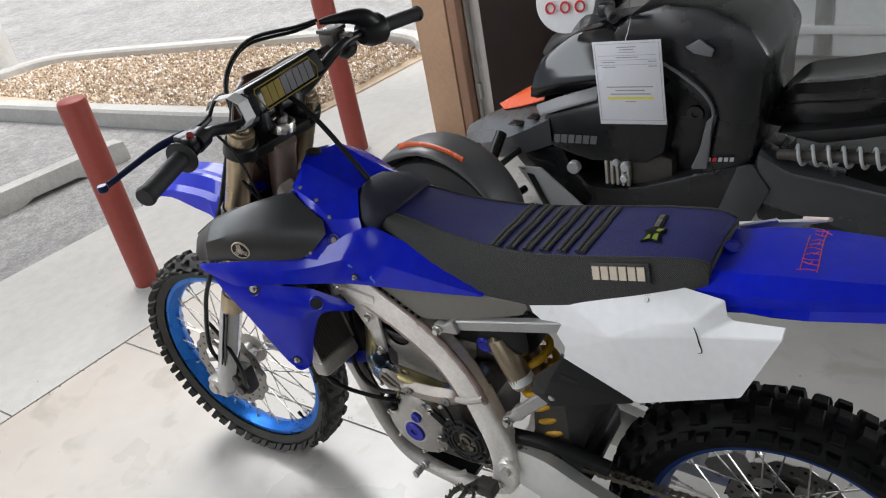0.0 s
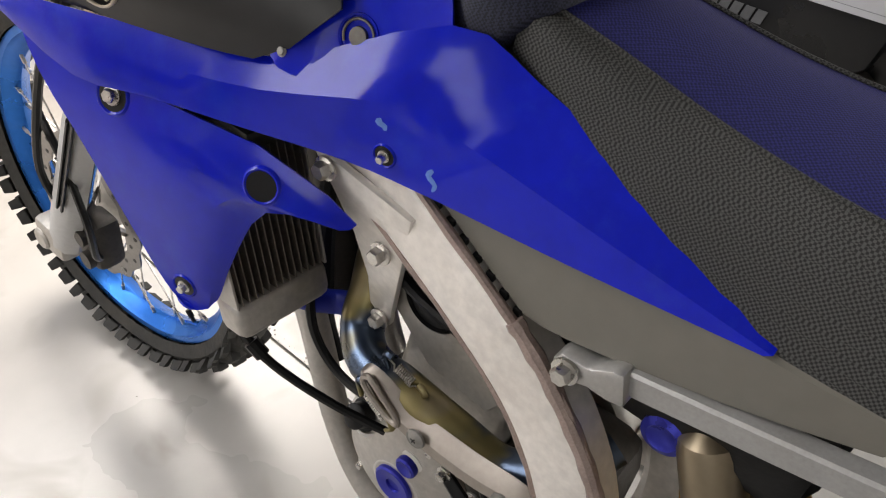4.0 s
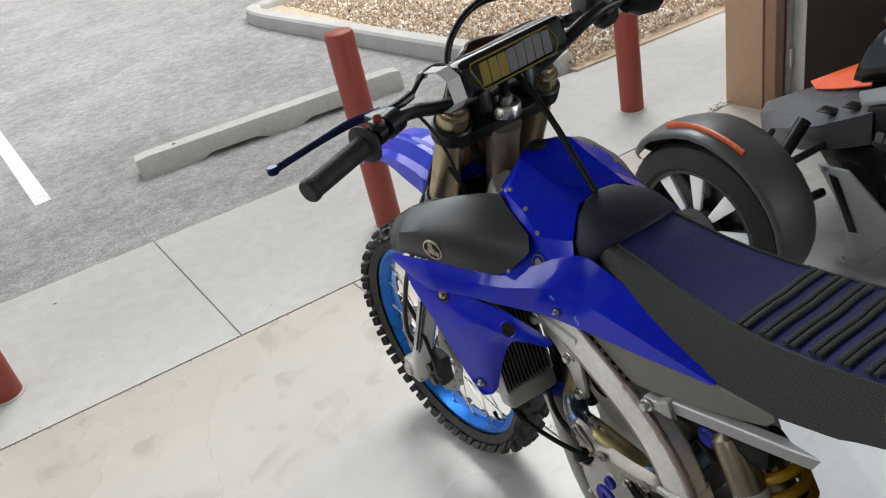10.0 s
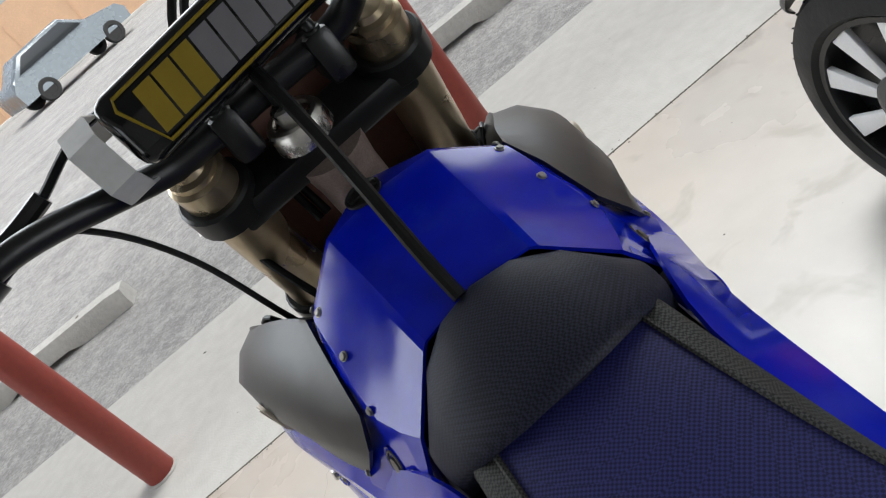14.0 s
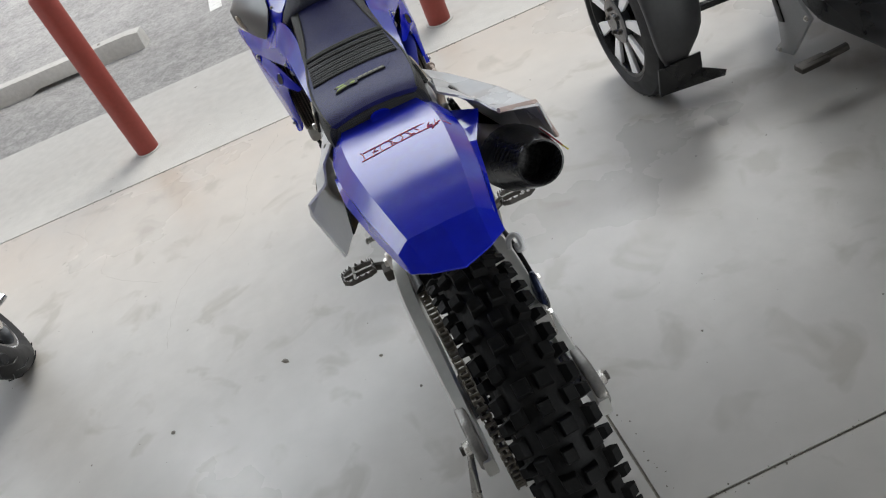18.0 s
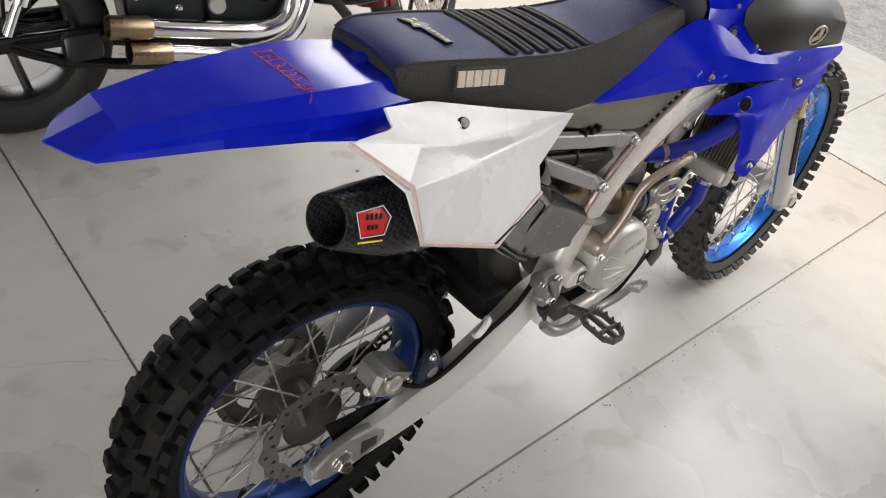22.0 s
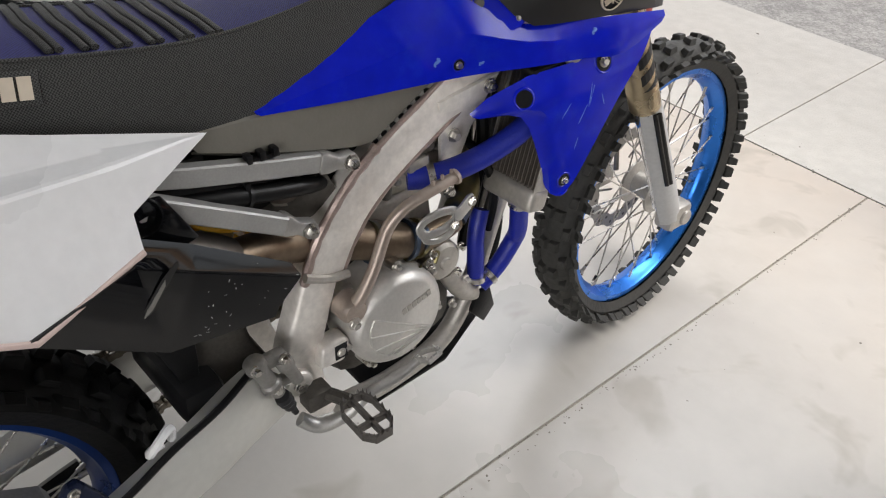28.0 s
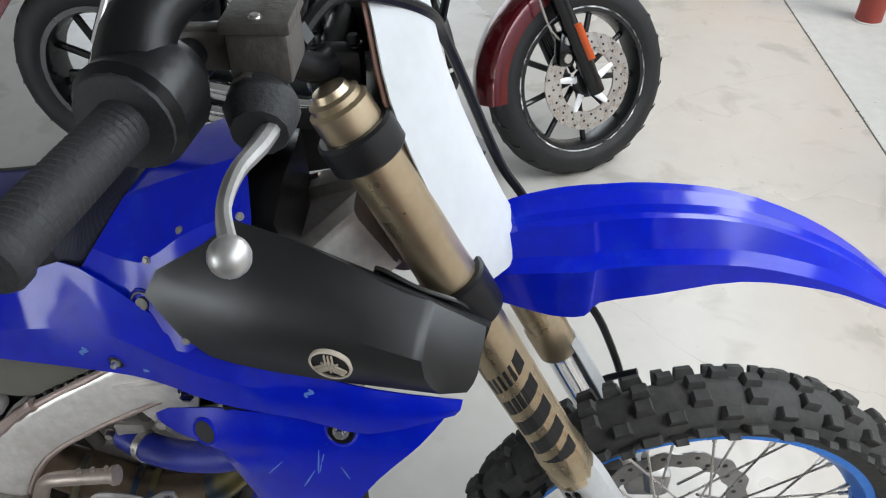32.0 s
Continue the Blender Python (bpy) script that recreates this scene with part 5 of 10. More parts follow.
# airbox and battery side covers
for s in (-1, 1):
    bm = BM()
    gridshell(bm, [
        [(s * 0.095, 0.085, 0.878), (s * 0.110, 0.066, 0.859), (s * 0.1125, 0.008, 0.826), (s * 0.113, -0.044, 0.796), (s * 0.095, -0.052, 0.788)],
        [(s * 0.095, -0.06, 0.905), (s * 0.112, -0.06, 0.885), (s * 0.115, -0.075, 0.84), (s * 0.115, -0.085, 0.801), (s * 0.095, -0.09, 0.792)],
        [(s * 0.085, -0.2, 0.905), (s * 0.110, -0.205, 0.88), (s * 0.1125, -0.202, 0.855), (s * 0.113, -0.20, 0.831), (s * 0.095, -0.205, 0.82)],
        [(s * 0.08, -0.31, 0.905), (s * 0.104, -0.305, 0.882), (s * 0.106, -0.298, 0.87), (s * 0.106, -0.288, 0.857), (s * 0.09, -0.29, 0.848)]], 3, 0.003, 0.004)
    cover = P("airbox_cover", bm, GREY_PLASTIC, label="matt olive-grey airbox cover")
    for k in range(7):
        f = k / 6
        bm = BM()
        box(bm, (s * 0.1125, 0.05 - 0.09 * f, 0.843 - 0.051 * f), (0.005, 0.008, 0.012), 0.001)
        P("edge_tab", bm, BLACK_PLASTIC, cover)
bm = BM()
box(bm, (0, -0.13, 0.80), (0.17, 0.30, 0.16), 0.03)
P("airbox", bm, BLACK_PLASTIC)
bm = BM()
box(bm, (0, -0.42, 0.87), (0.13, 0.32, 0.10), 0.02)
P("rear_tray", bm, BLACK_PLASTIC)

# ---- seat ----
def seat_ring(y, top, half, crown, side_low, half_low, seam):
    xs, zs = half * seam, top - crown * 0.75
    left = [Vector((-half_low, y, side_low)), Vector((-half * 1.03, y, (side_low + zs) / 2 + 0.012)), Vector((-xs, y, zs)), Vector((-xs * 0.5, y, top - crown * 0.2))]
    return left + [Vector((0, y, top))] + [Vector((-p.x, p.y, p.z)) for p in reversed(left)]


SEAT = ((0.028, 1.016, 0.075, 0.012, 0.975, 0.083, 0.80), (-0.04, 1.006, 0.078, 0.012, 0.945, 0.09, 0.82), (-0.12, 0.993, 0.083, 0.011, 0.91, 0.098, 0.86), (-0.21, 0.987, 0.09, 0.010, 0.878, 0.106, 0.91), (-0.30, 0.991, 0.095, 0.010, 0.868, 0.106, 0.94), (-0.40, 1.004, 0.096, 0.010, 0.89, 0.103, 0.95), (-0.50, 1.019, 0.093, 0.010, 0.925, 0.098, 0.95), (-0.59, 1.029, 0.086, 0.010, 0.948, 0.09, 0.95), (-0.622, 1.024, 0.081, 0.012, 0.958, 0.083, 0.93))
rings = [seat_ring(*r) for r in SEAT]


def skin(bm, cols_from, cols_to, lift=0.0):
    rows = [[p + Vector((0, 0, lift)) for p in r[cols_from:cols_to + 1]] for r in rings]
    return patch(bm, rows, 3, 4, 0.012)


bm = BM()
skin(bm, 2, 6)
seat = P("seat", bm, SEAT_BLUE, label="navy ribbed gripper seat top")
for a, b in ((0, 2), (6, 8)):
    bm = BM()
    skin(bm, a, b)
    # the cover is drawn into shallow folds towards the front
    for v in bm.verts:
        fold = max(0.0, 1 - ((v.co.y + 0.13) / 0.16) ** 2)
        v.co.x += math.copysign(0.0022 * fold * math.sin(v.co.y * 150 + v.co.z * 45), v.co.x)
    P("seat_side", bm, SEAT_BLACK, seat, "black gripper vinyl seat side")
bm = BM()
loft(bm, [[Vector((q.x * 0.9, q.y, q.z - 0.008)) for q in r] for r in rings])
P("seat_base", bm, SEAT_BLACK, seat)


seat_tree = BVHTree.FromPolygons([v.co for v in seat.data.vertices], [p.vertices[:] for p in seat.data.polygons])


def on_seat(x, y):
    """The seat cover's top under a point."""
    p, n, _, _ = seat_tree.ray_cast(Vector((x, y, 1.3)), Vector((0, 0, -1)))
    return p.z if p else 1.0


for k in range(6):
    y = -0.238 - k * 0.0345
    bm = BM()
    pts = [(x, y + 0.006 * abs(x) / 0.08, on_seat(x, y) + 0.0015) for x in (-0.082, -0.07, -0.05, -0.025, 0, 0.025, 0.05, 0.07, 0.082)]
    for x in (-0.0048, 0.0048):
        tube(bm, [(p[0], p[1] + x, p[2] + 0.0005) for p in pts], 0.0048, 8, 3, squash=0.75, up=(0, 0, 1))
    P("seat_rib", bm, SEAT_BLACK, seat)
# piping where top and sides meet
for j in (2, 6):
    bm = BM()
    tube(bm, [r[j] + Vector((0, 0, 0.001)) for r in rings], 0.0022, 6, 4)
    P("seam", bm, SEAT_BLACK, seat)


def letter_row(n, length, height, depth, m, gap=0.25, shear=0.15):
    """A row of n plain raised blocks that stand for a maker's lettering."""
    bm = BM()
    step = length / n
    for k in range(n):
        x0 = -length / 2 + k * step
        w = step * (1 - gap)
        sh = shear * height
        pts = [(x0, -height / 2, 0), (x0 + w, -height / 2, 0), (x0 + w + sh, height / 2, 0), (x0 + sh, height / 2, 0)]
        extrude_poly(bm, [m @ Vector(p) for p in pts], m.to_3x3() @ Vector((0, 0, depth)))
    return bm


for s in (-1, 1):
    c = Vector((s * 0.0965, -0.482, 0.984))
    m = face_matrix(c, (0, s, -0.17 * s), (s, 0.0, 0.25))
    bm = BM()
    box(bm, (0, 0, 0.0), (0.105, 0.036, 0.005), 0.0015, m)
    badge = P("seat_patch", bm, SEAT_BLACK, seat, "rubber patch with raised silver blocks")
    for k in range(6):
        bm = letter_row(1, 0.016, 0.023, 0.003, m @ Matrix.Translation((-0.04 + k * 0.016, 0, 0.002)), 0.2, 0)
        P("patch_block", bm, SILVER_DECAL, badge)
# maker's tag on the seat top
m = face_matrix((-0.012, -0.512, 1.0215), (1, 0.1, 0), (0, 0.17, 1))


def tag_plate(name, pts, z, d, material, parent, label=""):
    bm = BM()
    flat = [m @ Vector((x, y, 0)) for x, y in pts]
    extrude_poly(bm, [Vector((p.x, p.y, on_seat(p.x, p.y) + 0.0008 + z)) for p in flat], m.to_3x3() @ Vector((0, 0, d)))
    return P(name, bm, material, parent, label)


tag = tag_plate("seat_tag", [(-0.038, -0.016), (-0.03, 0.0), (-0.034, 0.016), (-0.016, 0.009), (-0.002, 0.018), (0.004, 0.007), (0.058, 0.008), (0.058, -0.006), (0.006, -0.008), (0.002, -0.02), (-0.012, -0.012)], 0, 0.003, BLACK_PLASTIC, seat, "moulded black and lime rubber tag")
for pts in ([(-0.034, -0.012), (-0.028, -0.002), (-0.016, -0.003), (-0.014, -0.009)], [(-0.031, 0.012), (-0.027, 0.002), (-0.018, 0.003), (-0.016, 0.007)], [(-0.008, -0.009), (-0.001, -0.015), (0.002, -0.006), (-0.004, -0.003)]):
    tag_plate("tag_inlay", pts, 0.002, 0.002, LIME, tag)
for k in range(5):
    tag_plate("tag_letter", [(0.01 + k * 0.0095, -0.0035), (0.017 + k * 0.0095, -0.0035), (0.017 + k * 0.0095, 0.005), (0.01 + k * 0.0095, 0.005)], 0.002, 0.0015, GREY_PLASTIC, tag)

# seat nose over the filler
def mirrored(half):
    """A row of points from the left edge to the middle, carried on to the right."""
    left = [Vector(p) for p in half]
    return left + [Vector((-p.x, p.y, p.z)) for p in reversed(left[:-1])]


bm = BM()
loft(bm, [mirrored(h) for h in (
    [(-0.086, 0.034, 0.955), (-0.089, 0.03, 0.986), (-0.068, 0.010, 1.006), (-0.035, -0.002, 1.014), (0, -0.006, 1.018)],
    [(-0.092, 0.038, 0.955), (-0.094, 0.037, 0.990), (-0.072, 0.018, 1.013), (-0.036, 0.006, 1.023), (0, 0.002, 1.027)],
    [(-0.097, 0.055, 0.955), (-0.095, 0.062, 0.997), (-0.069, 0.058, 1.027), (-0.034, 0.053, 1.038), (0, 0.05, 1.041)],
    [(-0.094, 0.07, 0.955), (-0.083, 0.083, 1.0), (-0.061, 0.095, 1.026), (-0.033, 0.100, 1.042), (0, 0.103, 1.046)],
    [(-0.088, 0.078, 0.955), (-0.077, 0.09, 0.99), (-0.056, 0.1035, 1.014), (-0.03, 0.109, 1.030), (0, 0.112, 1.034)])], n=4)
P("seat_nose", bm, SEAT_NOSE, seat, "dark padded seat nose", 45)

# ---- tank cover, shrouds ----
bm = BM()
rows = [mirrored(h) for h in (
    [(-0.112, 0.056, 0.975), (-0.094, 0.076, 1.002), (-0.054, 0.101, 1.035), (-0.048, 0.104, 1.038), (0, 0.112, 1.041)],
    [(-0.138, 0.128, 0.922), (-0.114, 0.13, 1.0), (-0.057, 0.148, 1.053), (-0.050, 0.15, 1.057), (0, 0.153, 1.060)],
    [(-0.163, 0.175, 0.925), (-0.109, 0.175, 1.03), (-0.059, 0.193, 1.070), (-0.052, 0.195, 1.074), (0, 0.2, 1.077)],
    [(-0.15, 0.205, 0.94), (-0.106, 0.22, 1.05), (-0.061, 0.23, 1.083), (-0.054, 0.232, 1.087), (0, 0.24, 1.090)],
    [(-0.13, 0.235, 0.95), (-0.099, 0.246, 1.047), (-0.062, 0.239, 1.081), (-0.055, 0.243, 1.085), (0, 0.272, 1.091)])]
gridshell(bm, rows, 2, 0.003, 0)
tank_cover = P("tank_cover", bm, BLUE, label="blue tank cover with creased shoulders", smooth=14)
bm = BM()
loft(bm, [mirrored(h) for h in (
    [(-0.088, -0.02, 0.90), (-0.086, -0.02, 0.96), (-0.05, -0.02, 0.985), (0, -0.02, 0.985)],
    [(-0.118, 0.12, 0.86), (-0.10, 0.12, 0.985), (-0.06, 0.12, 1.022), (0, 0.12, 1.03)],
    [(-0.105, 0.22, 0.90), (-0.092, 0.22, 1.03), (-0.05, 0.22, 1.062), (0, 0.22, 1.07)],
    [(-0.07, 0.27, 0.96), (-0.085, 0.262, 1.03), (-0.045, 0.27, 1.062), (0, 0.275, 1.07)])])
P("fuel_tank", bm, BLACK_PLASTIC, label="black tank body under the cover")
bm = BM()
m = face_matrix((-0.008, 0.247, 1.0915), (1, 0, 0), (0, -0.12, 1))
lathe(bm, m @ Vector((0, 0, 0)), m @ Vector((0, 0, 1)), [(0, 0.0175), (0.0025, 0.0175), (0.003, 0.016), (0.001, 0.0145), (0.001, 0)], 24)
extrude_poly(bm, [m @ Vector(p) for p in ((-0.014, -0.003, 0.0012), (0.014, -0.003, 0.0012), (0.014, 0.003, 0.0012), (-0.014, 0.003, 0.0012))], m.to_3x3() @ Vector((0, 0, 0.002)))
P("fastener", bm, BLACK_METAL, tank_cover, "round quarter-turn fastener")

for s in (-1, 1):
    def V(x, y, z):
        """A point of the shroud; the right one is pressed in towards its nose."""
        tuck = 0.0 if s < 0 or y < 0.2 else 0.13 * (y - 0.2) + 1.2 * max(0.0, y - 0.43) ** 1.5
        return Vector((s * (x - tuck), y, z))

    # upper band of the shroud, running back under the seat
    bm = BM()
    gridshell(bm, [
        [V(0.095, -0.21, 0.889), V(0.112, -0.21, 0.886), V(0.112, -0.205, 0.882)],
        [V(0.088, -0.10, 0.932), V(0.121, -0.09, 0.905), V(0.122, -0.08, 0.872)],
        [V(0.090, 0.0, 0.968), V(0.131, 0.03, 0.925), V(0.134, 0.05, 0.866)],
        [V(0.108, 0.062, 0.988), V(0.142, 0.085, 0.93), V(0.146, 0.12, 0.864)],
        [V(0.153, 0.19, 0.924), V(0.172, 0.185, 0.905), V(0.178, 0.20, 0.866)],
        [V(0.192, 0.29, 0.918), V(0.204, 0.285, 0.895), V(0.205, 0.29, 0.862)],
        [V(0.222, 0.37, 0.915), V(0.23, 0.36, 0.89), V(0.228, 0.36, 0.858)],
        [V(0.238, 0.452, 0.905), V(0.243, 0.45, 0.898), V(0.24, 0.445, 0.888)]], 3, 0.003, 0.003)
    shroud = P("shroud", bm, BLUE, label="glossy blue radiator shroud")
    # lower fin
    bm = BM()
    gridshell(bm, [
        [V(0.228, 0.445, 0.889), V(0.215, 0.36, 0.866), V(0.196, 0.28, 0.858), V(0.172, 0.19, 0.852), V(0.152, 0.13, 0.826), V(0.14, 0.108, 0.803)],
        [V(0.234, 0.41, 0.842), V(0.222, 0.34, 0.828), V(0.205, 0.265, 0.822), V(0.188, 0.19, 0.815), V(0.168, 0.14, 0.805), V(0.15, 0.118, 0.796)],
        [V(0.23, 0.365, 0.785), V(0.222, 0.325, 0.775), V(0.212, 0.275, 0.775), V(0.20, 0.22, 0.782), V(0.185, 0.195, 0.795), V(0.175, 0.18, 0.79)],
        [V(0.222, 0.325, 0.715), V(0.216, 0.30, 0.71), V(0.21, 0.275, 0.71), V(0.204, 0.25, 0.715), V(0.196, 0.225, 0.72), V(0.186, 0.215, 0.72)],
        [V(0.214, 0.292, 0.655), V(0.211, 0.282, 0.65), V(0.208, 0.27, 0.648), V(0.204, 0.256, 0.65), V(0.198, 0.242, 0.655), V(0.19, 0.236, 0.66)],
        [V(0.212, 0.266, 0.64), V(0.21, 0.26, 0.638), V(0.207, 0.255, 0.637), V(0.204, 0.25, 0.639), V(0.2, 0.244, 0.642), V(0.194, 0.242, 0.648)]], 3, 0.003, 0.003)
    fin = P("shroud_fin", bm, BLUE, shroud)
    # Black block added between band and fin for the shade in the slot.
    bm = BM()
    box(bm, (s * 0.160, 0.25, 0.848), (0.03, 0.10, 0.02), 0.004)
    P("slot_mesh", bm, BLACK_PLASTIC, shroud)
    # bolt cups: rim, flat dark disc painted for the recess's shade, and bolt
    for on, y, z, r, b in ((fin, 0.178, 0.822, 0.0145, False), (fin, 0.328, 0.848, 0.0155, True), (fin, 0.268, 0.662, 0.012, True), (shroud, 0.085, 0.884, 0.009, True)):
        bm = BM()
        c, n = surface(on, y, z, s)
        lathe(bm, c - n * 0.004, c + n, [(0.004, r * 0.9), (0.0052, r * 0.96), (0.0058, r * 1.04), (0.0052, r * 1.12), (0.003, r * 1.2)], 22, cap=False)
        cup = P("bolt_cup", bm, BLUE, fin)
        bm = BM()
        lathe(bm, c, c + n, [(0.0008, 0), (0.0008, r * 0.92)], 18, cap=False)
        P("cup_floor", bm, BLACK_PLASTIC, cup)
        if b:
            bm = BM()
            bolt(bm, c + n * 0.0005, n, r * 0.42, 0.006)
            P("shroud_bolt", bm, STEEL, cup)
    # dark insert with the round badge
    bm = BM()
    gridshell(bm, [
        [V(0.112, 0.232, 1.05), V(0.118, 0.20, 1.028), V(0.124, 0.15, 1.0), V(0.137, 0.137, 0.978), V(0.155, 0.17, 0.94), V(0.165, 0.20, 0.922)],
        [V(0.133, 0.285, 1.040), V(0.152, 0.267, 1.031), V(0.173, 0.238, 1.001), V(0.181, 0.23, 0.965), V(0.18, 0.235, 0.94), V(0.181, 0.24, 0.92)],
        [V(0.161, 0.345, 1.024), V(0.185, 0.337, 1.016), V(0.207, 0.322, 0.988), V(0.211, 0.315, 0.955), V(0.206, 0.315, 0.935), V(0.204, 0.315, 0.918)],
        [V(0.184, 0.415, 0.997), V(0.209, 0.409, 0.988), V(0.231, 0.403, 0.966), V(0.233, 0.405, 0.942), V(0.231, 0.412, 0.925), V(0.228, 0.42, 0.913)],
        [V(0.188, 0.43, 0.989), V(0.209, 0.426, 0.979), V(0.227, 0.421, 0.957), V(0.23, 0.424, 0.938), V(0.231, 0.428, 0.923), V(0.23, 0.432, 0.912)],
        [V(0.20, 0.474, 0.958), V(0.212, 0.472, 0.948), V(0.222, 0.468, 0.935), V(0.228, 0.466, 0.925), V(0.231, 0.462, 0.916), V(0.233, 0.456, 0.909)]], 3, 0.004, 0.003)
    ins = P("shroud_insert", bm, INSERT, shroud, "satin black intake panel")
    bm = BM()
    gridshell(bm, [
        [V(0.112, 0.232, 1.05), V(0.10, 0.25, 1.03), V(0.10, 0.26, 1.0)],
        [V(0.133, 0.285, 1.040), V(0.117, 0.295, 1.02), V(0.115, 0.30, 0.99)],
        [V(0.161, 0.345, 1.024), V(0.144, 0.352, 1.008), V(0.138, 0.35, 0.97)],
        [V(0.184, 0.415, 0.999), V(0.165, 0.42, 0.982), V(0.160, 0.42, 0.945)],
        [V(0.20, 0.478, 0.958), V(0.186, 0.48, 0.948), V(0.185, 0.47, 0.91)]], 4, 0.003, 0.003)
    P("intake_lip", bm, INSERT, ins)
    # Flat dark plate on the lip stands in for the hollow's shade.
    bm = BM()
    mouth = [V(0.156, 0.368, 1.012), V(0.171, 0.408, 0.996), V(0.178, 0.45, 0.975), V(0.172, 0.462, 0.945), V(0.155, 0.432, 0.94), V(0.142, 0.38, 0.965)]
    extrude_poly(bm, [p + Vector((-s * 0.004, 0, 0)) for p in mouth], (s * 0.003, 0, 0), 0.001)
    P("scoop_mouth", bm, BLACK_METAL, ins, "dark plate painted for the scoop's shaded mouth")
    bm = BM()
    tube(bm, [p + Vector((-s * 0.003, 0, 0)) for p in mouth], 0.0026, 8, 4, closed=True)
    P("scoop_rim", bm, INSERT, ins)
    # badge
    c, nb = surface(ins, 0.327, 0.948, s)
    pa, pb, pc, pd = (surface(ins, y, z, s)[0] for y, z in ((0.309, 0.948), (0.345, 0.948), (0.327, 0.934), (0.327, 0.962)))
    nb = (pb - pa).cross(pd - pc).normalized()
    nb = nb if nb.x * s > 0 else -nb
    c = (pa + pb + pc + pd) / 4 + nb * 0.002
    m = face_matrix(c, (pb - pa) * s, nb)
    bm = BM()
    lathe(bm, m @ Vector((0, 0, -0.003)), m @ Vector((0, 0, 1)), [(0, 0.0215), (0.0035, 0.0215), (0.0045, 0.0205), (0.0045, 0.0192), (0.0035, 0.0188)], 32, cap=False)
    badge = P("badge_ring", bm, SILVER_DECAL, ins, "silver round badge")
    for k in range(3):
        q = m @ Matrix.Rotation(2 * math.pi * k / 3, 4, "Z")
        bm = BM()
        box(bm, (0, 0.0035, 0.0018), (0.0014, 0.026, 0.0022), 0, q)
        P("badge_bar", bm, SILVER_DECAL, badge)
        for sx in (-1, 1):
            bm = BM()
            box(bm, (sx * 0.0036, 0.0105, 0.0018), (0.0013, 0.0125, 0.0022), 0, q)
            P("badge_bar", bm, SILVER_DECAL, badge)
        bm = BM()
        box(bm, (0, 0.0048, 0.0018), (0.0084, 0.0013, 0.0022), 0, q)
        P("badge_bar", bm, SILVER_DECAL, badge)
    # quarter-turn fastener and small tank screws
    c, n = surface(tank_cover, 0.128, 0.958, s)
    c = c + n * 0.001
    bm = BM()
    lathe(bm, c - n * 0.006, c + n, [(0.003, 0.0175), (0.0075, 0.0165), (0.0065, 0.015), (0.005, 0.0145), (0.005, 0)], 24, cap=False)
    fs = P("fastener", bm, BLUE, tank_cover, "recessed quarter-turn fastener")
    bm = BM()
    lathe(bm, c - n * 0.001, c + n, [(0.0, 0.0075), (0.0035, 0.007), (0.004, 0.005), (0.003, 0)], 18, cap=False)
    u = n.orthogonal().normalized()
    w = n.cross(u)
    tube(bm, [c + n * 0.001 + (u * math.cos(a) + w * math.sin(a)) * 0.0125 for a in [k * 0.5 for k in range(10)]], 0.0011, 6, 2)
    P("fastener_screw", bm, PEG_STEEL, fs)
    for y, z in ((0.217, 1.054), (0.174, 1.033), (0.138, 1.004), (0.176, 0.936), (0.236, 1.05)):
        bm = BM()
        q, n = surface(tank_cover, y, z, s)
        bolt(bm, q, n, 0.0032, 0.002, False)
        P("tank_screw", bm, DULL_CAST, tank_cover)

# pale scuffs on the shrouds
for s, y, z, l in ((-1, 0.043, 0.891, 0.018), (-1, 0.088, 0.915, 0.008), (1, 0.30, 0.905, 0.008), (1, 0.05, 0.90, 0.012), (1, 0.12, 0.885, 0.007)):
    sh = [o for o in BIKE.children if o.name.startswith("shroud")][0 if s < 0 else 1]
    pts = []
    for k in range(4):
        q, n = surface(sh, y + 0.004 * math.sin(k * 2.0), z - l * k / 3, s)
        pts.append(q + n * 0.0002)
    bm = BM()
    tube(bm, pts, [0.0012, 0.003, 0.0025, 0.0008], 6, 3, squash=0.12, up=(s, 0, 0))
    P("scuff", bm, SCUFF, sh, "pale blue scuff mark")
fin_right = [o for o in sh.children if o.name.startswith("shroud_fin")][0]
for y, z, l, lean in ((0.312, 0.832, 0.045, 0.25), (0.303, 0.822, 0.038, 0.1), (0.296, 0.79, 0.03, 0.5), (0.325, 0.80, 0.02, -0.4), (0.262, 0.80, 0.022, 0.8), (0.285, 0.735, 0.02, 0.2), (0.345, 0.862, 0.012, 0.6)):
    pts = []
    for k in range(4):
        q, n = surface(fin_right, y - lean * l * k / 3, z - l * k / 3, 1)
        pts.append(q + n * 0.0002)
    bm = BM()
    tube(bm, pts, [0.0003, 0.0008, 0.001, 0.0003], 6, 3, squash=0.15, up=(1, 0, 0))
    P("scuff", bm, SCUFF, fin_right, "thin pale scuff")

# ---- rear fender ----
bm = BM()
rows = []
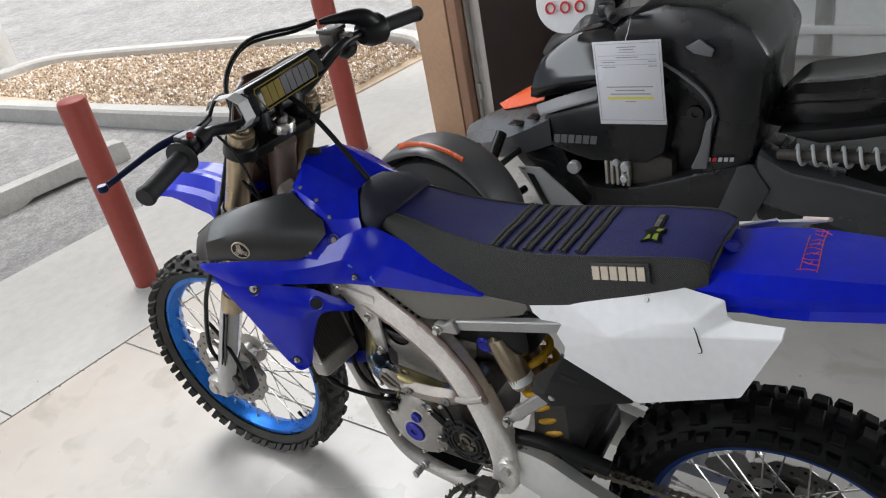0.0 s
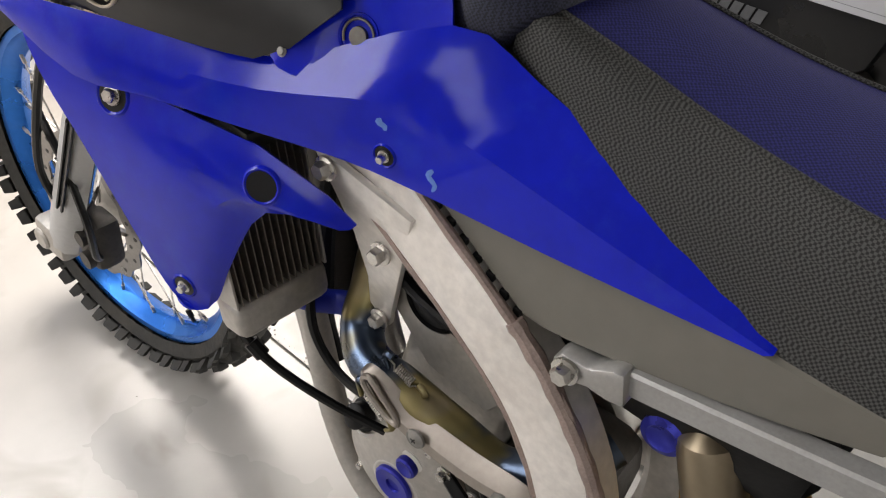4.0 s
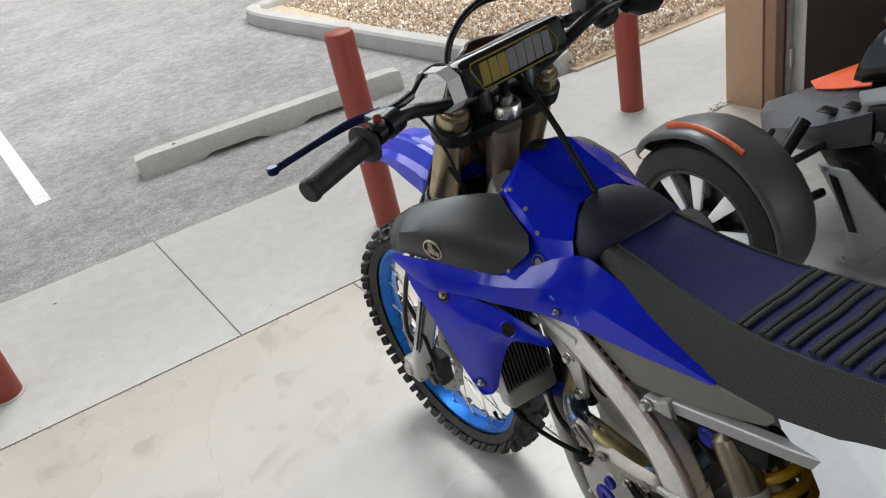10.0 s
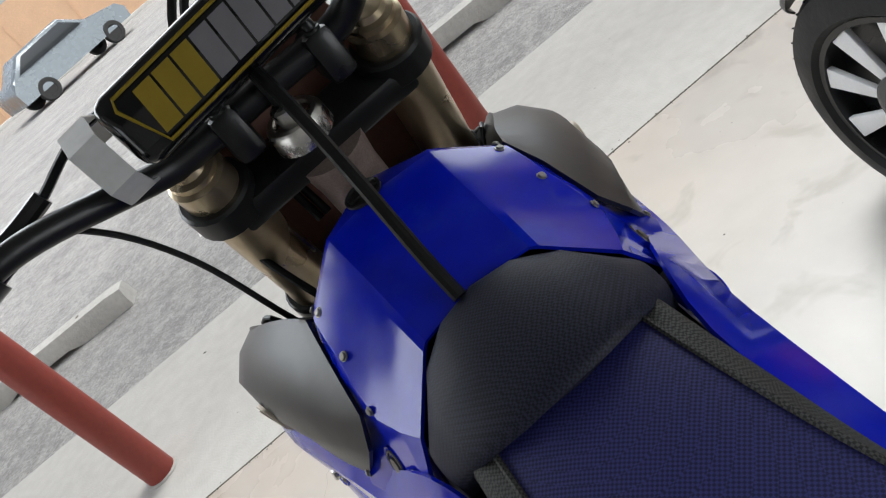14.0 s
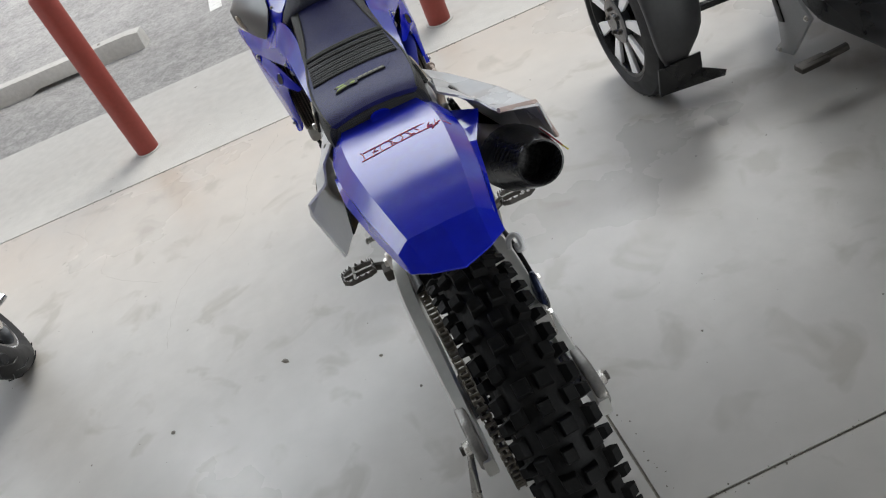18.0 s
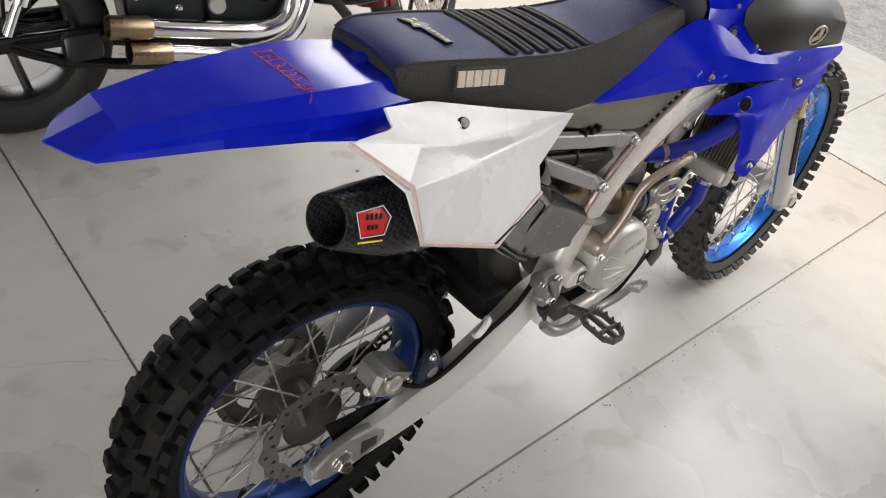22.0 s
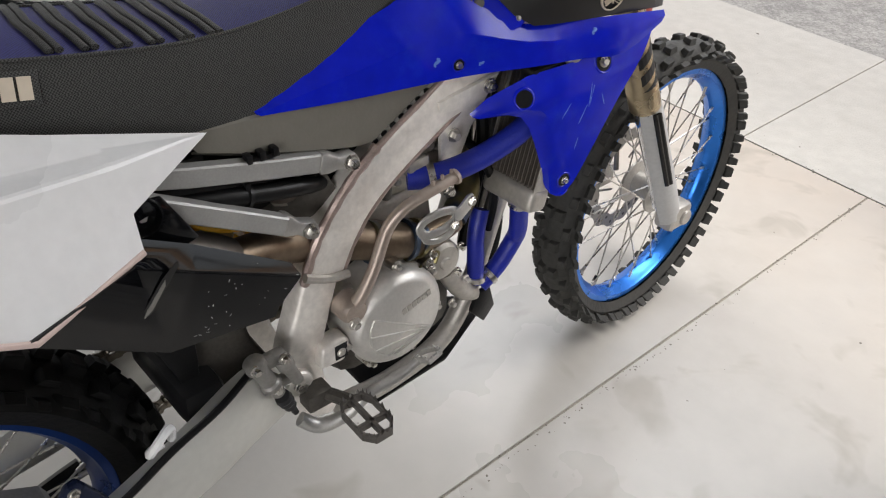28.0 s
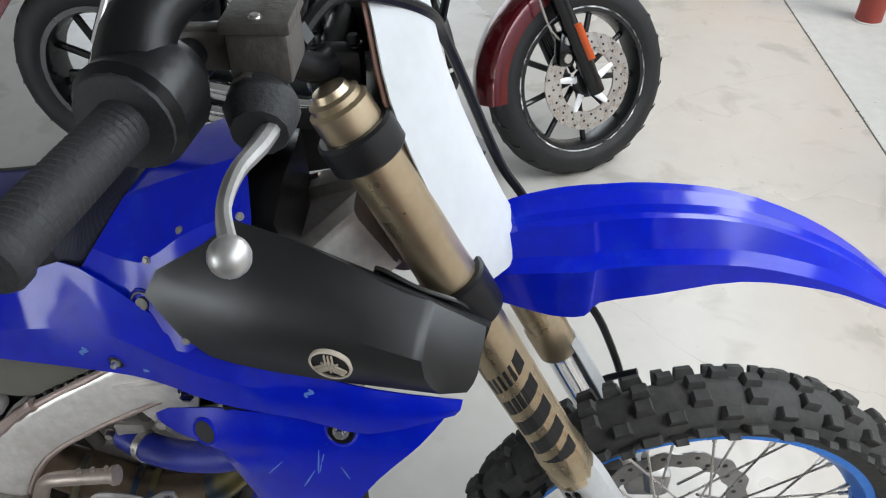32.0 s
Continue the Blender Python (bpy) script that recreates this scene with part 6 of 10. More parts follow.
for y, wt, zt, we, ze, xi, zi, xl, zl in ((-0.545, 0.05, 0.985, 0.082, 0.964, 0.085, 0.942, 0.098, 0.932), (-0.60, 0.062, 0.996, 0.088, 0.972, 0.09, 0.949, 0.112, 0.940), (-0.68, 0.074, 1.007, 0.099, 0.982, 0.098, 0.960, 0.141, 0.966), (-0.72, 0.074, 1.011, 0.099, 0.987, 0.097, 0.965, 0.127, 0.966), (-0.77, 0.073, 1.0145, 0.097, 0.993, 0.095, 0.972, 0.108, 0.968), (-0.88, 0.062, 1.017, 0.083, 1.0, 0.084, 0.988, 0.088, 0.977), (-0.985, 0.046, 1.011, 0.064, 0.996, 0.0645, 0.990, 0.067, 0.983)):
    dx = 0.012 * max(0, (-0.6 - y) / 0.45)
    rows.append([Vector((dx + x, y, z)) for x, z in ((-min(xl, we + 0.008), zl - 0.006), (-xi, zi), (-we, ze), (-wt, zt), (0, zt + 0.001), (wt, zt), (we, ze), (xi, zi), (xl, zl))])
rows.append([Vector((0.013 + x, -1.056 + max(0, abs(x) - 0.012) * 0.75, 0.992 - abs(x) * 0.08)) for x in (-0.0615, -0.061, -0.06, -0.04, 0, 0.04, 0.06, 0.061, 0.0615)])
gridshell(bm, rows, 1, 0.0035, 0)
fender = P("rear_fender", bm, BLUE, label="glossy blue rear fender with red marker scribble", smooth=9)
bm = BM()
m = face_matrix((0.003, -0.637, 1.0045), (1, 0, 0), (0, -0.16, 1))
lathe(bm, m @ Vector((0, 0, -0.002)), m @ Vector((0, 0, 1)), [(0, 0.017), (0.0025, 0.017), (0.003, 0.0155), (0.0012, 0.015), (0.0012, 0)], 24, cap=False)
P("round_recess", bm, BLUE, fender)
bm = BM()
rnd = random.Random(9)
fender_tree = BVHTree.FromPolygons([v.co for v in fender.data.vertices], [p.vertices[:] for p in fender.data.polygons])


def fender_top(x, y):
    p, n, _, _ = fender_tree.ray_cast(Vector((x, y, 1.3)), Vector((0, 0, -1)))
    return p + Vector((0, 0, 0.0004))


def stroke(pts):
    tube(bm, [fender_top(x, y) for x, y in pts], 0.0008, 5, 2)


stroke([(-0.045, -0.744), (0.0, -0.741), (0.045, -0.738), (0.082, -0.738)])
stroke([(-0.05, -0.768), (-0.005, -0.764), (0.035, -0.76), (0.072, -0.76)])
for k in range(9):
    x = -0.046 + k * 0.0145
    stroke([(x, -0.766 + 0.0008 * k + rnd.uniform(-0.003, 0.003)), (x + rnd.uniform(-0.002, 0.006), -0.752), (x + rnd.uniform(-0.004, 0.008), -0.742 + rnd.uniform(-0.003, 0.003))])
    if k % 2:
        stroke([(x, -0.754), (x + 0.009, -0.757 + rnd.uniform(-0.004, 0.004))])
stroke([(0.06, -0.768), (0.075, -0.752), (0.088, -0.762)])
P("marker_scribble", bm, PINK_INK, fender, "thin red marker strokes")["kind"] = "stuff"

# ---- side panels ----
bm = BM()
PV = [(0.129, -0.303, 0.892), (0.104, -0.585, 0.975), (0.128, -0.660, 0.988), (0.161, -0.75, 0.985), (0.248, -0.688, 0.864), (0.232, -0.525, 0.782), (0.186, -0.395, 0.807), (0.168, -0.397, 0.853), (0.228, -0.698, 0.943), (0.206, -0.565, 0.928), (0.163, -0.40, 0.905), (0.135, -0.54, 0.945), (0.154, -0.622, 0.942), (0.149, -0.676, 0.978), (0.154, -0.548, 0.924), (0.118, -0.45, 0.937), (0.139, -0.40, 0.909)]
shell(bm, PV, [(0, 15, 16), (15, 1, 11), (15, 11, 16), (11, 14, 16), (0, 16, 10), (16, 14, 10), (14, 9, 10), (1, 2, 11), (2, 12, 11), (11, 12, 14), (12, 9, 14), (2, 13, 12), (13, 3, 12), (12, 3, 8), (12, 8, 9), (8, 4, 5, 9), (9, 5, 6, 7), (9, 7, 10), (10, 7, 0)], 0.0035, 0.005)
sp = P("side_panel", bm, WHITE_PLASTIC, label="white side number panel over the silencer", smooth=11)
bm = BM()
G = [(0.168, -0.392, 0.812), (0.155, -0.337, 0.774), (0.141, -0.206, 0.678), (0.150, -0.196, 0.658), (0.178, -0.345, 0.752), (0.196, -0.41, 0.797), (0.157, -0.236, 0.631), (0.163, -0.247, 0.622), (0.170, -0.39, 0.655), (0.222, -0.53, 0.774), (0.232, -0.532, 0.789)]
shell(bm, G, [(0, 1, 4, 5), (1, 2, 3, 4), (4, 3, 6, 7, 8), (5, 4, 8), (5, 8, 9, 10)], 0.003, 0.0025)
guard = P("silencer_guard", bm, GLOSS_BLACK, sp, "scratched gloss black lower side panel with a slot")
q, n = surface(guard, -0.394, 0.752, 1)
m = face_matrix(q + n * 0.0012, (0.0, 0.74, 0.52), n)
for material, lift, pts in ((BLACK_METAL, 0.0, [(-0.044, -0.013), (-0.02, -0.015), (0.04, 0.006), (0.044, 0.013), (0.018, 0.011), (-0.03, -0.004)]), (DULL_CAST, 0.0008, [(-0.036, -0.011), (-0.018, -0.011), (0.012, 0.0), (0.018, 0.007), (-0.022, -0.005)])):
    bm = BM()
    extrude_poly(bm, [m @ Vector((x, y, lift)) for x, y in pts], n * 0.0008)
    P("vent_slot", bm, material, sp)
rs = random.Random(31)
for k in range(26):
    y, z = rs.uniform(-0.36, -0.22), rs.uniform(0.645, 0.72)
    q, n = surface(guard, y, z, 1)
    if q.x < 0.145 or q.x > 0.24:
        continue
    e = Vector((0, rs.uniform(-0.006, 0.006), rs.uniform(-0.004, 0.004)))
    q2, n2 = surface(guard, y + e.y, z + e.z, 1)
    bm = BM()
    tube(bm, [q + n * 0.0001, (q + q2) / 2 + n * 0.0003, q2 + n * 0.0001], [0.0002, rs.uniform(0.0005, 0.0013), 0.0002], 5, 2, squash=0.3)
    P("scratch", bm, GUARD_GREY, guard)
bm = BM()
lathe(bm, (0.150, -0.378, 0.825), (1.15, -0.378, 1.075), [(-0.006, 0.0235), (0.0, 0.023), (0.003, 0.021), (0.003, 0.0195), (-0.012, 0.0165), (-0.012, 0)], 24, cap=False)
sock = P("panel_socket", bm, GLOSS_BLACK, sp, "round black panel mount")
bm = BM()
extrude_poly(bm, [(0.139, -0.40, 0.845), (0.139, -0.352, 0.84), (0.139, -0.318, 0.772), (0.141, -0.335, 0.768), (0.146, -0.395, 0.80)], (0.006, 0, 0), 0.002)
P("socket_arm", bm, GLOSS_BLACK, sp)
bm = BM()
bolt(bm, (0.140, -0.378, 0.822), (1, 0, 0.25), 0.0075, 0.006)
P("socket_bolt", bm, STEEL, sock)
# Near-flat black disc paints the shade of a bolt recess.
bm = BM()
lathe(bm, (0.135, -0.54, 0.944), (0.885, -0.54, 1.604), [(0.0015, 0), (0.0015, 0.0095), (0.0022, 0.0105), (0.0005, 0.0115)], 20, cap=False, squash=0.8)
cup = P("bolt_recess", bm, BLACK_PLASTIC, sp, "dark disc painted for the bolt recess's shade")
bm = BM()
bolt(bm, (0.1372, -0.538, 0.9455), (0.75, 0, 0.66), 0.0055, 0.0008)
P("panel_bolt", bm, DULL_CAST, cup)
bm = BM()
tube(bm, [PV[3], PV[8], PV[4], PV[5], PV[6]], 0.0042, 8, 1, squash=0.8)
P("panel_rim", bm, PANEL_RIM, sp, "thick pinkish moulded edge")

bm = BM()
L = [(-0.10, -0.283, 0.882), (-0.098, -0.379, 0.905), (-0.088, -0.581, 0.973), (-0.112, -0.655, 0.98), (-0.12, -0.661, 0.957), (-0.15, -0.749, 0.98), (-0.156, -0.746, 0.958), (-0.15, -0.691, 0.829), (-0.142, -0.519, 0.751), (-0.13, -0.378, 0.80), (-0.126, -0.381, 0.822), (-0.12, -0.363, 0.845), (-0.11, -0.331, 0.858),
     (-0.132, -0.55, 0.922), (-0.135, -0.62, 0.948), (-0.144, -0.626, 0.925), (-0.142, -0.476, 0.878), (-0.112, -0.585, 0.957), (-0.125, -0.672, 0.955)]
shell(bm, L, [(0, 1, 16, 12), (12, 16, 10, 11), (10, 16, 8, 9), (1, 13, 16), (1, 2, 17, 13), (17, 14, 13), (2, 3, 14, 17), (13, 14, 15), (13, 15, 16), (3, 4, 14), (14, 4, 18, 15), (18, 5, 6, 15), (15, 6, 7), (16, 15, 7, 8)], 0.0035, 0.0035)
spl = P("side_panel", bm, WHITE_PLASTIC, label="white side number panel with a dark crack", smooth=11)
bm = BM()
shell(bm, [(-0.126, -0.376, 0.799), (-0.139, -0.512, 0.746), (-0.128, -0.338, 0.667), (-0.122, -0.296, 0.684), (-0.118, -0.298, 0.718), (-0.134, -0.345, 0.74), (-0.134, -0.33, 0.70)], [(0, 1, 5), (1, 2, 6, 5), (2, 3, 6), (3, 4, 6), (4, 0, 5, 6)], 0.003, 0.002)
lowp = P("lower_panel", bm, BLACK_PLASTIC, spl, "black lower side panel")
bm = BM()
extrude_poly(bm, [surface(lowp, y, z, -1)[0] + Vector((0.001, 0, 0)) for y, z in ((-0.364, 0.762), (-0.403, 0.757), (-0.404, 0.748), (-0.368, 0.751))], (-0.002, 0, 0))
P("vent_slot", bm, BLACK_METAL, spl)
bm = BM()
q, n = surface(lowp, -0.343, 0.696, -1)
bolt(bm, q, n, 0.0065, 0.005)
P("panel_bolt", bm, STEEL, spl)
q, n = surface(spl, -0.53, 0.944, -1)
# Black disc again, in place of the left recess's shade.
bm = BM()
lathe(bm, q - n * 0.001, q + n, [(0.0015, 0), (0.0015, 0.0085), (0.0024, 0.0095), (0.0015, 0.0105), (0.0, 0.011)], 20, cap=False)
cup = P("bolt_recess", bm, BLACK_PLASTIC, spl, "dark disc painted for the bolt recess's shade")
bm = BM()
bolt(bm, q + n * 0.0008, n, 0.0045, 0.003)
P("panel_bolt", bm, STEEL, cup)
bm = BM()
tube(bm, [surface(spl, y, z, -1)[0] - Vector((0.0004, 0, 0)) for y, z in ((-0.616, 0.937), (-0.622, 0.928), (-0.626, 0.915), (-0.631, 0.898), (-0.624, 0.894))], [0.0006, 0.0011, 0.0014, 0.0009, 0.0004], 5, 3)
P("crack", bm, BLACK_METAL, spl)

# ---- silencer and header ----
a, b = Vector((0.115, -0.27, 0.70)), Vector((0.186, -0.795, 0.900))
d = (b - a).normalized()
bm = BM()
Ls = (b - a).length
lathe(bm, a, b, [(0, 0.028), (0.03, 0.04), (0.09, 0.05), (Ls - 0.16, 0.054), (Ls - 0.13, 0.056)], 8 * 3, squash=0.92)
sil = P("silencer", bm, SIL_TI, label="brushed titanium silencer with carbon end cap")
bm = BM()
lathe(bm, a + d * (Ls - 0.135), b, [(0, 0.0575), (0.035, 0.0575), (0.04, 0.056), (0.085, 0.0485), (0.130, 0.039), (0.135, 0.0375), (0.1355, 0.0345), (0.131, 0.0325), (0.06, 0.031), (0.06, 0)], 24, cap=False, squash=0.92)
cap = P("end_cap", bm, CARBON, sil, "black carbon-fibre silencer end cap")
bm = BM()
c = a + d * (Ls - 0.048)
n = Vector((0.85, 0.0, 0.5))
m = face_matrix(c + n.normalized() * 0.0475, d * 1.0 - n.normalized() * 0.16 + Vector((0, 0, 0.0)), n)
m = m @ Matrix.Rotation(math.pi, 4, "Z")
extrude_poly(bm, [m @ Vector(p) for p in ((-0.023, 0.01, 0), (0.013, 0.017, 0), (0.025, 0.004, 0), (0.015, -0.017, 0), (-0.018, -0.019, 0))], m.to_3x3() @ Vector((0, 0, 0.0025)), 0.0008)
dec = P("decal", bm, RED_DECAL, cap, "red five-sided sticker with pale blocks")
for k in range(4):
    bm = letter_row(1, 0.007, 0.008, 0.0012, m @ Matrix.Translation((-0.009 + k * 0.007, 0.005, 0.0022)), 0.45, 0.1)
    P("decal_block", bm, BLACK_METAL, dec)
for k in range(3):
    bm = letter_row(1, 0.0065, 0.006, 0.0012, m @ Matrix.Translation((-0.008 + k * 0.0065, -0.008, 0.002)), 0.3, 0.1)
    P("decal_block", bm, BLACK_METAL, dec)
bm = BM()
tube(bm, [m @ Vector(p) for p in ((-0.026, 0.0105, 0.0024), (0.0155, 0.018, 0.0024), (0.028, 0.0035, 0.0024), (0.0165, -0.0185, 0.0024), (-0.0205, -0.0205, 0.0024))], 0.0009, 5, 1, closed=True)
P("decal_border", bm, WHITE_DECAL, dec)
bm = BM()
extrude_poly(bm, [m @ Vector(p) for p in ((-0.024, -0.0255, 0), (0.014, -0.0245, 0), (0.014, -0.0265, 0), (-0.024, -0.028, 0))], m.to_3x3() @ Vector((0, 0, 0.0022)))
P("decal_stripe", bm, YELLOW_DECAL, dec)
header = [(0.12, -0.28, 0.703), (0.10, -0.20, 0.68), (0.085, -0.12, 0.645), (0.092, -0.05, 0.62), (0.10, 0.04, 0.588), (0.098, 0.12, 0.595), (0.07, 0.172, 0.63), (0.01, 0.178, 0.685), (-0.045, 0.158, 0.69), (-0.066, 0.15, 0.648), (-0.084, 0.144, 0.612), (-0.104, 0.112, 0.598), (-0.108, 0.06, 0.6), (-0.106, 0.0, 0.592), (-0.10, -0.06, 0.583), (-0.085, -0.105, 0.61), (-0.04, -0.13, 0.64)]
bm = BM()
tube(bm, header[:6], [0.026, 0.027, 0.03, 0.031, 0.029, 0.024], 16, 6)
P("mid_pipe", bm, STRAW, label="bronze heat-tinted exhaust pipe")
bm = BM()
tube(bm, header[5:], 0.0235, 16, 6)
P("header_pipe", bm, BRONZE, label="blue-gold heat-tinted titanium header")
for y, z, r in ((0.04, 0.588, 0.034), (0.02, 0.594, 0.035), (-0.045, 0.618, 0.034)):
    bm = BM()
    lathe(bm, (0.099, y, z), (0.099, y - 1, z + 0.32), [(-0.004, r), (0.004, r)], 20)
    P("pipe_clamp", bm, BRONZE)
# heat guards
def slotted_guard(rows, first, last):
    """Curved shield; the middle strip is left open between two of its stations."""
    bm = BM()
    cols = [spline(c, 4) for c in zip(*rows)]
    k = len(cols[0])
    verts = [p for c in cols for p in c]
    mid = (len(cols) - 1) // 2
    faces = [(i * k + j, (i + 1) * k + j, (i + 1) * k + j + 1, i * k + j + 1) for i in range(len(cols) - 1) for j in range(k - 1) if not (i == mid and first <= j < last)]
    return shell(bm, verts, faces, 0.0035, 0)


guard_rows = []
for hi, lo, out in (((0.1, 0.619), (0.101, 0.608), 0.004), ((0.089, 0.626), (0.096, 0.598), 0.008), ((0.063, 0.622), (0.072, 0.578), 0.011), ((0.034, 0.61), (0.041, 0.571), 0.011), ((-0.006, 0.612), (0.0, 0.567), 0.011), ((-0.044, 0.615), (-0.051, 0.571), 0.011), ((-0.087, 0.622), (-0.098, 0.582), 0.009), ((-0.103, 0.62), (-0.11, 0.594), 0.006), ((-0.109, 0.614), (-0.112, 0.604), 0.002)):
    hi, lo = Vector((-0.122, *hi)), Vector((-0.122, *lo))
    guard_rows.append([hi, hi.lerp(lo, 0.12) + Vector((-out * 0.7, 0, 0)), hi.lerp(lo, 0.34) + Vector((-out - 0.004, 0, 0)), hi.lerp(lo, 0.66) + Vector((-out - 0.004, 0, 0)), hi.lerp(lo, 0.88) + Vector((-out * 0.7, 0, 0)), lo])
hg = P("heat_guard", slotted_guard(guard_rows, 4, 11), GUARD_BRONZE, label="slotted satin header heat guard")
bm = BM()
tube(bm, [(-0.1335, 0.093, 0.613), (-0.1345, 0.084, 0.621), (-0.137, 0.066, 0.613), (-0.1375, 0.046, 0.6), (-0.1375, 0.042, 0.591), (-0.137, 0.052, 0.588), (-0.136, 0.074, 0.595), (-0.134, 0.091, 0.604)], 0.0036, 8, 5, closed=True)
P("guard_rim", bm, GUARD_BRONZE, hg)
for q in ((-0.142, 0.016, 0.597), (-0.138, -0.083, 0.597)):
    bm = BM()
    m = face_matrix(q, (0, 1, 0.4), (-1, 0, 0.1))
    lathe(bm, m @ Vector((0, 0, -0.002)), m @ Vector((0, 0, 1)), [(0, 0.0108), (0.0022, 0.0104), (0.0026, 0.0092), (0.002, 0.0089), (0.0026, 0.0076), (0.0042, 0.005), (0.0046, 0)], 22, cap=False)
    P("guard_screw", bm, DULL_CAST, hg)
    bm = BM()
    box(bm, (0, 0, 0.0026), (0.0062, 0.0014, 0.0006), 0, m)
    box(bm, (0, 0, 0.0027), (0.0014, 0.0062, 0.0006), 0, m)
    P("cross_slot", bm, BLACK_METAL, hg)
bm = BM()
hgm = lambda u, v, o=0.0: Vector((0.166 - 0.09 * (v - 0.645) + o - 3.0 * (u - 0.055) ** 2, u, v))
tube(bm, [hgm(u, v) for u, v in ((0.004, 0.652), (0.012, 0.664), (0.034, 0.671), (0.058, 0.668), (0.068, 0.659), (0.062, 0.648), (0.040, 0.641), (0.014, 0.639))], 0.0075, 10, 5, closed=True, squash=0.55, up=(1, 0, 0))
extrude_poly(bm, [hgm(u, v, 0.001) for u, v in ((0.058, 0.668), (0.074, 0.671), (0.092, 0.681), (0.106, 0.678), (0.108, 0.666), (0.098, 0.656), (0.076, 0.647), (0.062, 0.648))], (0.005, 0, 0), 0.0015)
tube(bm, [hgm(u, v) for u, v in ((0.066, 0.650), (0.064, 0.638), (0.05, 0.628), (0.03, 0.625), (0.014, 0.630), (0.008, 0.642))], 0.006, 8, 4, squash=0.6, up=(1, 0, 0))
hg = P("heat_guard", bm, ALU_BRIGHT, label="slotted aluminium heat guard")
for u, v in ((0.059, 0.645), (0.099, 0.669)):
    bm = BM()
    bolt(bm, hgm(u, v, 0.006), (1, 0, 0), 0.0065, 0.005)
    P("guard_screw", bm, STEEL, hg)
def pipe_spring(p0, p1, r=0.0048):
    """Short coil spring between two bent bronze hooks."""
    p0, p1 = Vector(p0), Vector(p1)
    ax = (p1 - p0).normalized()
    u = ax.orthogonal().normalized()
    w = ax.cross(u)
    turns = 9
    coil = [p0.lerp(p1, 0.28 + 0.44 * k / (turns * 8)) + (u * math.cos(k * math.pi / 4) + w * math.sin(k * math.pi / 4)) * r for k in range(turns * 8 + 1)]
    bm = BM()
    tube(bm, [p0] + [p0.lerp(p1, 0.2)] + coil + [p0.lerp(p1, 0.8)] + [p1], 0.0011, 5, 1)
    P("pipe_spring", bm, STEEL)
    for q, k in ((p0, 1), (p1, -1)):
        bm = BM()
        tube(bm, [q + ax * 0.006 * k + Vector((0, 0, 0.006)), q + Vector((0, 0, 0.005)), q - ax * 0.004 * k, q + Vector((0, 0, -0.008)), q + ax * 0.004 * k + Vector((0, 0, -0.014))], 0.0036, 8, 3, squash=0.7)
        P("spring_hook", bm, BRONZE)


for p0, p1 in (((-0.112, 0.083, 0.634), (-0.112, 0.036, 0.622)), ((-0.134, 0.097, 0.602), (-0.136, 0.052, 0.578)), ((0.13, 0.06, 0.565), (0.135, 0.02, 0.553))):
    pipe_spring(p0, p1)

# ---- engine ----
bm = BM()
box(bm, (0, 0.02, 0.43), (0.16, 0.26, 0.20), 0.04)
box(bm, (0, -0.09, 0.50), (0.14, 0.12, 0.12), 0.03)
P("crankcase", bm, CAST_DARK, label="grimy grey engine crankcase")
bm = BM()
mcy = Matrix.Translation((0, 0.03, 0.60)) @ Matrix.Rotation(radians(8), 4, "X")
box(bm, (0, 0, -0.01), (0.138, 0.14, 0.14), 0.012, mcy, 3)
P("cylinder", bm, CAST)
bm = BM()
box(bm, (0, 0.04, 0.70), (0.15, 0.17, 0.085), 0.02, Matrix())
P("cylinder_head", bm, CAST, label="grey cylinder head")
bm = BM()
box(bm, (0, 0.035, 0.76), (0.125, 0.16, 0.05), 0.018)
P("cam_cover", bm, CAST_DARK)
for y, z, r in ((0.064, 0.70, 0.0325), (-0.012, 0.693, 0.031)):
    bm = BM()
    lathe(bm, (-0.072, y, z), (-1, y, z), [(0, r), (0.008, r), (0.01, r * 0.9), (0.006, r * 0.86), (0.006, 0)], 28, cap=False)
    P("cam_plug", bm, BLACK_PLASTIC)
bm = BM()
extrude_poly(bm, yz(-0.076, [(0.112, 0.66), (0.105, 0.738), (0.03, 0.748), (-0.07, 0.735), (-0.077, 0.69), (-0.05, 0.668), (-0.016, 0.606), (0.06, 0.612)]), (0.014, 0, 0), 0.004)
P("head_side", bm, CAST, label="machined grey cylinder head side")

# ignition side
bm = BM()
c = Vector((-0.082, 0.06, 0.435))
lathe(bm, c, c + Vector((-1, 0, 0)), [(-0.02, 0.088), (0.004, 0.088), (0.008, 0.084), (0.015, 0.07), (0.022, 0.045), (0.024, 0.03)], 32)
ign = P("ignition_cover", bm, CAST, label="rounded cast ignition cover")
bm = BM()
lathe(bm, (-0.104, 0.058, 0.43), (-1, 0.058, 0.43), [(0, 0.027), (0.006, 0.0265), (0.008, 0.024), (0.006, 0.01), (0.003, 0.009), (0.003, 0)], 28, cap=False)
P("timing_cap", bm, ANO_BLUE, ign, "blue anodised cap with a hex socket")
bm = BM()
lathe(bm, (-0.098, 0.046, 0.476), (-1, 0.046, 0.476), [(0, 0.0145), (0.01, 0.0135), (0.012, 0.011), (0.009, 0.005), (0.009, 0)], 20, cap=False)
P("timing_plug", bm, ANO_BLUE, ign, "small blue anodised plug")
bm = BM()
lathe(bm, (-0.09, 0.12, 0.487), (-0.5, 0.14, 0.75), [(0, 0.02), (0.006, 0.02), (0.008, 0.0155), (0.026, 0.015), (0.028, 0.012)], 18)
P("oil_filler", bm, BLACK_PLASTIC, ign, "black oil filler cap")
bm = BM()
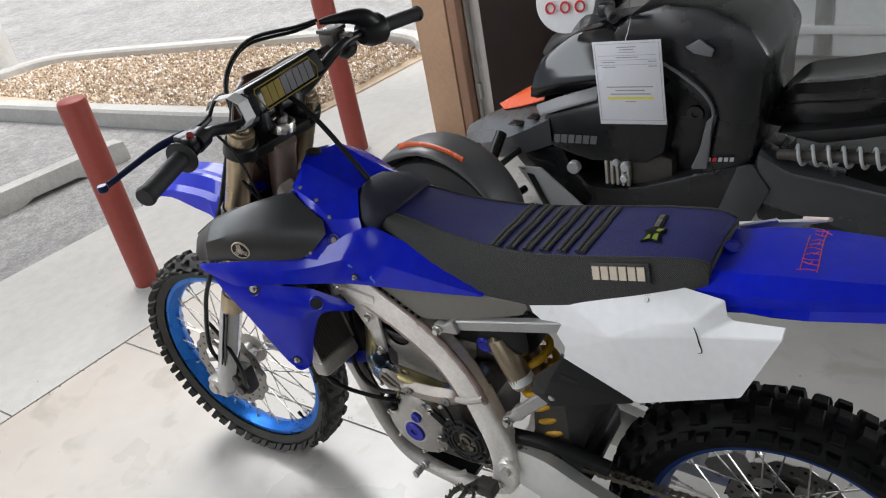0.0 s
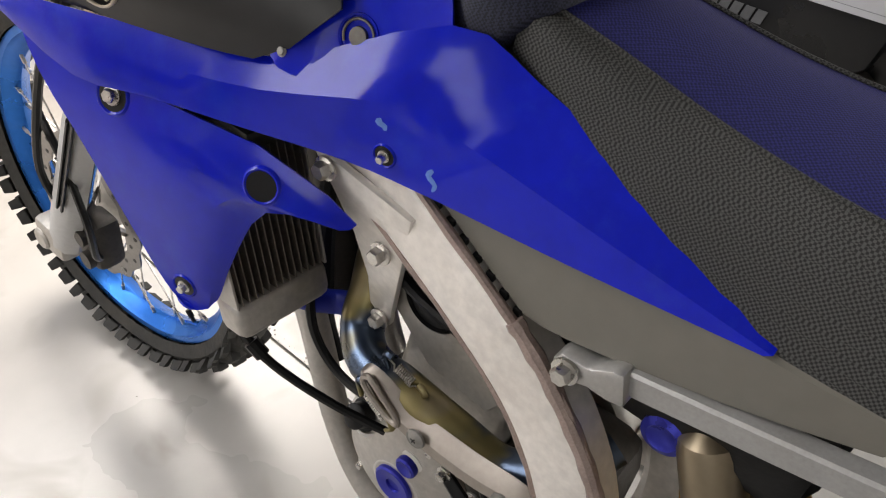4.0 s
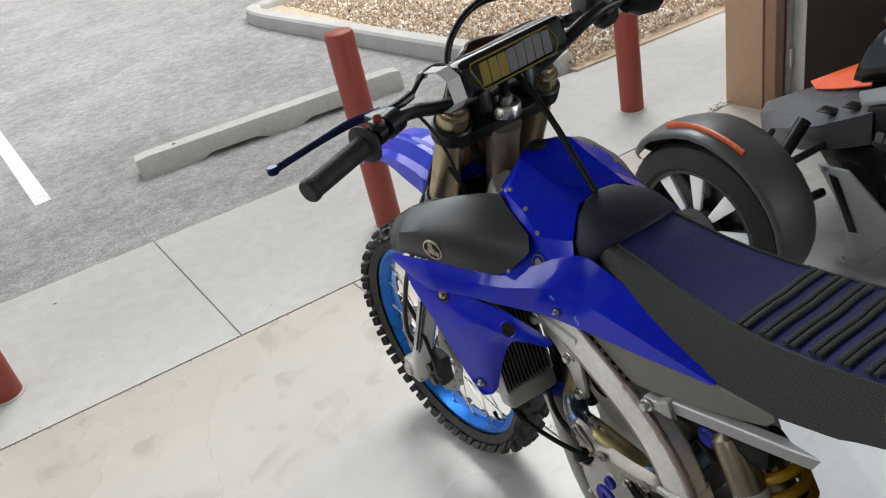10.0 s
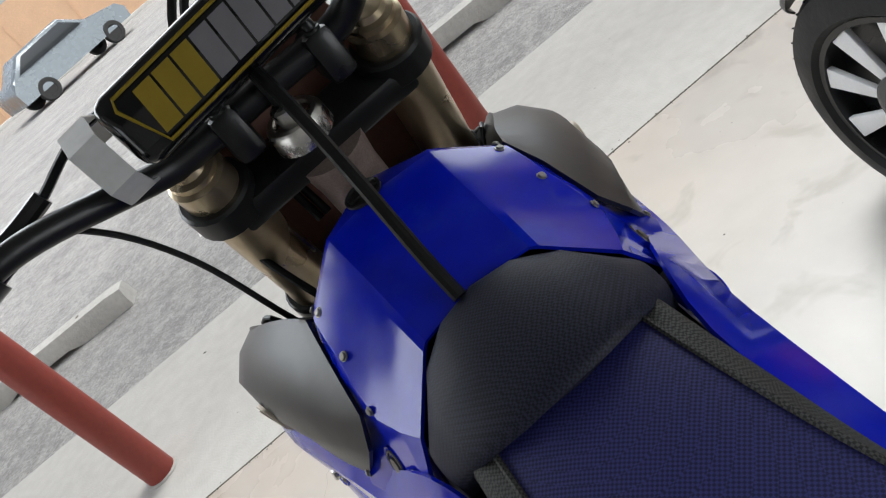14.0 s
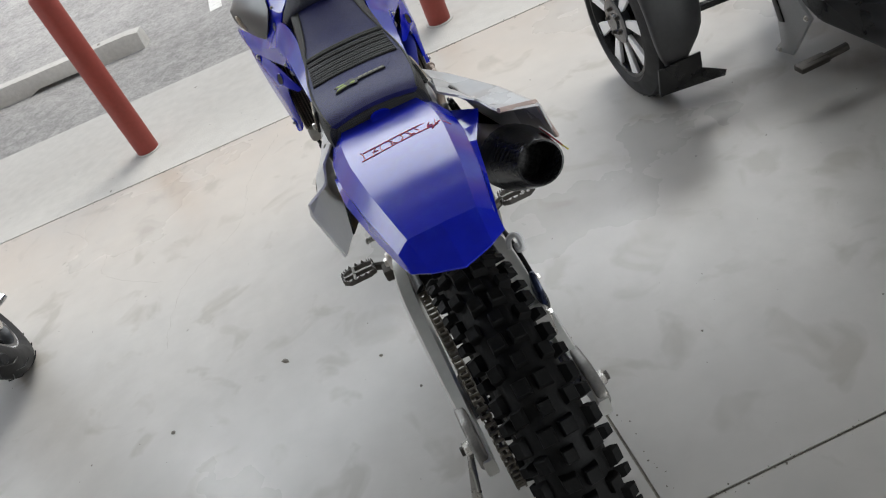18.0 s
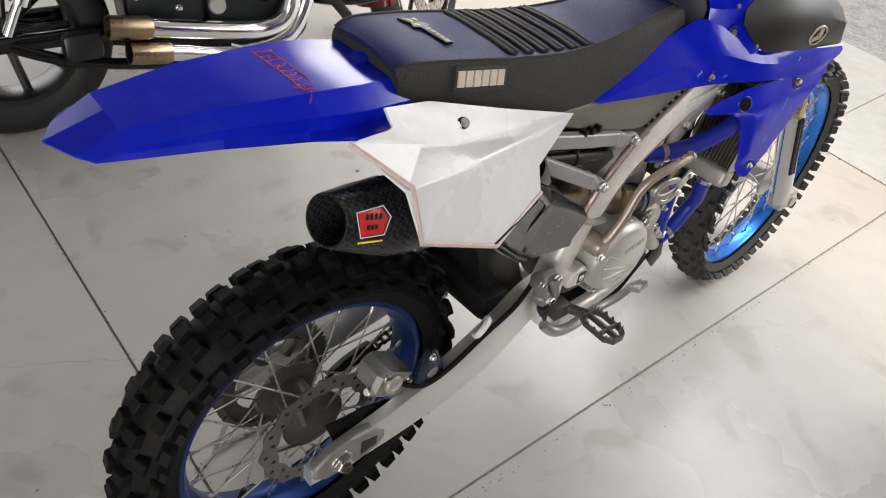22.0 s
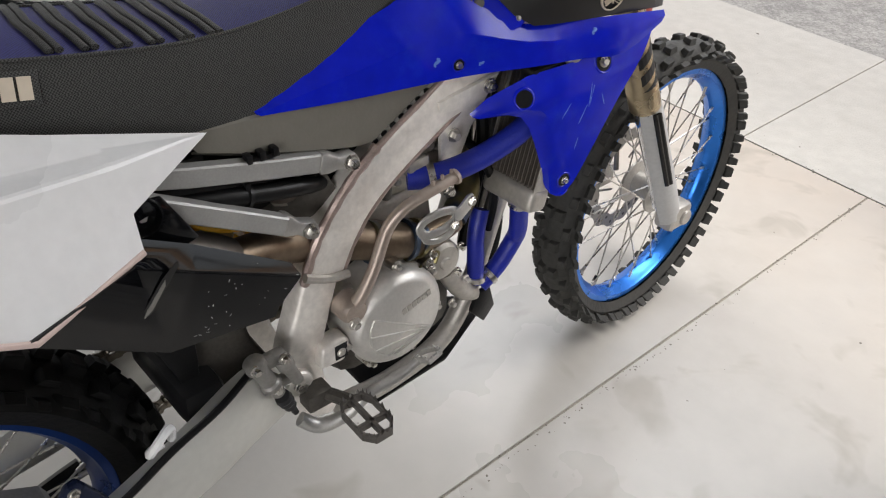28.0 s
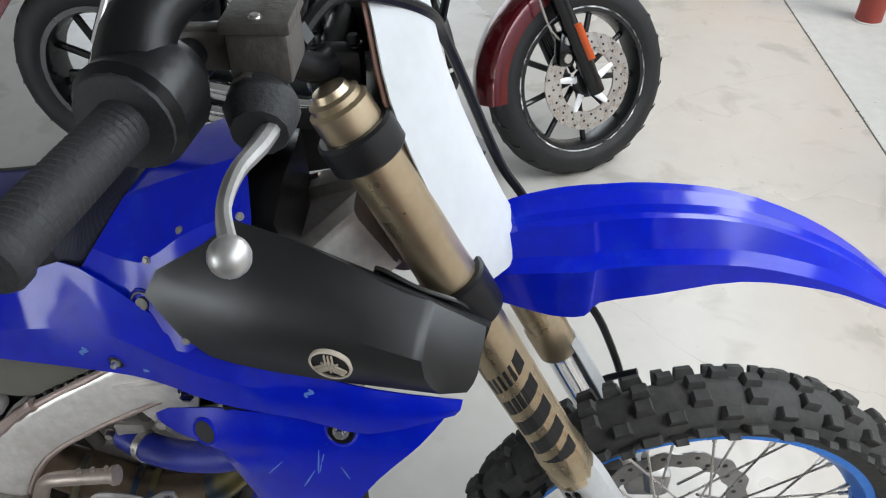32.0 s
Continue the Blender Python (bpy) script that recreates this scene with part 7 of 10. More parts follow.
lathe(bm, (-0.094, 0.058, 0.43), (-1, 0.058, 0.43), [(0, 0.042), (0.008, 0.038), (0.0115, 0.0345), (0.0125, 0.031), (0.0105, 0.028)], 28, cap=False)
lathe(bm, (-0.092, 0.046, 0.476), (-1, 0.046, 0.476), [(0, 0.024), (0.008, 0.02), (0.01, 0.0155)], 20, cap=False)
lathe(bm, (-0.088, 0.118, 0.486), (-0.5, 0.14, 0.75), [(-0.02, 0.032), (0.0, 0.029), (0.006, 0.022)], 20, cap=False)
P("cover_boss", bm, CAST_PALE, ign, "raised rims round the plugs")
for k in range(7):
    th = 2 * math.pi * k / 7 + 0.2
    bm = BM()
    bolt(bm, (-0.087, 0.06 + 0.082 * math.cos(th), 0.435 + 0.082 * math.sin(th)), (-1, 0, 0), 0.0055, 0.008)
    P("case_bolt", bm, STEEL, ign)
for q in ((-0.085, 0.012, 0.375), (-0.08, -0.03, 0.47), (-0.08, -0.02, 0.52), (-0.075, 0.15, 0.53), (-0.08, -0.05, 0.40)):
    bm = BM()
    bolt(bm, q, (-1, 0, 0), 0.006, 0.01)
    lathe(bm, Vector(q) + Vector((0.03, 0, 0)), q, [(0, 0.012), (0.032, 0.01)], 12)
    P("case_boss", bm, CAST)
GC = Vector((-0.102, -0.085, 0.45))
on_guard = lambda r, deg, x=0.0: GC + Vector((x, r * math.cos(radians(deg)), r * math.sin(radians(deg))))
bm = BM()
tube(bm, [on_guard(0.058, a) for a in range(0, 360, 20)], 0.0055, 8, 2, closed=True, squash=0.7, up=(1, 0, 0))
guard_ring = P("sprocket_guard", bm, BLACK_PLASTIC, label="openwork black counter-sprocket guard")
for r, w in ((0.044, 0.004), (0.034, 0.0045)):
    bm = BM()
    tube(bm, [on_guard(r, a, -0.004) for a in range(0, 360, 24)], w, 8, 2, closed=True, squash=0.6, up=(1, 0, 0))
    P("guard_ring", bm, BLACK_PLASTIC, guard_ring)
for a in (10, 52, 95, 140, 200, 255, 310):
    bm = BM()
    tube(bm, [on_guard(0.032, a, -0.004), on_guard(0.045, a + 4, -0.005), on_guard(0.06, a + 6)], [0.004, 0.0045, 0.0055], 8, 2, squash=0.6, up=(1, 0, 0))
    P("guard_spoke", bm, BLACK_PLASTIC, guard_ring)
bm = BM()
n_teeth = 13
rim = []
for k in range(n_teeth):
    for f, r in ((0.0, 0.0265), (0.3, 0.0315), (0.55, 0.0315), (0.85, 0.0265)):
        rim.append(on_guard(r, (k + f) * 360 / n_teeth, 0.012))
extrude_poly(bm, rim, (-0.006, 0, 0))
front_sprocket = P("front_sprocket", bm, CAST_DARK, label="grimy front sprocket")
bm = BM()
lathe(bm, on_guard(0, 0, 0.006), on_guard(0, 0, -1), [(0, 0.02), (0.003, 0.0195), (0.004, 0.014), (0.009, 0.0135), (0.010, 0.010), (0.004, 0.009), (0.004, 0)], 18, cap=False)
P("sprocket_nut", bm, CHAIN, front_sprocket)
for y, z in ((0.0, 0.51), (-0.04, 0.545), (-0.012, 0.43)):
    bm = BM()
    tube(bm, [on_guard(0.05, math.degrees(math.atan2(z - GC.z, y - GC.y)), 0.0), (-0.1, y, z)], [0.009, 0.0075], 8, 1, squash=0.5)
    P("guard_arm", bm, BLACK_PLASTIC, guard_ring)
    bm = BM()
    bolt(bm, (-0.1, y, z), (-1, 0, 0), 0.0065, 0.008)
    P("guard_bolt", bm, STEEL, guard_ring)
bm = BM()
tube(bm, [(-0.105, -0.07, 0.35), (-0.12, -0.055, 0.35), (-0.128, -0.01, 0.352), (-0.13, 0.02, 0.36)], 0.007, 8, 4)
P("shift_lever", bm, ALU, label="aluminium gear lever")
bm = BM()
cyl(bm, (-0.125, 0.022, 0.358), (-0.142, 0.026, 0.362), 0.011, seg=12, chamfer=0.002)
for k in range(5):
    cyl(bm, (-0.142 - k * 0.0065, 0.027, 0.362), (-0.1465 - k * 0.0065, 0.028, 0.362), 0.0095 - 0.0008 * (k % 2), seg=12, chamfer=0.001)
P("shift_peg", bm, ALU_BRIGHT, label="knurled folding lever tip")

# clutch side
bm = BM()
c = Vector((0.10, -0.028, 0.487))
lathe(bm, c, c + Vector((1, 0, 0)), [(-0.03, 0.09), (0.038, 0.088), (0.046, 0.084), (0.052, 0.078), (0.056, 0.072), (0.057, 0)], 40)
cl = P("clutch_cover", bm, CAST_PALE, label="round cast clutch cover with raised rays")
bm = BM()
apex = Vector((0.157, 0.028, 0.447))
arc = [Vector((0.157, -0.028 + 0.064 * math.cos(a), 0.487 + 0.064 * math.sin(a))) for a in [radians(d) for d in range(150, 256, 15)]]
for q in arc[::2] + [arc[-1]]:
    tube(bm, [apex, q], 0.0018, 6, 1)
tube(bm, arc, 0.0018, 6, 2)
P("cover_ray", bm, CAST_PALE, cl)
for k in range(6):
    bm = letter_row(1, 0.010, 0.011, 0.0012, face_matrix((0.1565, 0.0, 0.515), (0, 1, 0.28), (1, 0, 0)) @ Matrix.Translation((-0.025 + k * 0.010, 0, 0)), 0.25, 0)
    P("cover_mark", bm, CAST, cl)
for k in range(7):
    th = 2 * math.pi * k / 7 + 0.6
    bm = BM()
    q = Vector((0.13, -0.028 + 0.093 * math.cos(th), 0.487 + 0.093 * math.sin(th)))
    lathe(bm, q - Vector((0.03, 0, 0)), q, [(0, 0.012), (0.032, 0.0095)], 12)
    bolt(bm, q, (1, 0, 0), 0.0055, 0.009)
    P("case_bolt", bm, STEEL, cl)
bm = BM()
lathe(bm, (0.09, 0.082, 0.535), (1, 0.082, 0.535), [(0, 0.038), (0.03, 0.036), (0.036, 0.03), (0.038, 0.012), (0.042, 0.01), (0.042, 0)], 24, cap=False)
tube(bm, [(0.105, 0.10, 0.50), (0.108, 0.13, 0.45), (0.10, 0.16, 0.42), (0.10, 0.175, 0.415)], 0.018, 12, 4)
P("water_pump", bm, CAST, label="cast water pump housing")
for y, z in ((0.115, 0.555), (0.11, 0.505), (0.055, 0.568), (0.13, 0.48), (0.10, 0.44)):
    bm = BM()
    bolt(bm, (0.124, y, z), (1, 0, 0), 0.0055, 0.009)
    P("pump_bolt", bm, STEEL)
bm = BM()
extrude_poly(bm, yz(0.098, [(0.21, 0.41), (0.225, 0.36), (0.20, 0.33), (0.165, 0.37), (0.18, 0.41)]), (0.01, 0, 0), 0.003)
P("case_guard", bm, BLACK_PLASTIC)
# oil lines and kickstart-like lever
bm = BM()
tube(bm, [(0.145, -0.11, 0.558), (0.152, -0.098, 0.58), (0.156, -0.078, 0.622), (0.157, -0.056, 0.676), (0.165, -0.034, 0.706), (0.172, 0.0, 0.722), (0.175, 0.055, 0.733)], [0.011, 0.0105, 0.0095, 0.0095, 0.009, 0.009, 0.009], 12, 5)
lathe(bm, (0.12, -0.112, 0.548), (1, -0.112, 0.548), [(0, 0.024), (0.025, 0.023), (0.034, 0.018), (0.036, 0)], 18, cap=False)
for k in range(3):
    cyl(bm, (0.174, 0.014 + k * 0.017, 0.731 + k * 0.003), (0.174, 0.014 + k * 0.017, 0.741 + k * 0.003), 0.0028, seg=8)
lathe(bm, (0.175, 0.053, 0.733), (0.175, 1, 0.9), [(0, 0.0118), (0.005, 0.0118)], 12)
P("kick_lever", bm, KICK_BRONZE, label="scuffed bronze-grey kick-start lever")
bm = BM()
bolt(bm, (0.155, -0.118, 0.532), (1, 0, 0), 0.008, 0.008)
P("lever_bolt", bm, STEEL)
# engine lug beside the pivot on the right
bm = BM()
extrude_poly(bm, [(0.105, y, z) for y, z in ((-0.172, 0.452), (-0.13, 0.448), (-0.118, 0.462), (-0.116, 0.487), (-0.13, 0.497), (-0.165, 0.492))], (0.033, 0, 0), 0.006, 3)
lug = P("engine_lug", bm, ALU, label="cast aluminium engine lug")
# Recess shown by a thin dark plate, its shade painted on.
bm = BM()
box(bm, (0.1384, -0.134, 0.472), (0.001, 0.022, 0.028), 0)
P("lug_recess", bm, BLACK_METAL, lug)
bm = BM()
bolt(bm, (0.1385, -0.134, 0.47), (1, 0, 0), 0.006, 0.003)
P("lug_bolt", bm, STEEL, lug)
# brake pedal and footpegs
bm = BM()
tube(bm, [(0.135, -0.215, 0.372), (0.15, -0.19, 0.352), (0.165, -0.15, 0.363), (0.175, -0.115, 0.394), (0.18, -0.072, 0.402), (0.185, -0.044, 0.412), (0.19, -0.02, 0.428)], [0.012, 0.0125, 0.011, 0.010, 0.0095, 0.009, 0.007], 12, 5)
P("brake_pedal", bm, ALU_BRIGHT, label="forged aluminium brake pedal")
bm = BM()
loopp = [(0.186, -0.026, 0.430), (0.196, -0.024, 0.432), (0.212, -0.018, 0.436), (0.212, 0.006, 0.443), (0.198, 0.004, 0.442), (0.187, -0.012, 0.436)]
box_tube(bm, loopp + loopp[:1], 0.0022, 0.0055)
for a, b in zip(loopp, loopp[1:]):
    for f in (0.2, 0.6):
        cyl(bm, Vector(a).lerp(Vector(b), f) + Vector((0, 0, 0.004)), Vector(a).lerp(Vector(b), f) + Vector((0, 0, 0.0095)), 0.0026, 0.001, seg=6)
P("pedal_tip", bm, ALU_BRIGHT)


def footpeg(s):
    bm = BM()
    c = Vector((0.235 if s > 0 else -0.215, -0.155 if s > 0 else -0.12, 0.428 if s > 0 else 0.388))
    wx, wy = 0.045, 0.028
    pts = [(-1, -0.7), (-0.6, -1), (0.6, -1), (1, -0.5), (1, 0.5), (0.6, 1), (-0.6, 1), (-1, 0.7)]
    ringp = [c + Vector((s * a * wx, b * wy, 0)) for a, b in pts]
    n = len(ringp)
    outer = [(p, p + (c - p) * 0.13) for p in ringp]
    for i in range(n):
        p, q = outer[i], outer[(i + 1) % n]
        extrude_poly(bm, [p[0], q[0], q[1], p[1]], (0, 0, -0.014))
        steps = 3
        for k in range(steps):
            u = p[0].lerp(q[0], (k + 0.2) / steps)
            v = p[0].lerp(q[0], (k + 0.75) / steps)
            w = (u + v) / 2 + (c - p[0]) * 0.06
            t = (u + v) / 2 + Vector((0, 0, 0.009))
            vs = [bm.verts.new(x) for x in (u, v, w, t)]
            for f in ((0, 1, 3), (1, 2, 3), (2, 0, 3), (0, 1, 2)):
                bm.faces.new([vs[j] for j in f])
    box(bm, c + Vector((0, 0, -0.006)), (wx * 1.9, 0.006, 0.012))
    box(bm, c + Vector((s * 0.012, 0, -0.006)), (0.006, wy * 1.9, 0.012))
    peg = P("footpeg", bm, PEG_STEEL, label="toothed steel footpeg", smooth=25)
    bm = BM()
    base = Vector((s * 0.118, c.y - 0.03, c.z - 0.02))
    tube(bm, [base, c + Vector((-s * 0.075, -0.012, -0.014)), c + Vector((-s * 0.042, 0, -0.008))], 0.011, 8, 4)
    box(bm, base + Vector((s * 0.02, 0, 0.0)), (0.035, 0.045, 0.035), 0.006)
    P("peg_bracket", bm, CAST_DARK, peg)


footpeg(1)
footpeg(-1)
# rear master cylinder
bm = BM()
lathe(bm, (0.14, -0.278, 0.535), (0.14, -0.236, 0.43), [(-0.004, 0.01), (0.0, 0.0165), (0.012, 0.0165), (0.016, 0.0135), (0.05, 0.0135), (0.054, 0.0165), (0.062, 0.0165), (0.068, 0.011), (0.085, 0.0105)], 18)
lathe(bm, (0.142, -0.236, 0.52), (0.142, -0.205, 0.44), [(0.0, 0.011), (0.004, 0.0135), (0.02, 0.0135), (0.024, 0.010), (0.06, 0.0095)], 16)
box(bm, (0.136, -0.258, 0.522), (0.02, 0.062, 0.022), 0.006)
box(bm, (0.136, -0.246, 0.472), (0.016, 0.05, 0.018), 0.005)
rmc = P("rear_master_cylinder", bm, DULL_CAST, label="grey rear brake master cylinder")
bm = BM()
lathe(bm, (0.14, -0.242, 0.445), (0.14, -0.222, 0.395), [(0.0, 0.012), (0.008, 0.0135), (0.013, 0.0105), (0.018, 0.0125), (0.023, 0.0095), (0.03, 0.0105), (0.034, 0.006), (0.052, 0.005)], 16)
P("rubber_boot", bm, GRIP_RUBBER, rmc, "black rubber boot")
for q in ((0.15, -0.28, 0.53), (0.15, -0.236, 0.527), (0.148, -0.252, 0.474)):
    bm = BM()
    bolt(bm, q, (1, 0, 0), 0.0065, 0.008)
    P("cylinder_bolt", bm, STEEL, rmc)

# radiators and hoses
for s in (-1, 1):
    mr = Matrix.Translation((s * 0.129, 0.262, 0.744)) @ Matrix.Rotation(radians(-14), 4, "X") @ Matrix.Rotation(radians(s * 4), 4, "Z")
    bm = BM()
    box(bm, (0, 0, 0), (0.106, 0.026, 0.20), 0.003, mr)
    rad = P("radiator", bm, RAD, label="finned aluminium radiator with louvres")
    for z, h in ((-0.122, 0.044), (0.12, 0.036)):
        bm = BM()
        box(bm, (0, -0.004, z), (0.114, 0.046, h), 0.012, mr, 3)
        P("radiator_tank", bm, CAST, rad)
    for x in (-0.054, 0.054):
        bm = BM()
        box(bm, (x, -0.006, 0), (0.003, 0.042, 0.205), 0.001, mr)
        P("radiator_bracket", bm, CAST, rad)
    bm = BM()
    for k in range(13):
        box(bm, (-0.048 + k * 0.008, -0.02, 0), (0.0013, 0.014, 0.2), 0, mr)
    P("radiator_louvre", bm, LOUVRE, rad)["kind"] = "stuff"
bm = BM()
tube(bm, [(0.092, 0.03, 0.700), (0.112, 0.065, 0.702), (0.130, 0.11, 0.712), (0.146, 0.155, 0.731), (0.158, 0.2, 0.756), (0.152, 0.25, 0.782)], 0.0185, 14, 5)
P("coolant_hose", bm, HOSE_BLUE, label="blue silicone coolant hose")
bm = BM()
tube(bm, [(0.13, 0.24, 0.61), (0.125, 0.25, 0.56), (0.12, 0.255, 0.525), (0.112, 0.255, 0.50), (0.108, 0.225, 0.455), (0.104, 0.185, 0.425)], 0.0165, 14, 5)
P("coolant_hose", bm, HOSE_BLUE, label="blue silicone coolant hose")
bm = BM()
tube(bm, [(0.09, 0.19, 0.58), (0.098, 0.175, 0.54), (0.10, 0.175, 0.49), (0.10, 0.178, 0.435)], 0.0155, 14, 5)
P("coolant_hose", bm, HOSE_BLUE, label="blue silicone coolant hose")
bm = BM()
tube(bm, [(-0.10, 0.245, 0.60), (-0.075, 0.232, 0.578), (-0.05, 0.21, 0.572), (-0.045, 0.175, 0.592), (-0.03, 0.15, 0.62)], 0.0145, 14, 5)
P("coolant_hose", bm, HOSE_BLUE, label="blue silicone coolant hose")
for a, b in (((0.106, 0.200, 0.437), (0.108, 0.222, 0.452)), ((0.10, 0.178, 0.44), (0.10, 0.1775, 0.452)), ((0.108, 0.058, 0.7015), (0.114, 0.069, 0.7035)), ((0.13, 0.242, 0.6), (0.128, 0.245, 0.585))):
    bm = BM()
    lathe(bm, a, b, [(0, 0.0198), (0.011, 0.0198)], 18)
    P("hose_clip", bm, STEEL)
bm = BM()
tube(bm, [(0.06, 0.16, 0.72), (0.085, 0.19, 0.68), (0.085, 0.225, 0.60), (0.08, 0.22, 0.52)], 0.008, 8, 5)
P("breather_hose", bm, BLACK_PLASTIC)
bm = BM()
tube(bm, [(0.08, 0.05, 0.79), (0.09, 0.10, 0.77), (0.085, 0.13, 0.71)], 0.01, 8, 5)
P("breather_hose", bm, BLACK_PLASTIC)
bm = BM()
tube(bm, [(-0.176, 0.245, 0.63), (-0.172, 0.228, 0.598), (-0.162, 0.195, 0.568), (-0.142, 0.135, 0.545), (-0.115, 0.073, 0.525)], 0.0052, 8, 5)
P("loose_hose", bm, BLACK_PLASTIC, label="dangling black breather hose")
bm = BM()
cyl(bm, (-0.17, 0.22, 0.590), (-0.166, 0.206, 0.577), 0.0085, seg=10)
P("hose_collar", bm, BLACK_PLASTIC)
bm = BM()
tube(bm, [(-0.07, 0.235, 0.66), (-0.085, 0.223, 0.578), (-0.087, 0.203, 0.531), (-0.09, 0.158, 0.512), (-0.1, 0.09, 0.536), (-0.105, 0.05, 0.56)], 0.0058, 8, 5)
P("loose_hose", bm, BLACK_PLASTIC, label="dangling black breather hose")
bm = BM()
tube(bm, [(-0.06, 0.16, 0.79), (-0.082, 0.125, 0.745), (-0.084, 0.095, 0.712), (-0.086, 0.035, 0.70), (-0.086, -0.033, 0.692), (-0.08, -0.09, 0.68)], 0.0062, 8, 5)
P("loose_hose", bm, BLACK_PLASTIC, label="black cable across the cylinder head")
# head clutter on the right
for p, q, r in (((0.07, 0.02, 0.75), (0.105, 0.015, 0.765), 0.012), ((0.075, 0.065, 0.735), (0.1, 0.07, 0.75), 0.010), ((0.09, -0.01, 0.68), (0.1, -0.012, 0.72), 0.009), ((0.085, 0.0, 0.74), (0.085, 0.02, 0.80), 0.011)):
    bm = BM()
    cyl(bm, p, q, r, seg=14, chamfer=0.002)
    P("sensor", bm, CAST_DARK)
bm = BM()
box(bm, (0.08, 0.045, 0.72), (0.05, 0.04, 0.03), 0.006)
P("sensor_block", bm, CAST)
for q in ((0.088, 0.01, 0.70), (0.088, 0.06, 0.69), (0.088, -0.03, 0.715), (0.09, 0.035, 0.735), (0.085, 0.09, 0.735)):
    bm = BM()
    bolt(bm, q, (1, 0, 0.1), 0.006, 0.008)
    P("head_bolt", bm, STEEL)
bm = BM()
cyl(bm, (0.06, -0.2, 0.70), (0.075, -0.10, 0.74), 0.034, seg=18)
P("throttle_body", bm, CAST_DARK)
bm = BM()
tube(bm, [(0.07, -0.10, 0.77), (0.095, -0.2, 0.785), (0.10, -0.32, 0.81), (0.08, -0.45, 0.83)], 0.012, 10, 4)
P("wiring", bm, BLACK_PLASTIC)
bm = BM()
tube(bm, [(0.09, -0.11, 0.745), (0.108, -0.15, 0.762), (0.113, -0.22, 0.779), (0.112, -0.30, 0.797), (0.10, -0.40, 0.815)], [0.008, 0.0125, 0.013, 0.0125, 0.011], 12, 5)
P("wiring", bm, BLACK_PLASTIC, label="black taped wiring loom")
bm = BM()
lathe(bm, (0.1135, -0.235, 0.782), (0.1135, -0.245, 0.7845), [(0, 0.0155), (0.005, 0.0155)], 14)
box(bm, (0.118, -0.238, 0.797), (0.008, 0.006, 0.012), 0.001)
P("loom_tie", bm, BLACK_METAL)
bm = BM()
prof = [(0, 0.030), (0.004, 0.0345)]
for k in range(9):
    prof += [(0.008 + k * 0.006, 0.0345), (0.011 + k * 0.006, 0.0328)]
prof += [(0.066, 0.036), (0.085, 0.036)]
lathe(bm, (0.058, -0.168, 0.676), (0.060, -0.164, 0.776), prof, 24)
boot = P("intake_boot", bm, SIL_TI, label="ribbed brown intake pipe")
bm = BM()
lathe(bm, (0.058, -0.168, 0.679), (0.060, -0.164, 0.779), [(0, 0.0365), (0.007, 0.0365)], 24)
P("boot_band", bm, CAST_DARK, boot)
bm = BM()
box(bm, (0.088, -0.146, 0.683), (0.012, 0.008, 0.014), 0.002)
P("boot_clamp", bm, SPRING_YELLOW, boot, "yellow clamp tab")

# shock
bm = BM()
p0, p1 = Vector((-0.01, -0.20, 0.77)), Vector((-0.01, -0.305, 0.47))
cyl(bm, p0, p1, 0.024, seg=18)
P("shock_body", bm, RES)
bm = BM()
ax = (p1 - p0).normalized()
u = ax.orthogonal().normalized()
w = ax.cross(u)
hel = [p0.lerp(p1, 0.2 + 0.75 * k / 126) + (u * math.cos(k * 2 * math.pi / 18) + w * math.sin(k * 2 * math.pi / 18)) * 0.046 for k in range(127)]
tube(bm, hel, 0.0085, 10, 1)
P("shock_spring", bm, SPRING_YELLOW, label="yellow coil spring")
bm = BM()
lathe(bm, (-0.072, -0.195, 0.765), (-0.075, -0.255, 0.635), [(0, 0.012), (0.01, 0.024), (0.02, 0.026), (0.115, 0.026), (0.13, 0.022), (0.135, 0.0)], 20, cap=False)
P("shock_reservoir", bm, RES, label="bronze shock reservoir")
bm = BM()
lathe(bm, (-0.085, -0.172, 0.737), (-1, -0.172, 0.737), [(-0.02, 0.02), (0, 0.019), (0.003, 0.013), (0.001, 0.01), (0.001, 0)], 18, cap=False)
P("shock_adjuster", bm, ANO_BLUE)
bm = BM()
lathe(bm, (-0.0735, -0.238, 0.672), (-0.0745, -0.250, 0.646), [(0, 0.0266), (0.018, 0.0266)], 20)
P("warning_band", bm, WHITE_DECAL)
bm = BM()
extrude_poly(bm, yz(-0.065, [(-0.325, 0.68), (-0.44, 0.74), (-0.47, 0.70), (-0.395, 0.60), (-0.362, 0.50), (-0.352, 0.42), (-0.34, 0.42), (-0.33, 0.52)]), (0.14, 0, 0), 0.004)
P("mud_flap", bm, BLACK_PLASTIC, label="black rubber mud flap")
bm = BM()
extrude_poly(bm, yz(-0.058, [(-0.345, 0.60), (-0.25, 0.62), (-0.24, 0.50), (-0.205, 0.42), (-0.195, 0.36), (-0.27, 0.335), (-0.335, 0.40)]), (0.116, 0, 0), 0.012, 3)
link = P("shock_linkage", bm, CAST_DARK, label="grimy shock linkage between the pivots")
bm = BM()
cyl(bm, (-0.066, -0.235, 0.385), (0.066, -0.235, 0.385), 0.016, seg=16, chamfer=0.003)
P("linkage_bolt", bm, PEG_STEEL, link)

# ---- fork, fender, bars ----
TOP, BOT = Vector((0.103, 0.345, 1.165)), Vector((0.108, 0.742, 0.362))


def fork_at(z, s=1, off=0.0):
    f = (TOP.z - z) / (TOP.z - BOT.z)
    p = TOP.lerp(BOT, f)
    return Vector((s * (p.x + off), p.y, p.z))


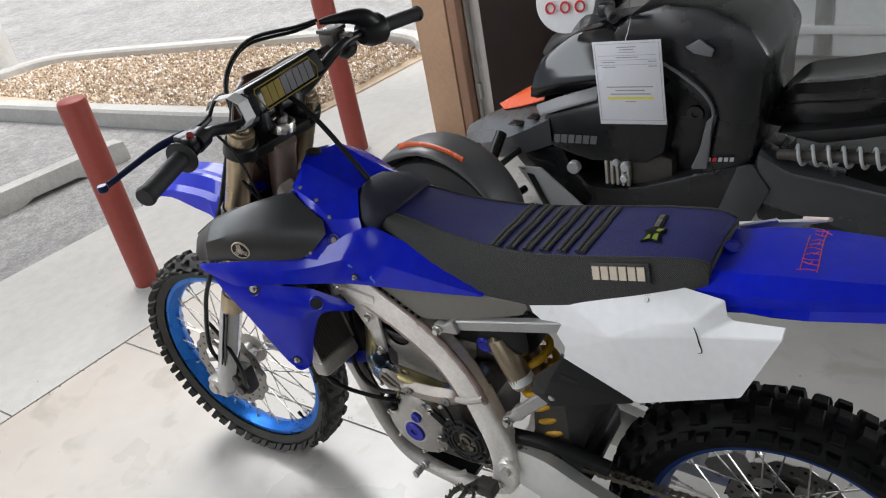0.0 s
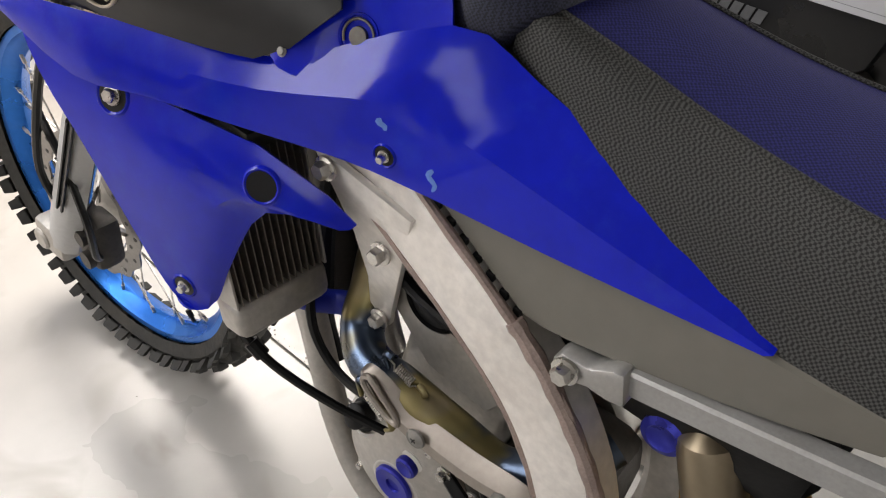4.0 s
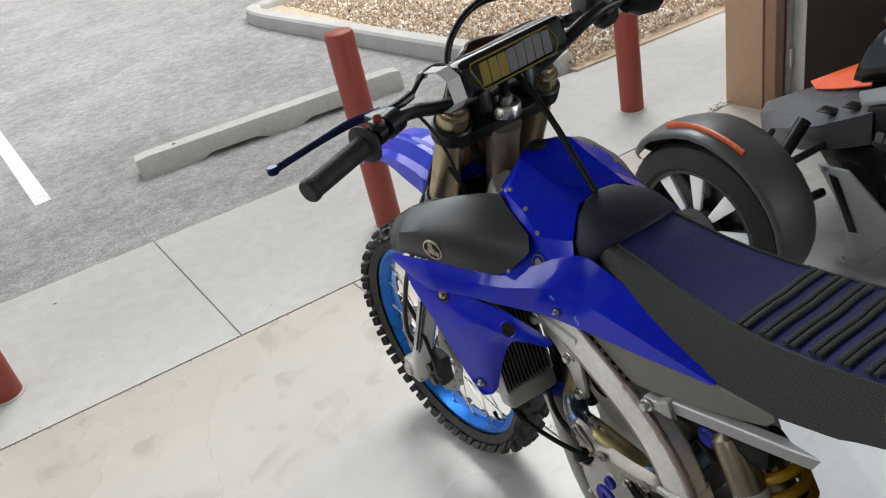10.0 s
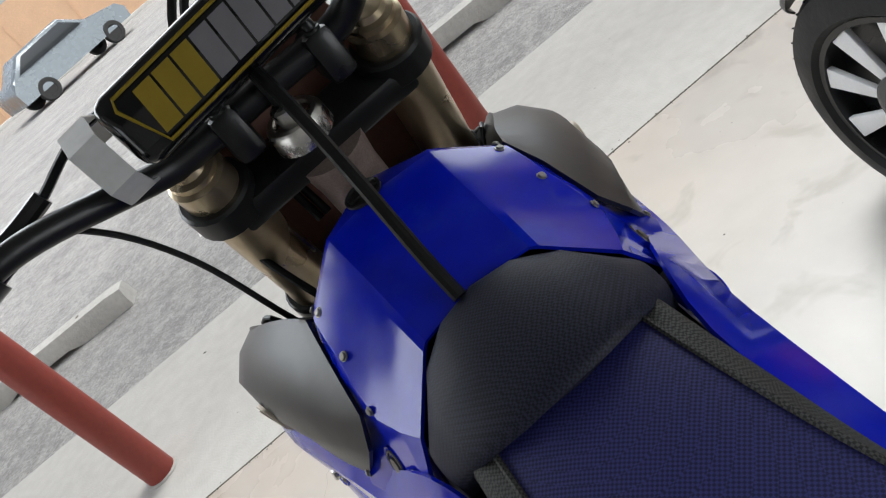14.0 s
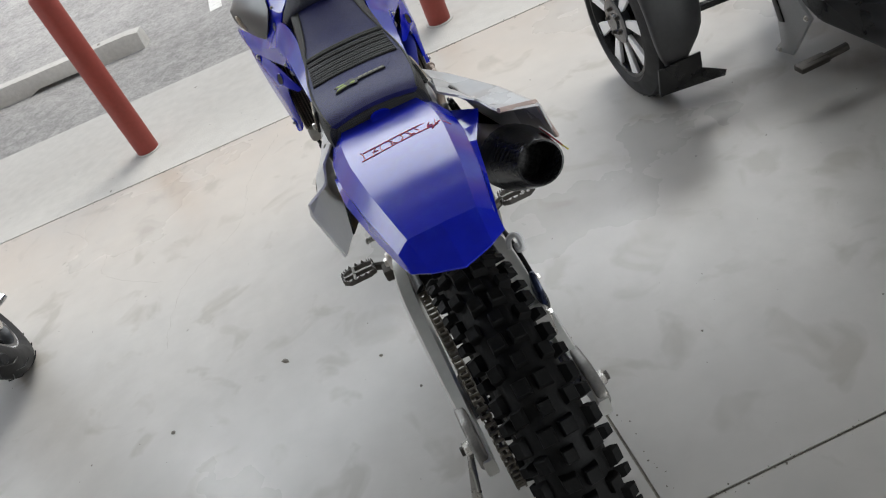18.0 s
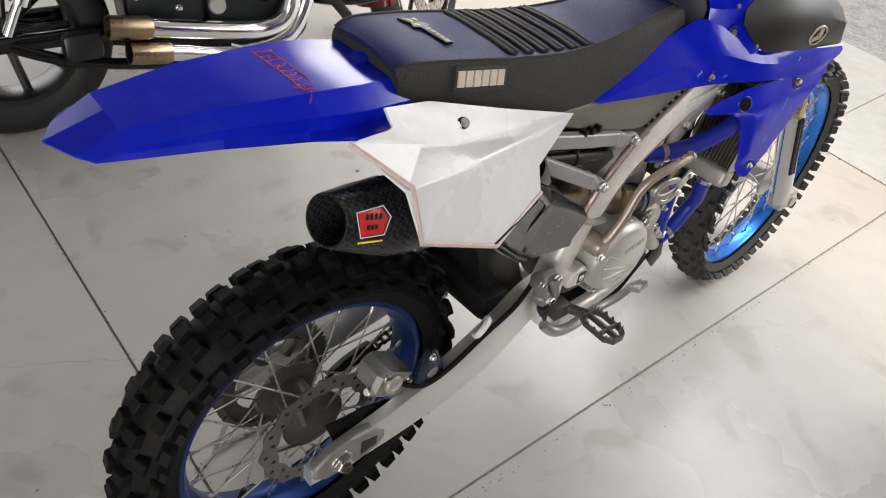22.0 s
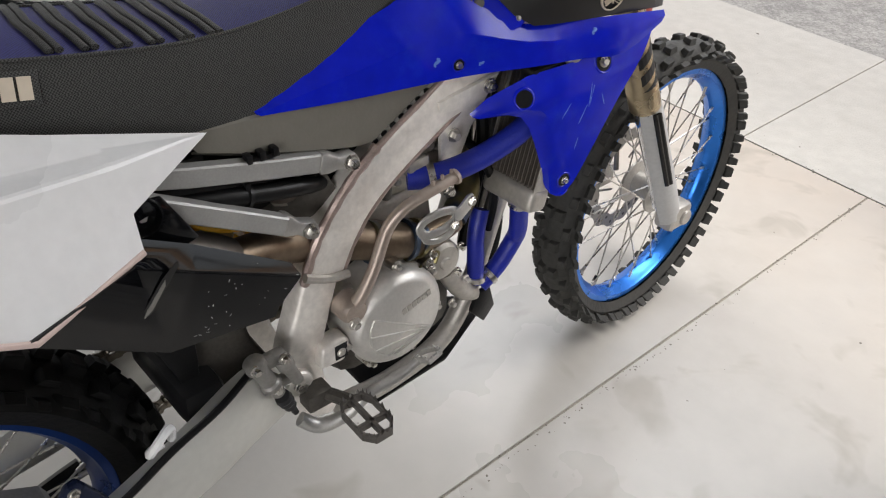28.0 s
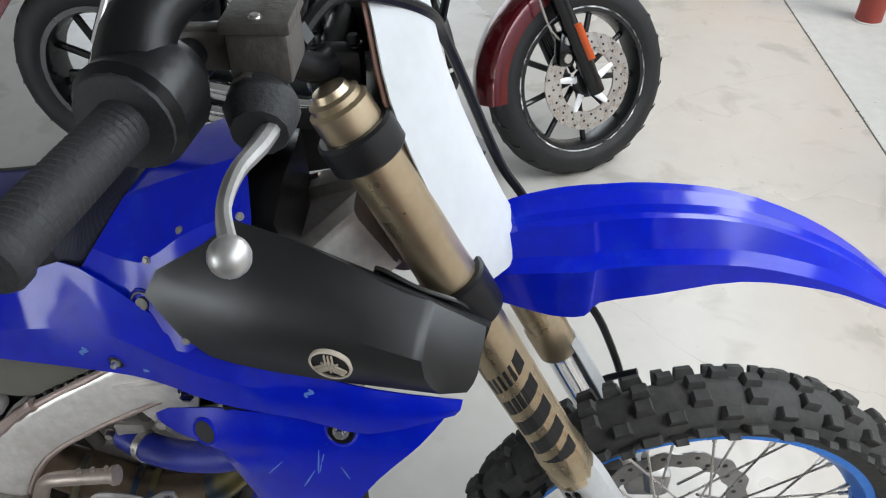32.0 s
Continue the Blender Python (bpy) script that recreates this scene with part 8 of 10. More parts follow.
for s in (-1, 1):
    bm = BM()
    a, b = fork_at(1.175, s), fork_at(0.665, s)
    Lf = (b - a).length
    lathe(bm, a, b, [(0, 0.022), (0.004, 0.0285), (0.03, 0.0285), (0.19, 0.0285), (0.21, 0.0295), (Lf - 0.06, 0.0285), (Lf - 0.055, 0.031), (Lf, 0.031)], 24)
    leg = P("fork_leg", bm, GOLD, label="gold anodised fork tube")
    bm = BM()
    d = (fork_at(0.4, s) - fork_at(0.66, s)).normalized()
    cyl(bm, fork_at(0.68, s), fork_at(0.39, s), 0.0245, seg=20)
    P("fork_slider", bm, CHROME, leg, "polished steel slider")
    bm = BM()
    secs = []
    for z, o, h in ((0.68, 0.02, 0.028), (0.64, 0.028, 0.031), (0.52, 0.03, 0.032), (0.42, 0.03, 0.033), (0.35, 0.026, 0.03)):
        p = fork_at(z, s)
        row = []
        for k in range(7):
            a = radians(-75 + k * 35)
            row.append(p + Vector((s * h * math.cos(a), h * math.sin(a) * 0.95 + 0.004, h * math.sin(a) * 0.45)))
        secs.append(row)
    gridshell(bm, secs, 3, 0.003, 0)
    P("fork_guard", bm, GUARD_GREY, leg, "scuffed pale fork guard")
    bm = BM()
    for k in range(2):
        p = [fork_at(z, s) + Vector((s * 0.033, -0.012 + 0.012 * k, 0)) for z in (0.66, 0.55, 0.47)]
        tube(bm, p, 0.005, 6, 2, squash=0.5)
    P("guard_stripe", bm, BLACK_PLASTIC, leg)
    bm = BM()
    box(bm, fork_at(0.352, s) + Vector((s * 0.004, 0.025, -0.004)), (0.05, 0.075, 0.06), 0.012)
    cyl(bm, (s * 0.10, 0.785, 0.345), (s * 0.142, 0.785, 0.345), 0.019, seg=18, chamfer=0.003)
    P("axle_lug", bm, CAST, leg)
    # logo bands on the tube
    for k in range(6):
        bm = BM()
        c = fork_at(0.882 - k * 0.035, s)
        ax = (fork_at(0.5, s) - fork_at(0.9, s)).normalized()
        row = []
        for j in range(7):
            th = radians(-60 + j * 17)
            o = Vector((s * math.cos(th), -math.sin(th) * 0.9, -math.sin(th) * 0.45)) * 0.0291
            row.append((c + o + ax * 0.0045 * j, c + o + ax * (0.024 + 0.0045 * j)))
        for q, r in zip(row, row[1:]):
            bm.faces.new([bm.verts.new(v) for v in (q[0], r[0], r[1], q[1])])
        P("fork_decal", bm, BLACK_METAL, leg, "dark slanted block graphic", 0)
    # clamps
    for z, hgt, r in ((1.135, 0.03, 0.037), (0.955, 0.05, 0.0375)):
        bm = BM()
        lathe(bm, fork_at(z + hgt / 2, s), fork_at(z - hgt / 2, s), [(0, r - 0.003), (0.003, r), (hgt * 1.08 - 0.003, r), (hgt * 1.08, r - 0.003)], 22)
        P("clamp_ring", bm, BLACK_METAL, leg)
    bm = BM()
    lathe(bm, fork_at(1.172, s), fork_at(1.3, s), [(0, 0.024), (0.008, 0.024), (0.01, 0.018), (0.016, 0.016), (0.018, 0.006)], 20)
    P("fork_cap", bm, GOLD, leg)
for z, w in ((0.955, 0.045), (1.135, 0.03)):
    bm = BM()
    c = fork_at(z, 1)
    extrude_poly(bm, [(-0.105, c.y - 0.03, c.z - 0.01), (0.105, c.y - 0.03, c.z - 0.01), (0.09, c.y + 0.02, c.z + 0.012), (-0.09, c.y + 0.02, c.z + 0.012)], (0, 0.012, -w), 0.006)
    tc = P("triple_clamp", bm, BLACK_METAL, label="black triple clamp")
bm = BM()
lathe(bm, (-0.008, 0.322, 1.14), (-0.008, 0.309, 1.19), [(0, 0.029), (0.018, 0.028), (0.022, 0.025), (0.022, 0.02), (0.018, 0.019), (0.018, 0.013), (0.034, 0.0125), (0.036, 0.01)], 6 * 4)
P("stem_nut", bm, STEEL, tc)
for s in (-1, 1):
    bm = BM()
    box(bm, (s * 0.052, 0.335, 1.178), (0.028, 0.05, 0.05), 0.008)
    for dy in (-0.017, 0.017):
        bolt(bm, (s * 0.052, 0.335 + dy, 1.202), (0, -0.1, 1), 0.006, 0.008, False)
    P("bar_clamp", bm, BLACK_METAL, tc)

barpts = [(-0.44, 0.203, 1.212), (-0.36, 0.228, 1.222), (-0.27, 0.258, 1.232), (-0.215, 0.278, 1.228), (-0.13, 0.318, 1.197), (-0.09, 0.328, 1.19), (0.0, 0.33, 1.19), (0.075, 0.325, 1.192), (0.115, 0.30, 1.222), (0.165, 0.274, 1.258), (0.22, 0.268, 1.27), (0.34, 0.252, 1.266), (0.425, 0.233, 1.262)]
bm = BM()
tube(bm, barpts, [0.011, 0.011, 0.011, 0.0115, 0.013, 0.014, 0.014, 0.014, 0.013, 0.0115, 0.011, 0.011, 0.011], 14, 5)
bar = P("handlebar", bm, BLACK_METAL, label="black tapered handlebar")
for s, p, q in ((-1, Vector(barpts[0]), Vector(barpts[2])), (1, Vector(barpts[-1]), Vector(barpts[-3]))):
    d = (q - p).normalized()
    bm = BM()
    prof = [(-0.006, 0.0), (-0.006, 0.016), (-0.002, 0.0185), (0.004, 0.0185)]
    for k in range(22):
        prof += [(0.006 + k * 0.005, 0.0162), (0.0085 + k * 0.005, 0.0168), (0.0095 + k * 0.005, 0.0162)]
    prof += [(0.118, 0.017), (0.12, 0.031), (0.124, 0.031), (0.128, 0.02), (0.136, 0.017)]
    lathe(bm, p, q, prof, 20, cap=False)
    P("grip", bm, GRIP_RUBBER, bar, "black ribbed rubber grip")
# throttle housing, front master cylinder and brake lever
d = (Vector(barpts[-3]) - Vector(barpts[-1])).normalized()
base = Vector(barpts[-1])
at = lambda k, o=(0, 0, 0): base + d * k + Vector(o)
bm = BM()
lathe(bm, at(0.122), at(0.2), [(0, 0.03), (0.006, 0.036), (0.04, 0.035), (0.062, 0.024)], 22)
tube(bm, [at(0.15, (0, -0.005, 0.012)), at(0.175, (0, -0.006, 0.035)), at(0.21, (0, 0.01, 0.045)), at(0.25, (0, 0.045, 0.045))], [0.026, 0.022, 0.014, 0.006], 12, 4)
P("throttle_housing", bm, BLACK_PLASTIC, bar, "black throttle tube housing")
bm = BM()
mm = Matrix.Translation(at(0.222, (0, 0.046, -0.006)))
box(bm, (0, 0, 0.006), (0.05, 0.042, 0.036), 0.005, mm)
master = P("front_master_cylinder", bm, CAST_DARK, bar, "grey front brake reservoir")
bm = BM()
box(bm, (0, 0, 0.028), (0.054, 0.046, 0.009), 0.002, mm)
P("reservoir_lid", bm, CAST_DARK, master)
for sx in (-1, 1):
    bm = BM()
    bolt(bm, mm @ Vector((sx * 0.018, 0, 0.0325)), (0, 0, 1), 0.0035, 0.002, False)
    P("lid_screw", bm, STEEL, master)
bm = BM()
tube(bm, [at(0.19, (0, 0.042, -0.018)), at(0.235, (0, 0.042, -0.02)), at(0.275, (0, 0.044, -0.02))], [0.012, 0.014, 0.011], 12, 3)
P("cylinder_barrel", bm, CAST_DARK, master)
bm = BM()
box(bm, at(0.22, (0, 0.008, 0)), (0.02, 0.036, 0.03), 0.005)
P("bar_mount", bm, CAST_DARK, master)
bm = BM()
lathe(bm, at(0.268, (0, 0.044, -0.02)), at(0.3, (0, 0.046, -0.02)), [(0, 0.013), (0.014, 0.013), (0.016, 0.008), (0.02, 0.007)], 6)
P("banjo_bolt", bm, BLACK_METAL, bar)
bm = BM()
tube(bm, [at(0.175, (0, 0.06, -0.036)), at(0.145, (0, 0.063, -0.032)), at(0.115, (0, 0.062, -0.03)), at(0.085, (0, 0.066, -0.034)), at(0.062, (0, 0.077, -0.042))], [0.0105, 0.0095, 0.0075, 0.006, 0.007], 10, 4, squash=0.7)
bmesh.ops.create_uvsphere(bm, u_segments=16, v_segments=10, radius=0.0125, matrix=Matrix.Translation(at(0.055, (0, 0.08, -0.043))))
P("brake_lever", bm, ALU_BRIGHT, bar, "silver brake lever with ball end")
bm = BM()
tube(bm, [at(0.205, (0, 0.042, -0.024)), at(0.19, (0, 0.05, -0.031)), at(0.168, (0, 0.056, -0.035))], [0.02, 0.026, 0.019], 12, 4)
P("lever_boot", bm, GRIP_RUBBER, bar, "dusty rubber lever boot")
bm = BM()
tube(bm, [at(0.275, (0, 0.046, -0.02)), (0.09, 0.352, 1.262), (0.02, 0.412, 1.222), (-0.05, 0.434, 1.155), (-0.10, 0.492, 0.99), (-0.115, 0.53, 0.92), (-0.13, 0.60, 0.78), (-0.135, 0.66, 0.68), (-0.14, 0.715, 0.52), (-0.12, 0.70, 0.43)], 0.006, 8, 6)
P("front_brake_hose", bm, BLACK_PLASTIC, bar, "black front brake hose")
# clutch perch and lever
d2 = (Vector(barpts[2]) - Vector(barpts[0])).normalized()
b2 = Vector(barpts[0])
al = lambda k, o=(0, 0, 0): b2 + d2 * k + Vector(o)
bm = BM()
lathe(bm, al(0.17), al(0.3), [(0, 0.014), (0, 0.02), (0.03, 0.02), (0.03, 0.014)], 18, cap=False)
box(bm, al(0.185, (0, 0.028, 0.002)), (0.045, 0.04, 0.022), 0.006)
tube(bm, [al(0.2, (0, 0.04, 0.0)), al(0.23, (0, 0.03, 0.0)), al(0.26, (0, 0.025, 0.002))], 0.008, 10, 3)
P("clutch_perch", bm, BLACK_METAL, bar, "black clutch perch")
bm = BM()
tube(bm, [al(0.20, (0, 0.05, 0.0)), al(0.15, (0, 0.085, 0.0)), al(0.08, (0, 0.098, 0.003)), al(0.0, (0, 0.106, 0.007)), al(-0.012, (0, 0.108, 0.008))], [0.009, 0.008, 0.0062, 0.006, 0.007], 10, 4, squash=0.7)
lathe(bm, al(-0.012, (0, 0.108, 0.002)), al(-0.012, (0, 0.108, 0.2)), [(0, 0.008), (0.002, 0.0095), (0.01, 0.0095), (0.012, 0.008)], 14)
P("clutch_lever", bm, LEVER_BLUE, bar, "dark blue clutch lever")
bm = BM()
lathe(bm, al(0.143), al(0.3), [(0, 0.0175), (0.016, 0.0175)], 16)
box(bm, al(0.151, (0, -0.008, 0.018)), (0.02, 0.024, 0.014), 0.003)
P("kill_switch", bm, BLACK_PLASTIC, bar)
bm = BM()
cyl(bm, al(0.151, (0, -0.012, 0.024)), al(0.151, (0, -0.016, 0.031)), 0.007, seg=12)
P("switch_button", bm, DULL_RED, bar)
bm = BM()
tube(bm, [al(0.26, (0, 0.025, 0.002)), al(0.33, (0, 0.045, 0.01)), (-0.06, 0.40, 1.215), (-0.12, 0.385, 1.1), (-0.085, 0.32, 0.95), (-0.06, 0.25, 0.83)], 0.0042, 8, 6)
tube(bm, [al(0.155, (0, 0.0, -0.015)), al(0.235, (0, 0.015, -0.016)), (-0.182, 0.305, 1.191), (-0.151, 0.31, 1.122), (-0.131, 0.31, 1.028), (-0.115, 0.305, 0.97)], 0.003, 8, 6)
P("clutch_cable", bm, BLACK_PLASTIC, bar, "black clutch cable")
bm = BM()
tube(bm, [at(0.25, (0, 0.05, 0.05)), (0.14, 0.355, 1.318), (0.04, 0.41, 1.318), (-0.035, 0.425, 1.26), (-0.055, 0.41, 1.17), (-0.05, 0.38, 1.05)], 0.0045, 8, 6)
tube(bm, [at(0.25, (0, 0.056, 0.044)), (0.14, 0.366, 1.308), (0.04, 0.421, 1.307), (-0.027, 0.435, 1.25), (-0.047, 0.42, 1.16), (-0.04, 0.38, 1.05)], 0.0045, 8, 6)
P("throttle_cable", bm, BLACK_PLASTIC, bar, "paired black throttle cables")
# bar pad
mp = face_matrix((-0.006, 0.2655, 1.249), (1, 0.0, 0.065), (0, -0.97, 0.22))
bm = BM()
box(bm, (0, 0.002, -0.028), (0.225, 0.064, 0.063), 0.014, mp, 3)
pad = P("bar_pad", bm, GLOSS_BLACK, bar, "black bar pad with yellow-edged block lettering")
bm = BM()
lp = [mp @ Vector(p) for p in ((-0.096, 0.016, 0.0042), (-0.083, -0.024, 0.0042), (0.074, -0.024, 0.0042), (0.085, -0.004, 0.0042), (0.072, 0.024, 0.0042), (-0.092, 0.024, 0.0042))]
tube(bm, lp, 0.0016, 6, 1, closed=True)
P("pad_outline", bm, PAD_YELLOW, pad)
for k in range(8):
    bm = letter_row(1, 0.0195, 0.037, 0.001, mp @ Matrix.Translation((-0.072 + k * 0.019, 0, 0.0038)), 0.14, 0.12)
    P("pad_block", bm, PAD_YELLOW if k < 3 else PAD_GREY, pad)
bm = BM()
gridshell(bm, [[mp @ Vector((-0.132 + x, y, z)) for y, z in ((-0.036, -0.07), (-0.036, -0.02), (-0.022, 0.004), (0.016, 0.006), (0.034, -0.018), (0.036, -0.08), (0.02, -0.105))] for x in (-0.012, 0.014)], 1, 0.002, 0)
P("pad_strap", bm, GUARD_GREY, pad, "silver strap round the bar pad")
# vent hose from the filler to the stem
bm = BM()
tube(bm, [(-0.010, 0.105, 1.045), (-0.010, 0.13, 1.075), (-0.007, 0.185, 1.138), (-0.006, 0.235, 1.188), (-0.007, 0.275, 1.216), (-0.008, 0.302, 1.214), (-0.008, 0.313, 1.178)], 0.0058, 10, 6)
P("vent_hose", bm, BLACK_PLASTIC, BIKE, "black tank vent hose")
# front fender
bm = BM()
rows = []
for y, zt, zs, ze, w in ((0.47, 0.965, 0.945, 0.912, 0.058), (0.505, 0.985, 0.955, 0.905, 0.064), (0.55, 0.997, 0.962, 0.895, 0.070), (0.585, 1.002, 0.966, 0.897, 0.072), (0.60, 1.004, 0.968, 0.914, 0.069), (0.66, 1.008, 0.972, 0.926, 0.067), (0.75, 1.0, 0.968, 0.941, 0.062), (0.84, 0.967, 0.943, 0.926, 0.056), (0.91, 0.925, 0.908, 0.897, 0.048), (0.955, 0.888, 0.879, 0.872, 0.036)):
    half = [(-w, ze), (-w * 0.99, zs - 0.006), (-w * 0.84, zs), (-w * 0.74, zs + 0.003), (-w * 0.5, zt - 0.004), (-w * 0.3, zt - 0.005), (-w * 0.2, zt)]
    rows.append([Vector((x, y, z)) for x, z in half] + [Vector((-x, y, z)) for x, z in reversed(half)])
gridshell(bm, rows, 3, 0.0035, 0.003)
front_fender = P("front_fender", bm, BLUE, label="blue front fender with stepped shoulders", smooth=16)
# front number plate: white face, brown back
for off, m_, nm, lb in ((0.0, PLATE_WHITE, "front_plate", "white front number plate"), (-0.006, PLATE_BACK, "plate_back", "brown back of the number plate")):
    bm = BM()
    rows = []
    for z, y, w in ((0.955, 0.480, 0.082), (0.985, 0.462, 0.097), (1.03, 0.44, 0.098), (1.10, 0.41, 0.1), (1.17, 0.386, 0.094), (1.235, 0.372, 0.072), (1.262, 0.362, 0.045)):
        rows.append([Vector((x * w, y + off + 0.045 * (1 - abs(x) ** 1.6), z - 0.006 * (1 - abs(x)))) for x in (-1, -0.6, -0.2, 0.2, 0.6, 1)])
    patch(bm, rows, 3, 3, 0.002)
    P(nm, bm, m_, label=lb)
# front caliper on the left
bm = BM()
box(bm, (-0.09, 0.69, 0.38), (0.05, 0.06, 0.09), 0.014)
cyl(bm, (-0.115, 0.68, 0.36), (-0.125, 0.68, 0.36), 0.015, seg=14)
cyl(bm, (-0.115, 0.685, 0.40), (-0.125, 0.685, 0.40), 0.013, seg=14)
box(bm, (-0.1, 0.73, 0.40), (0.02, 0.07, 0.05), 0.008)
P("front_caliper", bm, CAST_DARK, label="grimy front brake caliper")
bm = BM()
tube(bm, [(-0.12, 0.72, 0.60), (-0.13, 0.66, 0.56), (-0.135, 0.62, 0.48), (-0.125, 0.64, 0.40), (-0.11, 0.66, 0.37)], 0.0055, 8, 6)
P("brake_hose", bm, BLACK_PLASTIC)

# triangle stand under the left axle
stand = thing("bike_stand", "bent grey steel rod triangle stand propping the rear axle", "motorcycle stand")
bm = BM()
tube(bm, [(-0.118, -0.752, 0.345), (-0.19, -0.67, 0.012), (-0.20, -0.745, 0.006), (-0.19, -0.82, 0.012)], 0.006, 8, 1, closed=True)
part("stand_rod", bm, STEEL, stand)


# ---- three-wheeled roadster ----
TRIKE = thing("three_wheeler", "matt black three-wheeled roadster with orange and silver panels", "motorcycle")
T = lambda name, bm, m, parent=TRIKE, label="", smooth=35: part(name, bm, m, parent, label, smooth)


def prism(x0, x1, pts, bevel=0.015, taper=0.0):
    """Side outline given width across, edges rounded; taper draws the sides in towards the top."""
    bm = BM()
    extrude_poly(bm, [(x0, y, z) for y, z in pts], (x1 - x0, 0, 0), bevel)
    if taper:
        xm = (x0 + x1) / 2
        zs = [z for _, z in pts]
        lo, hi = min(zs), max(zs)
        for v in bm.verts:
            k = 1 - taper * (v.co.z - lo) / (hi - lo)
            v.co.x = xm + (v.co.x - xm) * k
    return bm


def road_wheel(c, r, rim, w, parent, out=-1):
    bm = BM()
    h = w / 2
    lathe(bm, (c[0] - h, c[1], c[2]), (c[0] + 1, c[1], c[2]), [(0.012, rim), (0.0, rim + 0.012), (0.004, r - 0.05), (0.018, r - 0.014), (0.035, r - 0.003), (h, r), (w - 0.035, r - 0.003), (w - 0.018, r - 0.014), (w - 0.004, r - 0.05), (w, rim + 0.012), (w - 0.012, rim)], 56, cap=False)
    tyre = T("wheel", bm, STREET_RUBBER, parent, "road tyre on a machined alloy wheel")
    bm = BM()
    for k in range(40):
        th = 2 * math.pi * k / 40
        for s in (-1, 1):
            a = ring_pt(c, th, r - 0.001, s * 0.012)
            b = ring_pt(c, th + 0.09, r - 0.006, s * (h - 0.025))
            tube(bm, [a, b], 0.0025, 4, 1)
    T("tread_groove", bm, MATT_BLACK, tyre)["kind"] = "stuff"
    bm = BM()
    x = out * (h - 0.014)
    lathe(bm, (c[0] - h + 0.01, c[1], c[2]), (c[0] + 1, c[1], c[2]), [(0, rim), (0.0, rim - 0.012), (0.03, rim - 0.02), (w - 0.05, rim - 0.02), (w - 0.02, rim - 0.012), (w - 0.02, rim)], 48, cap=False)
    lathe(bm, (c[0] + x * 0.2, c[1], c[2]), (c[0] + x * 0.2 + 1, c[1], c[2]), [(0, rim - 0.015), (0.004, rim - 0.015)], 40)
    T("rim", bm, MATT_BLACK, tyre, "black rim barrel")
    for k in range(9):
        th = 2 * math.pi * k / 9 + 0.2
        bm = BM()
        pts = [ring_pt(c, th + da, rr, x + dx) for da, rr, dx in ((-0.16, rim * 0.34, 0.0), (-0.135, rim - 0.012, 0), (0.135, rim - 0.012, 0), (0.16, rim * 0.34, 0.0))]
        extrude_poly(bm, pts, (-out * 0.014, 0, 0), 0.003)
        T("spoke", bm, SPOKE, tyre, "machined silver spoke")
    bm = BM()
    lathe(bm, (c[0] + x, c[1], c[2]), (c[0] + x + out, c[1], c[2]), [(-0.02, rim * 0.4), (0.004, rim * 0.38), (0.008, rim * 0.3), (0.006, rim * 0.15), (0.012, rim * 0.13), (0.012, 0)], 28, cap=False)
    T("hub_cap", bm, DARK_GREY, tyre, "charcoal hub centre")
    for k in range(5):
        th = 2 * math.pi * k / 5
        bm = BM()
        bolt(bm, ring_pt(c, th, rim * 0.22, x + out * 0.006), (out, 0, 0), 0.007, 0.01)
        T("lug_nut", bm, CAST_DARK, tyre)
    return tyre


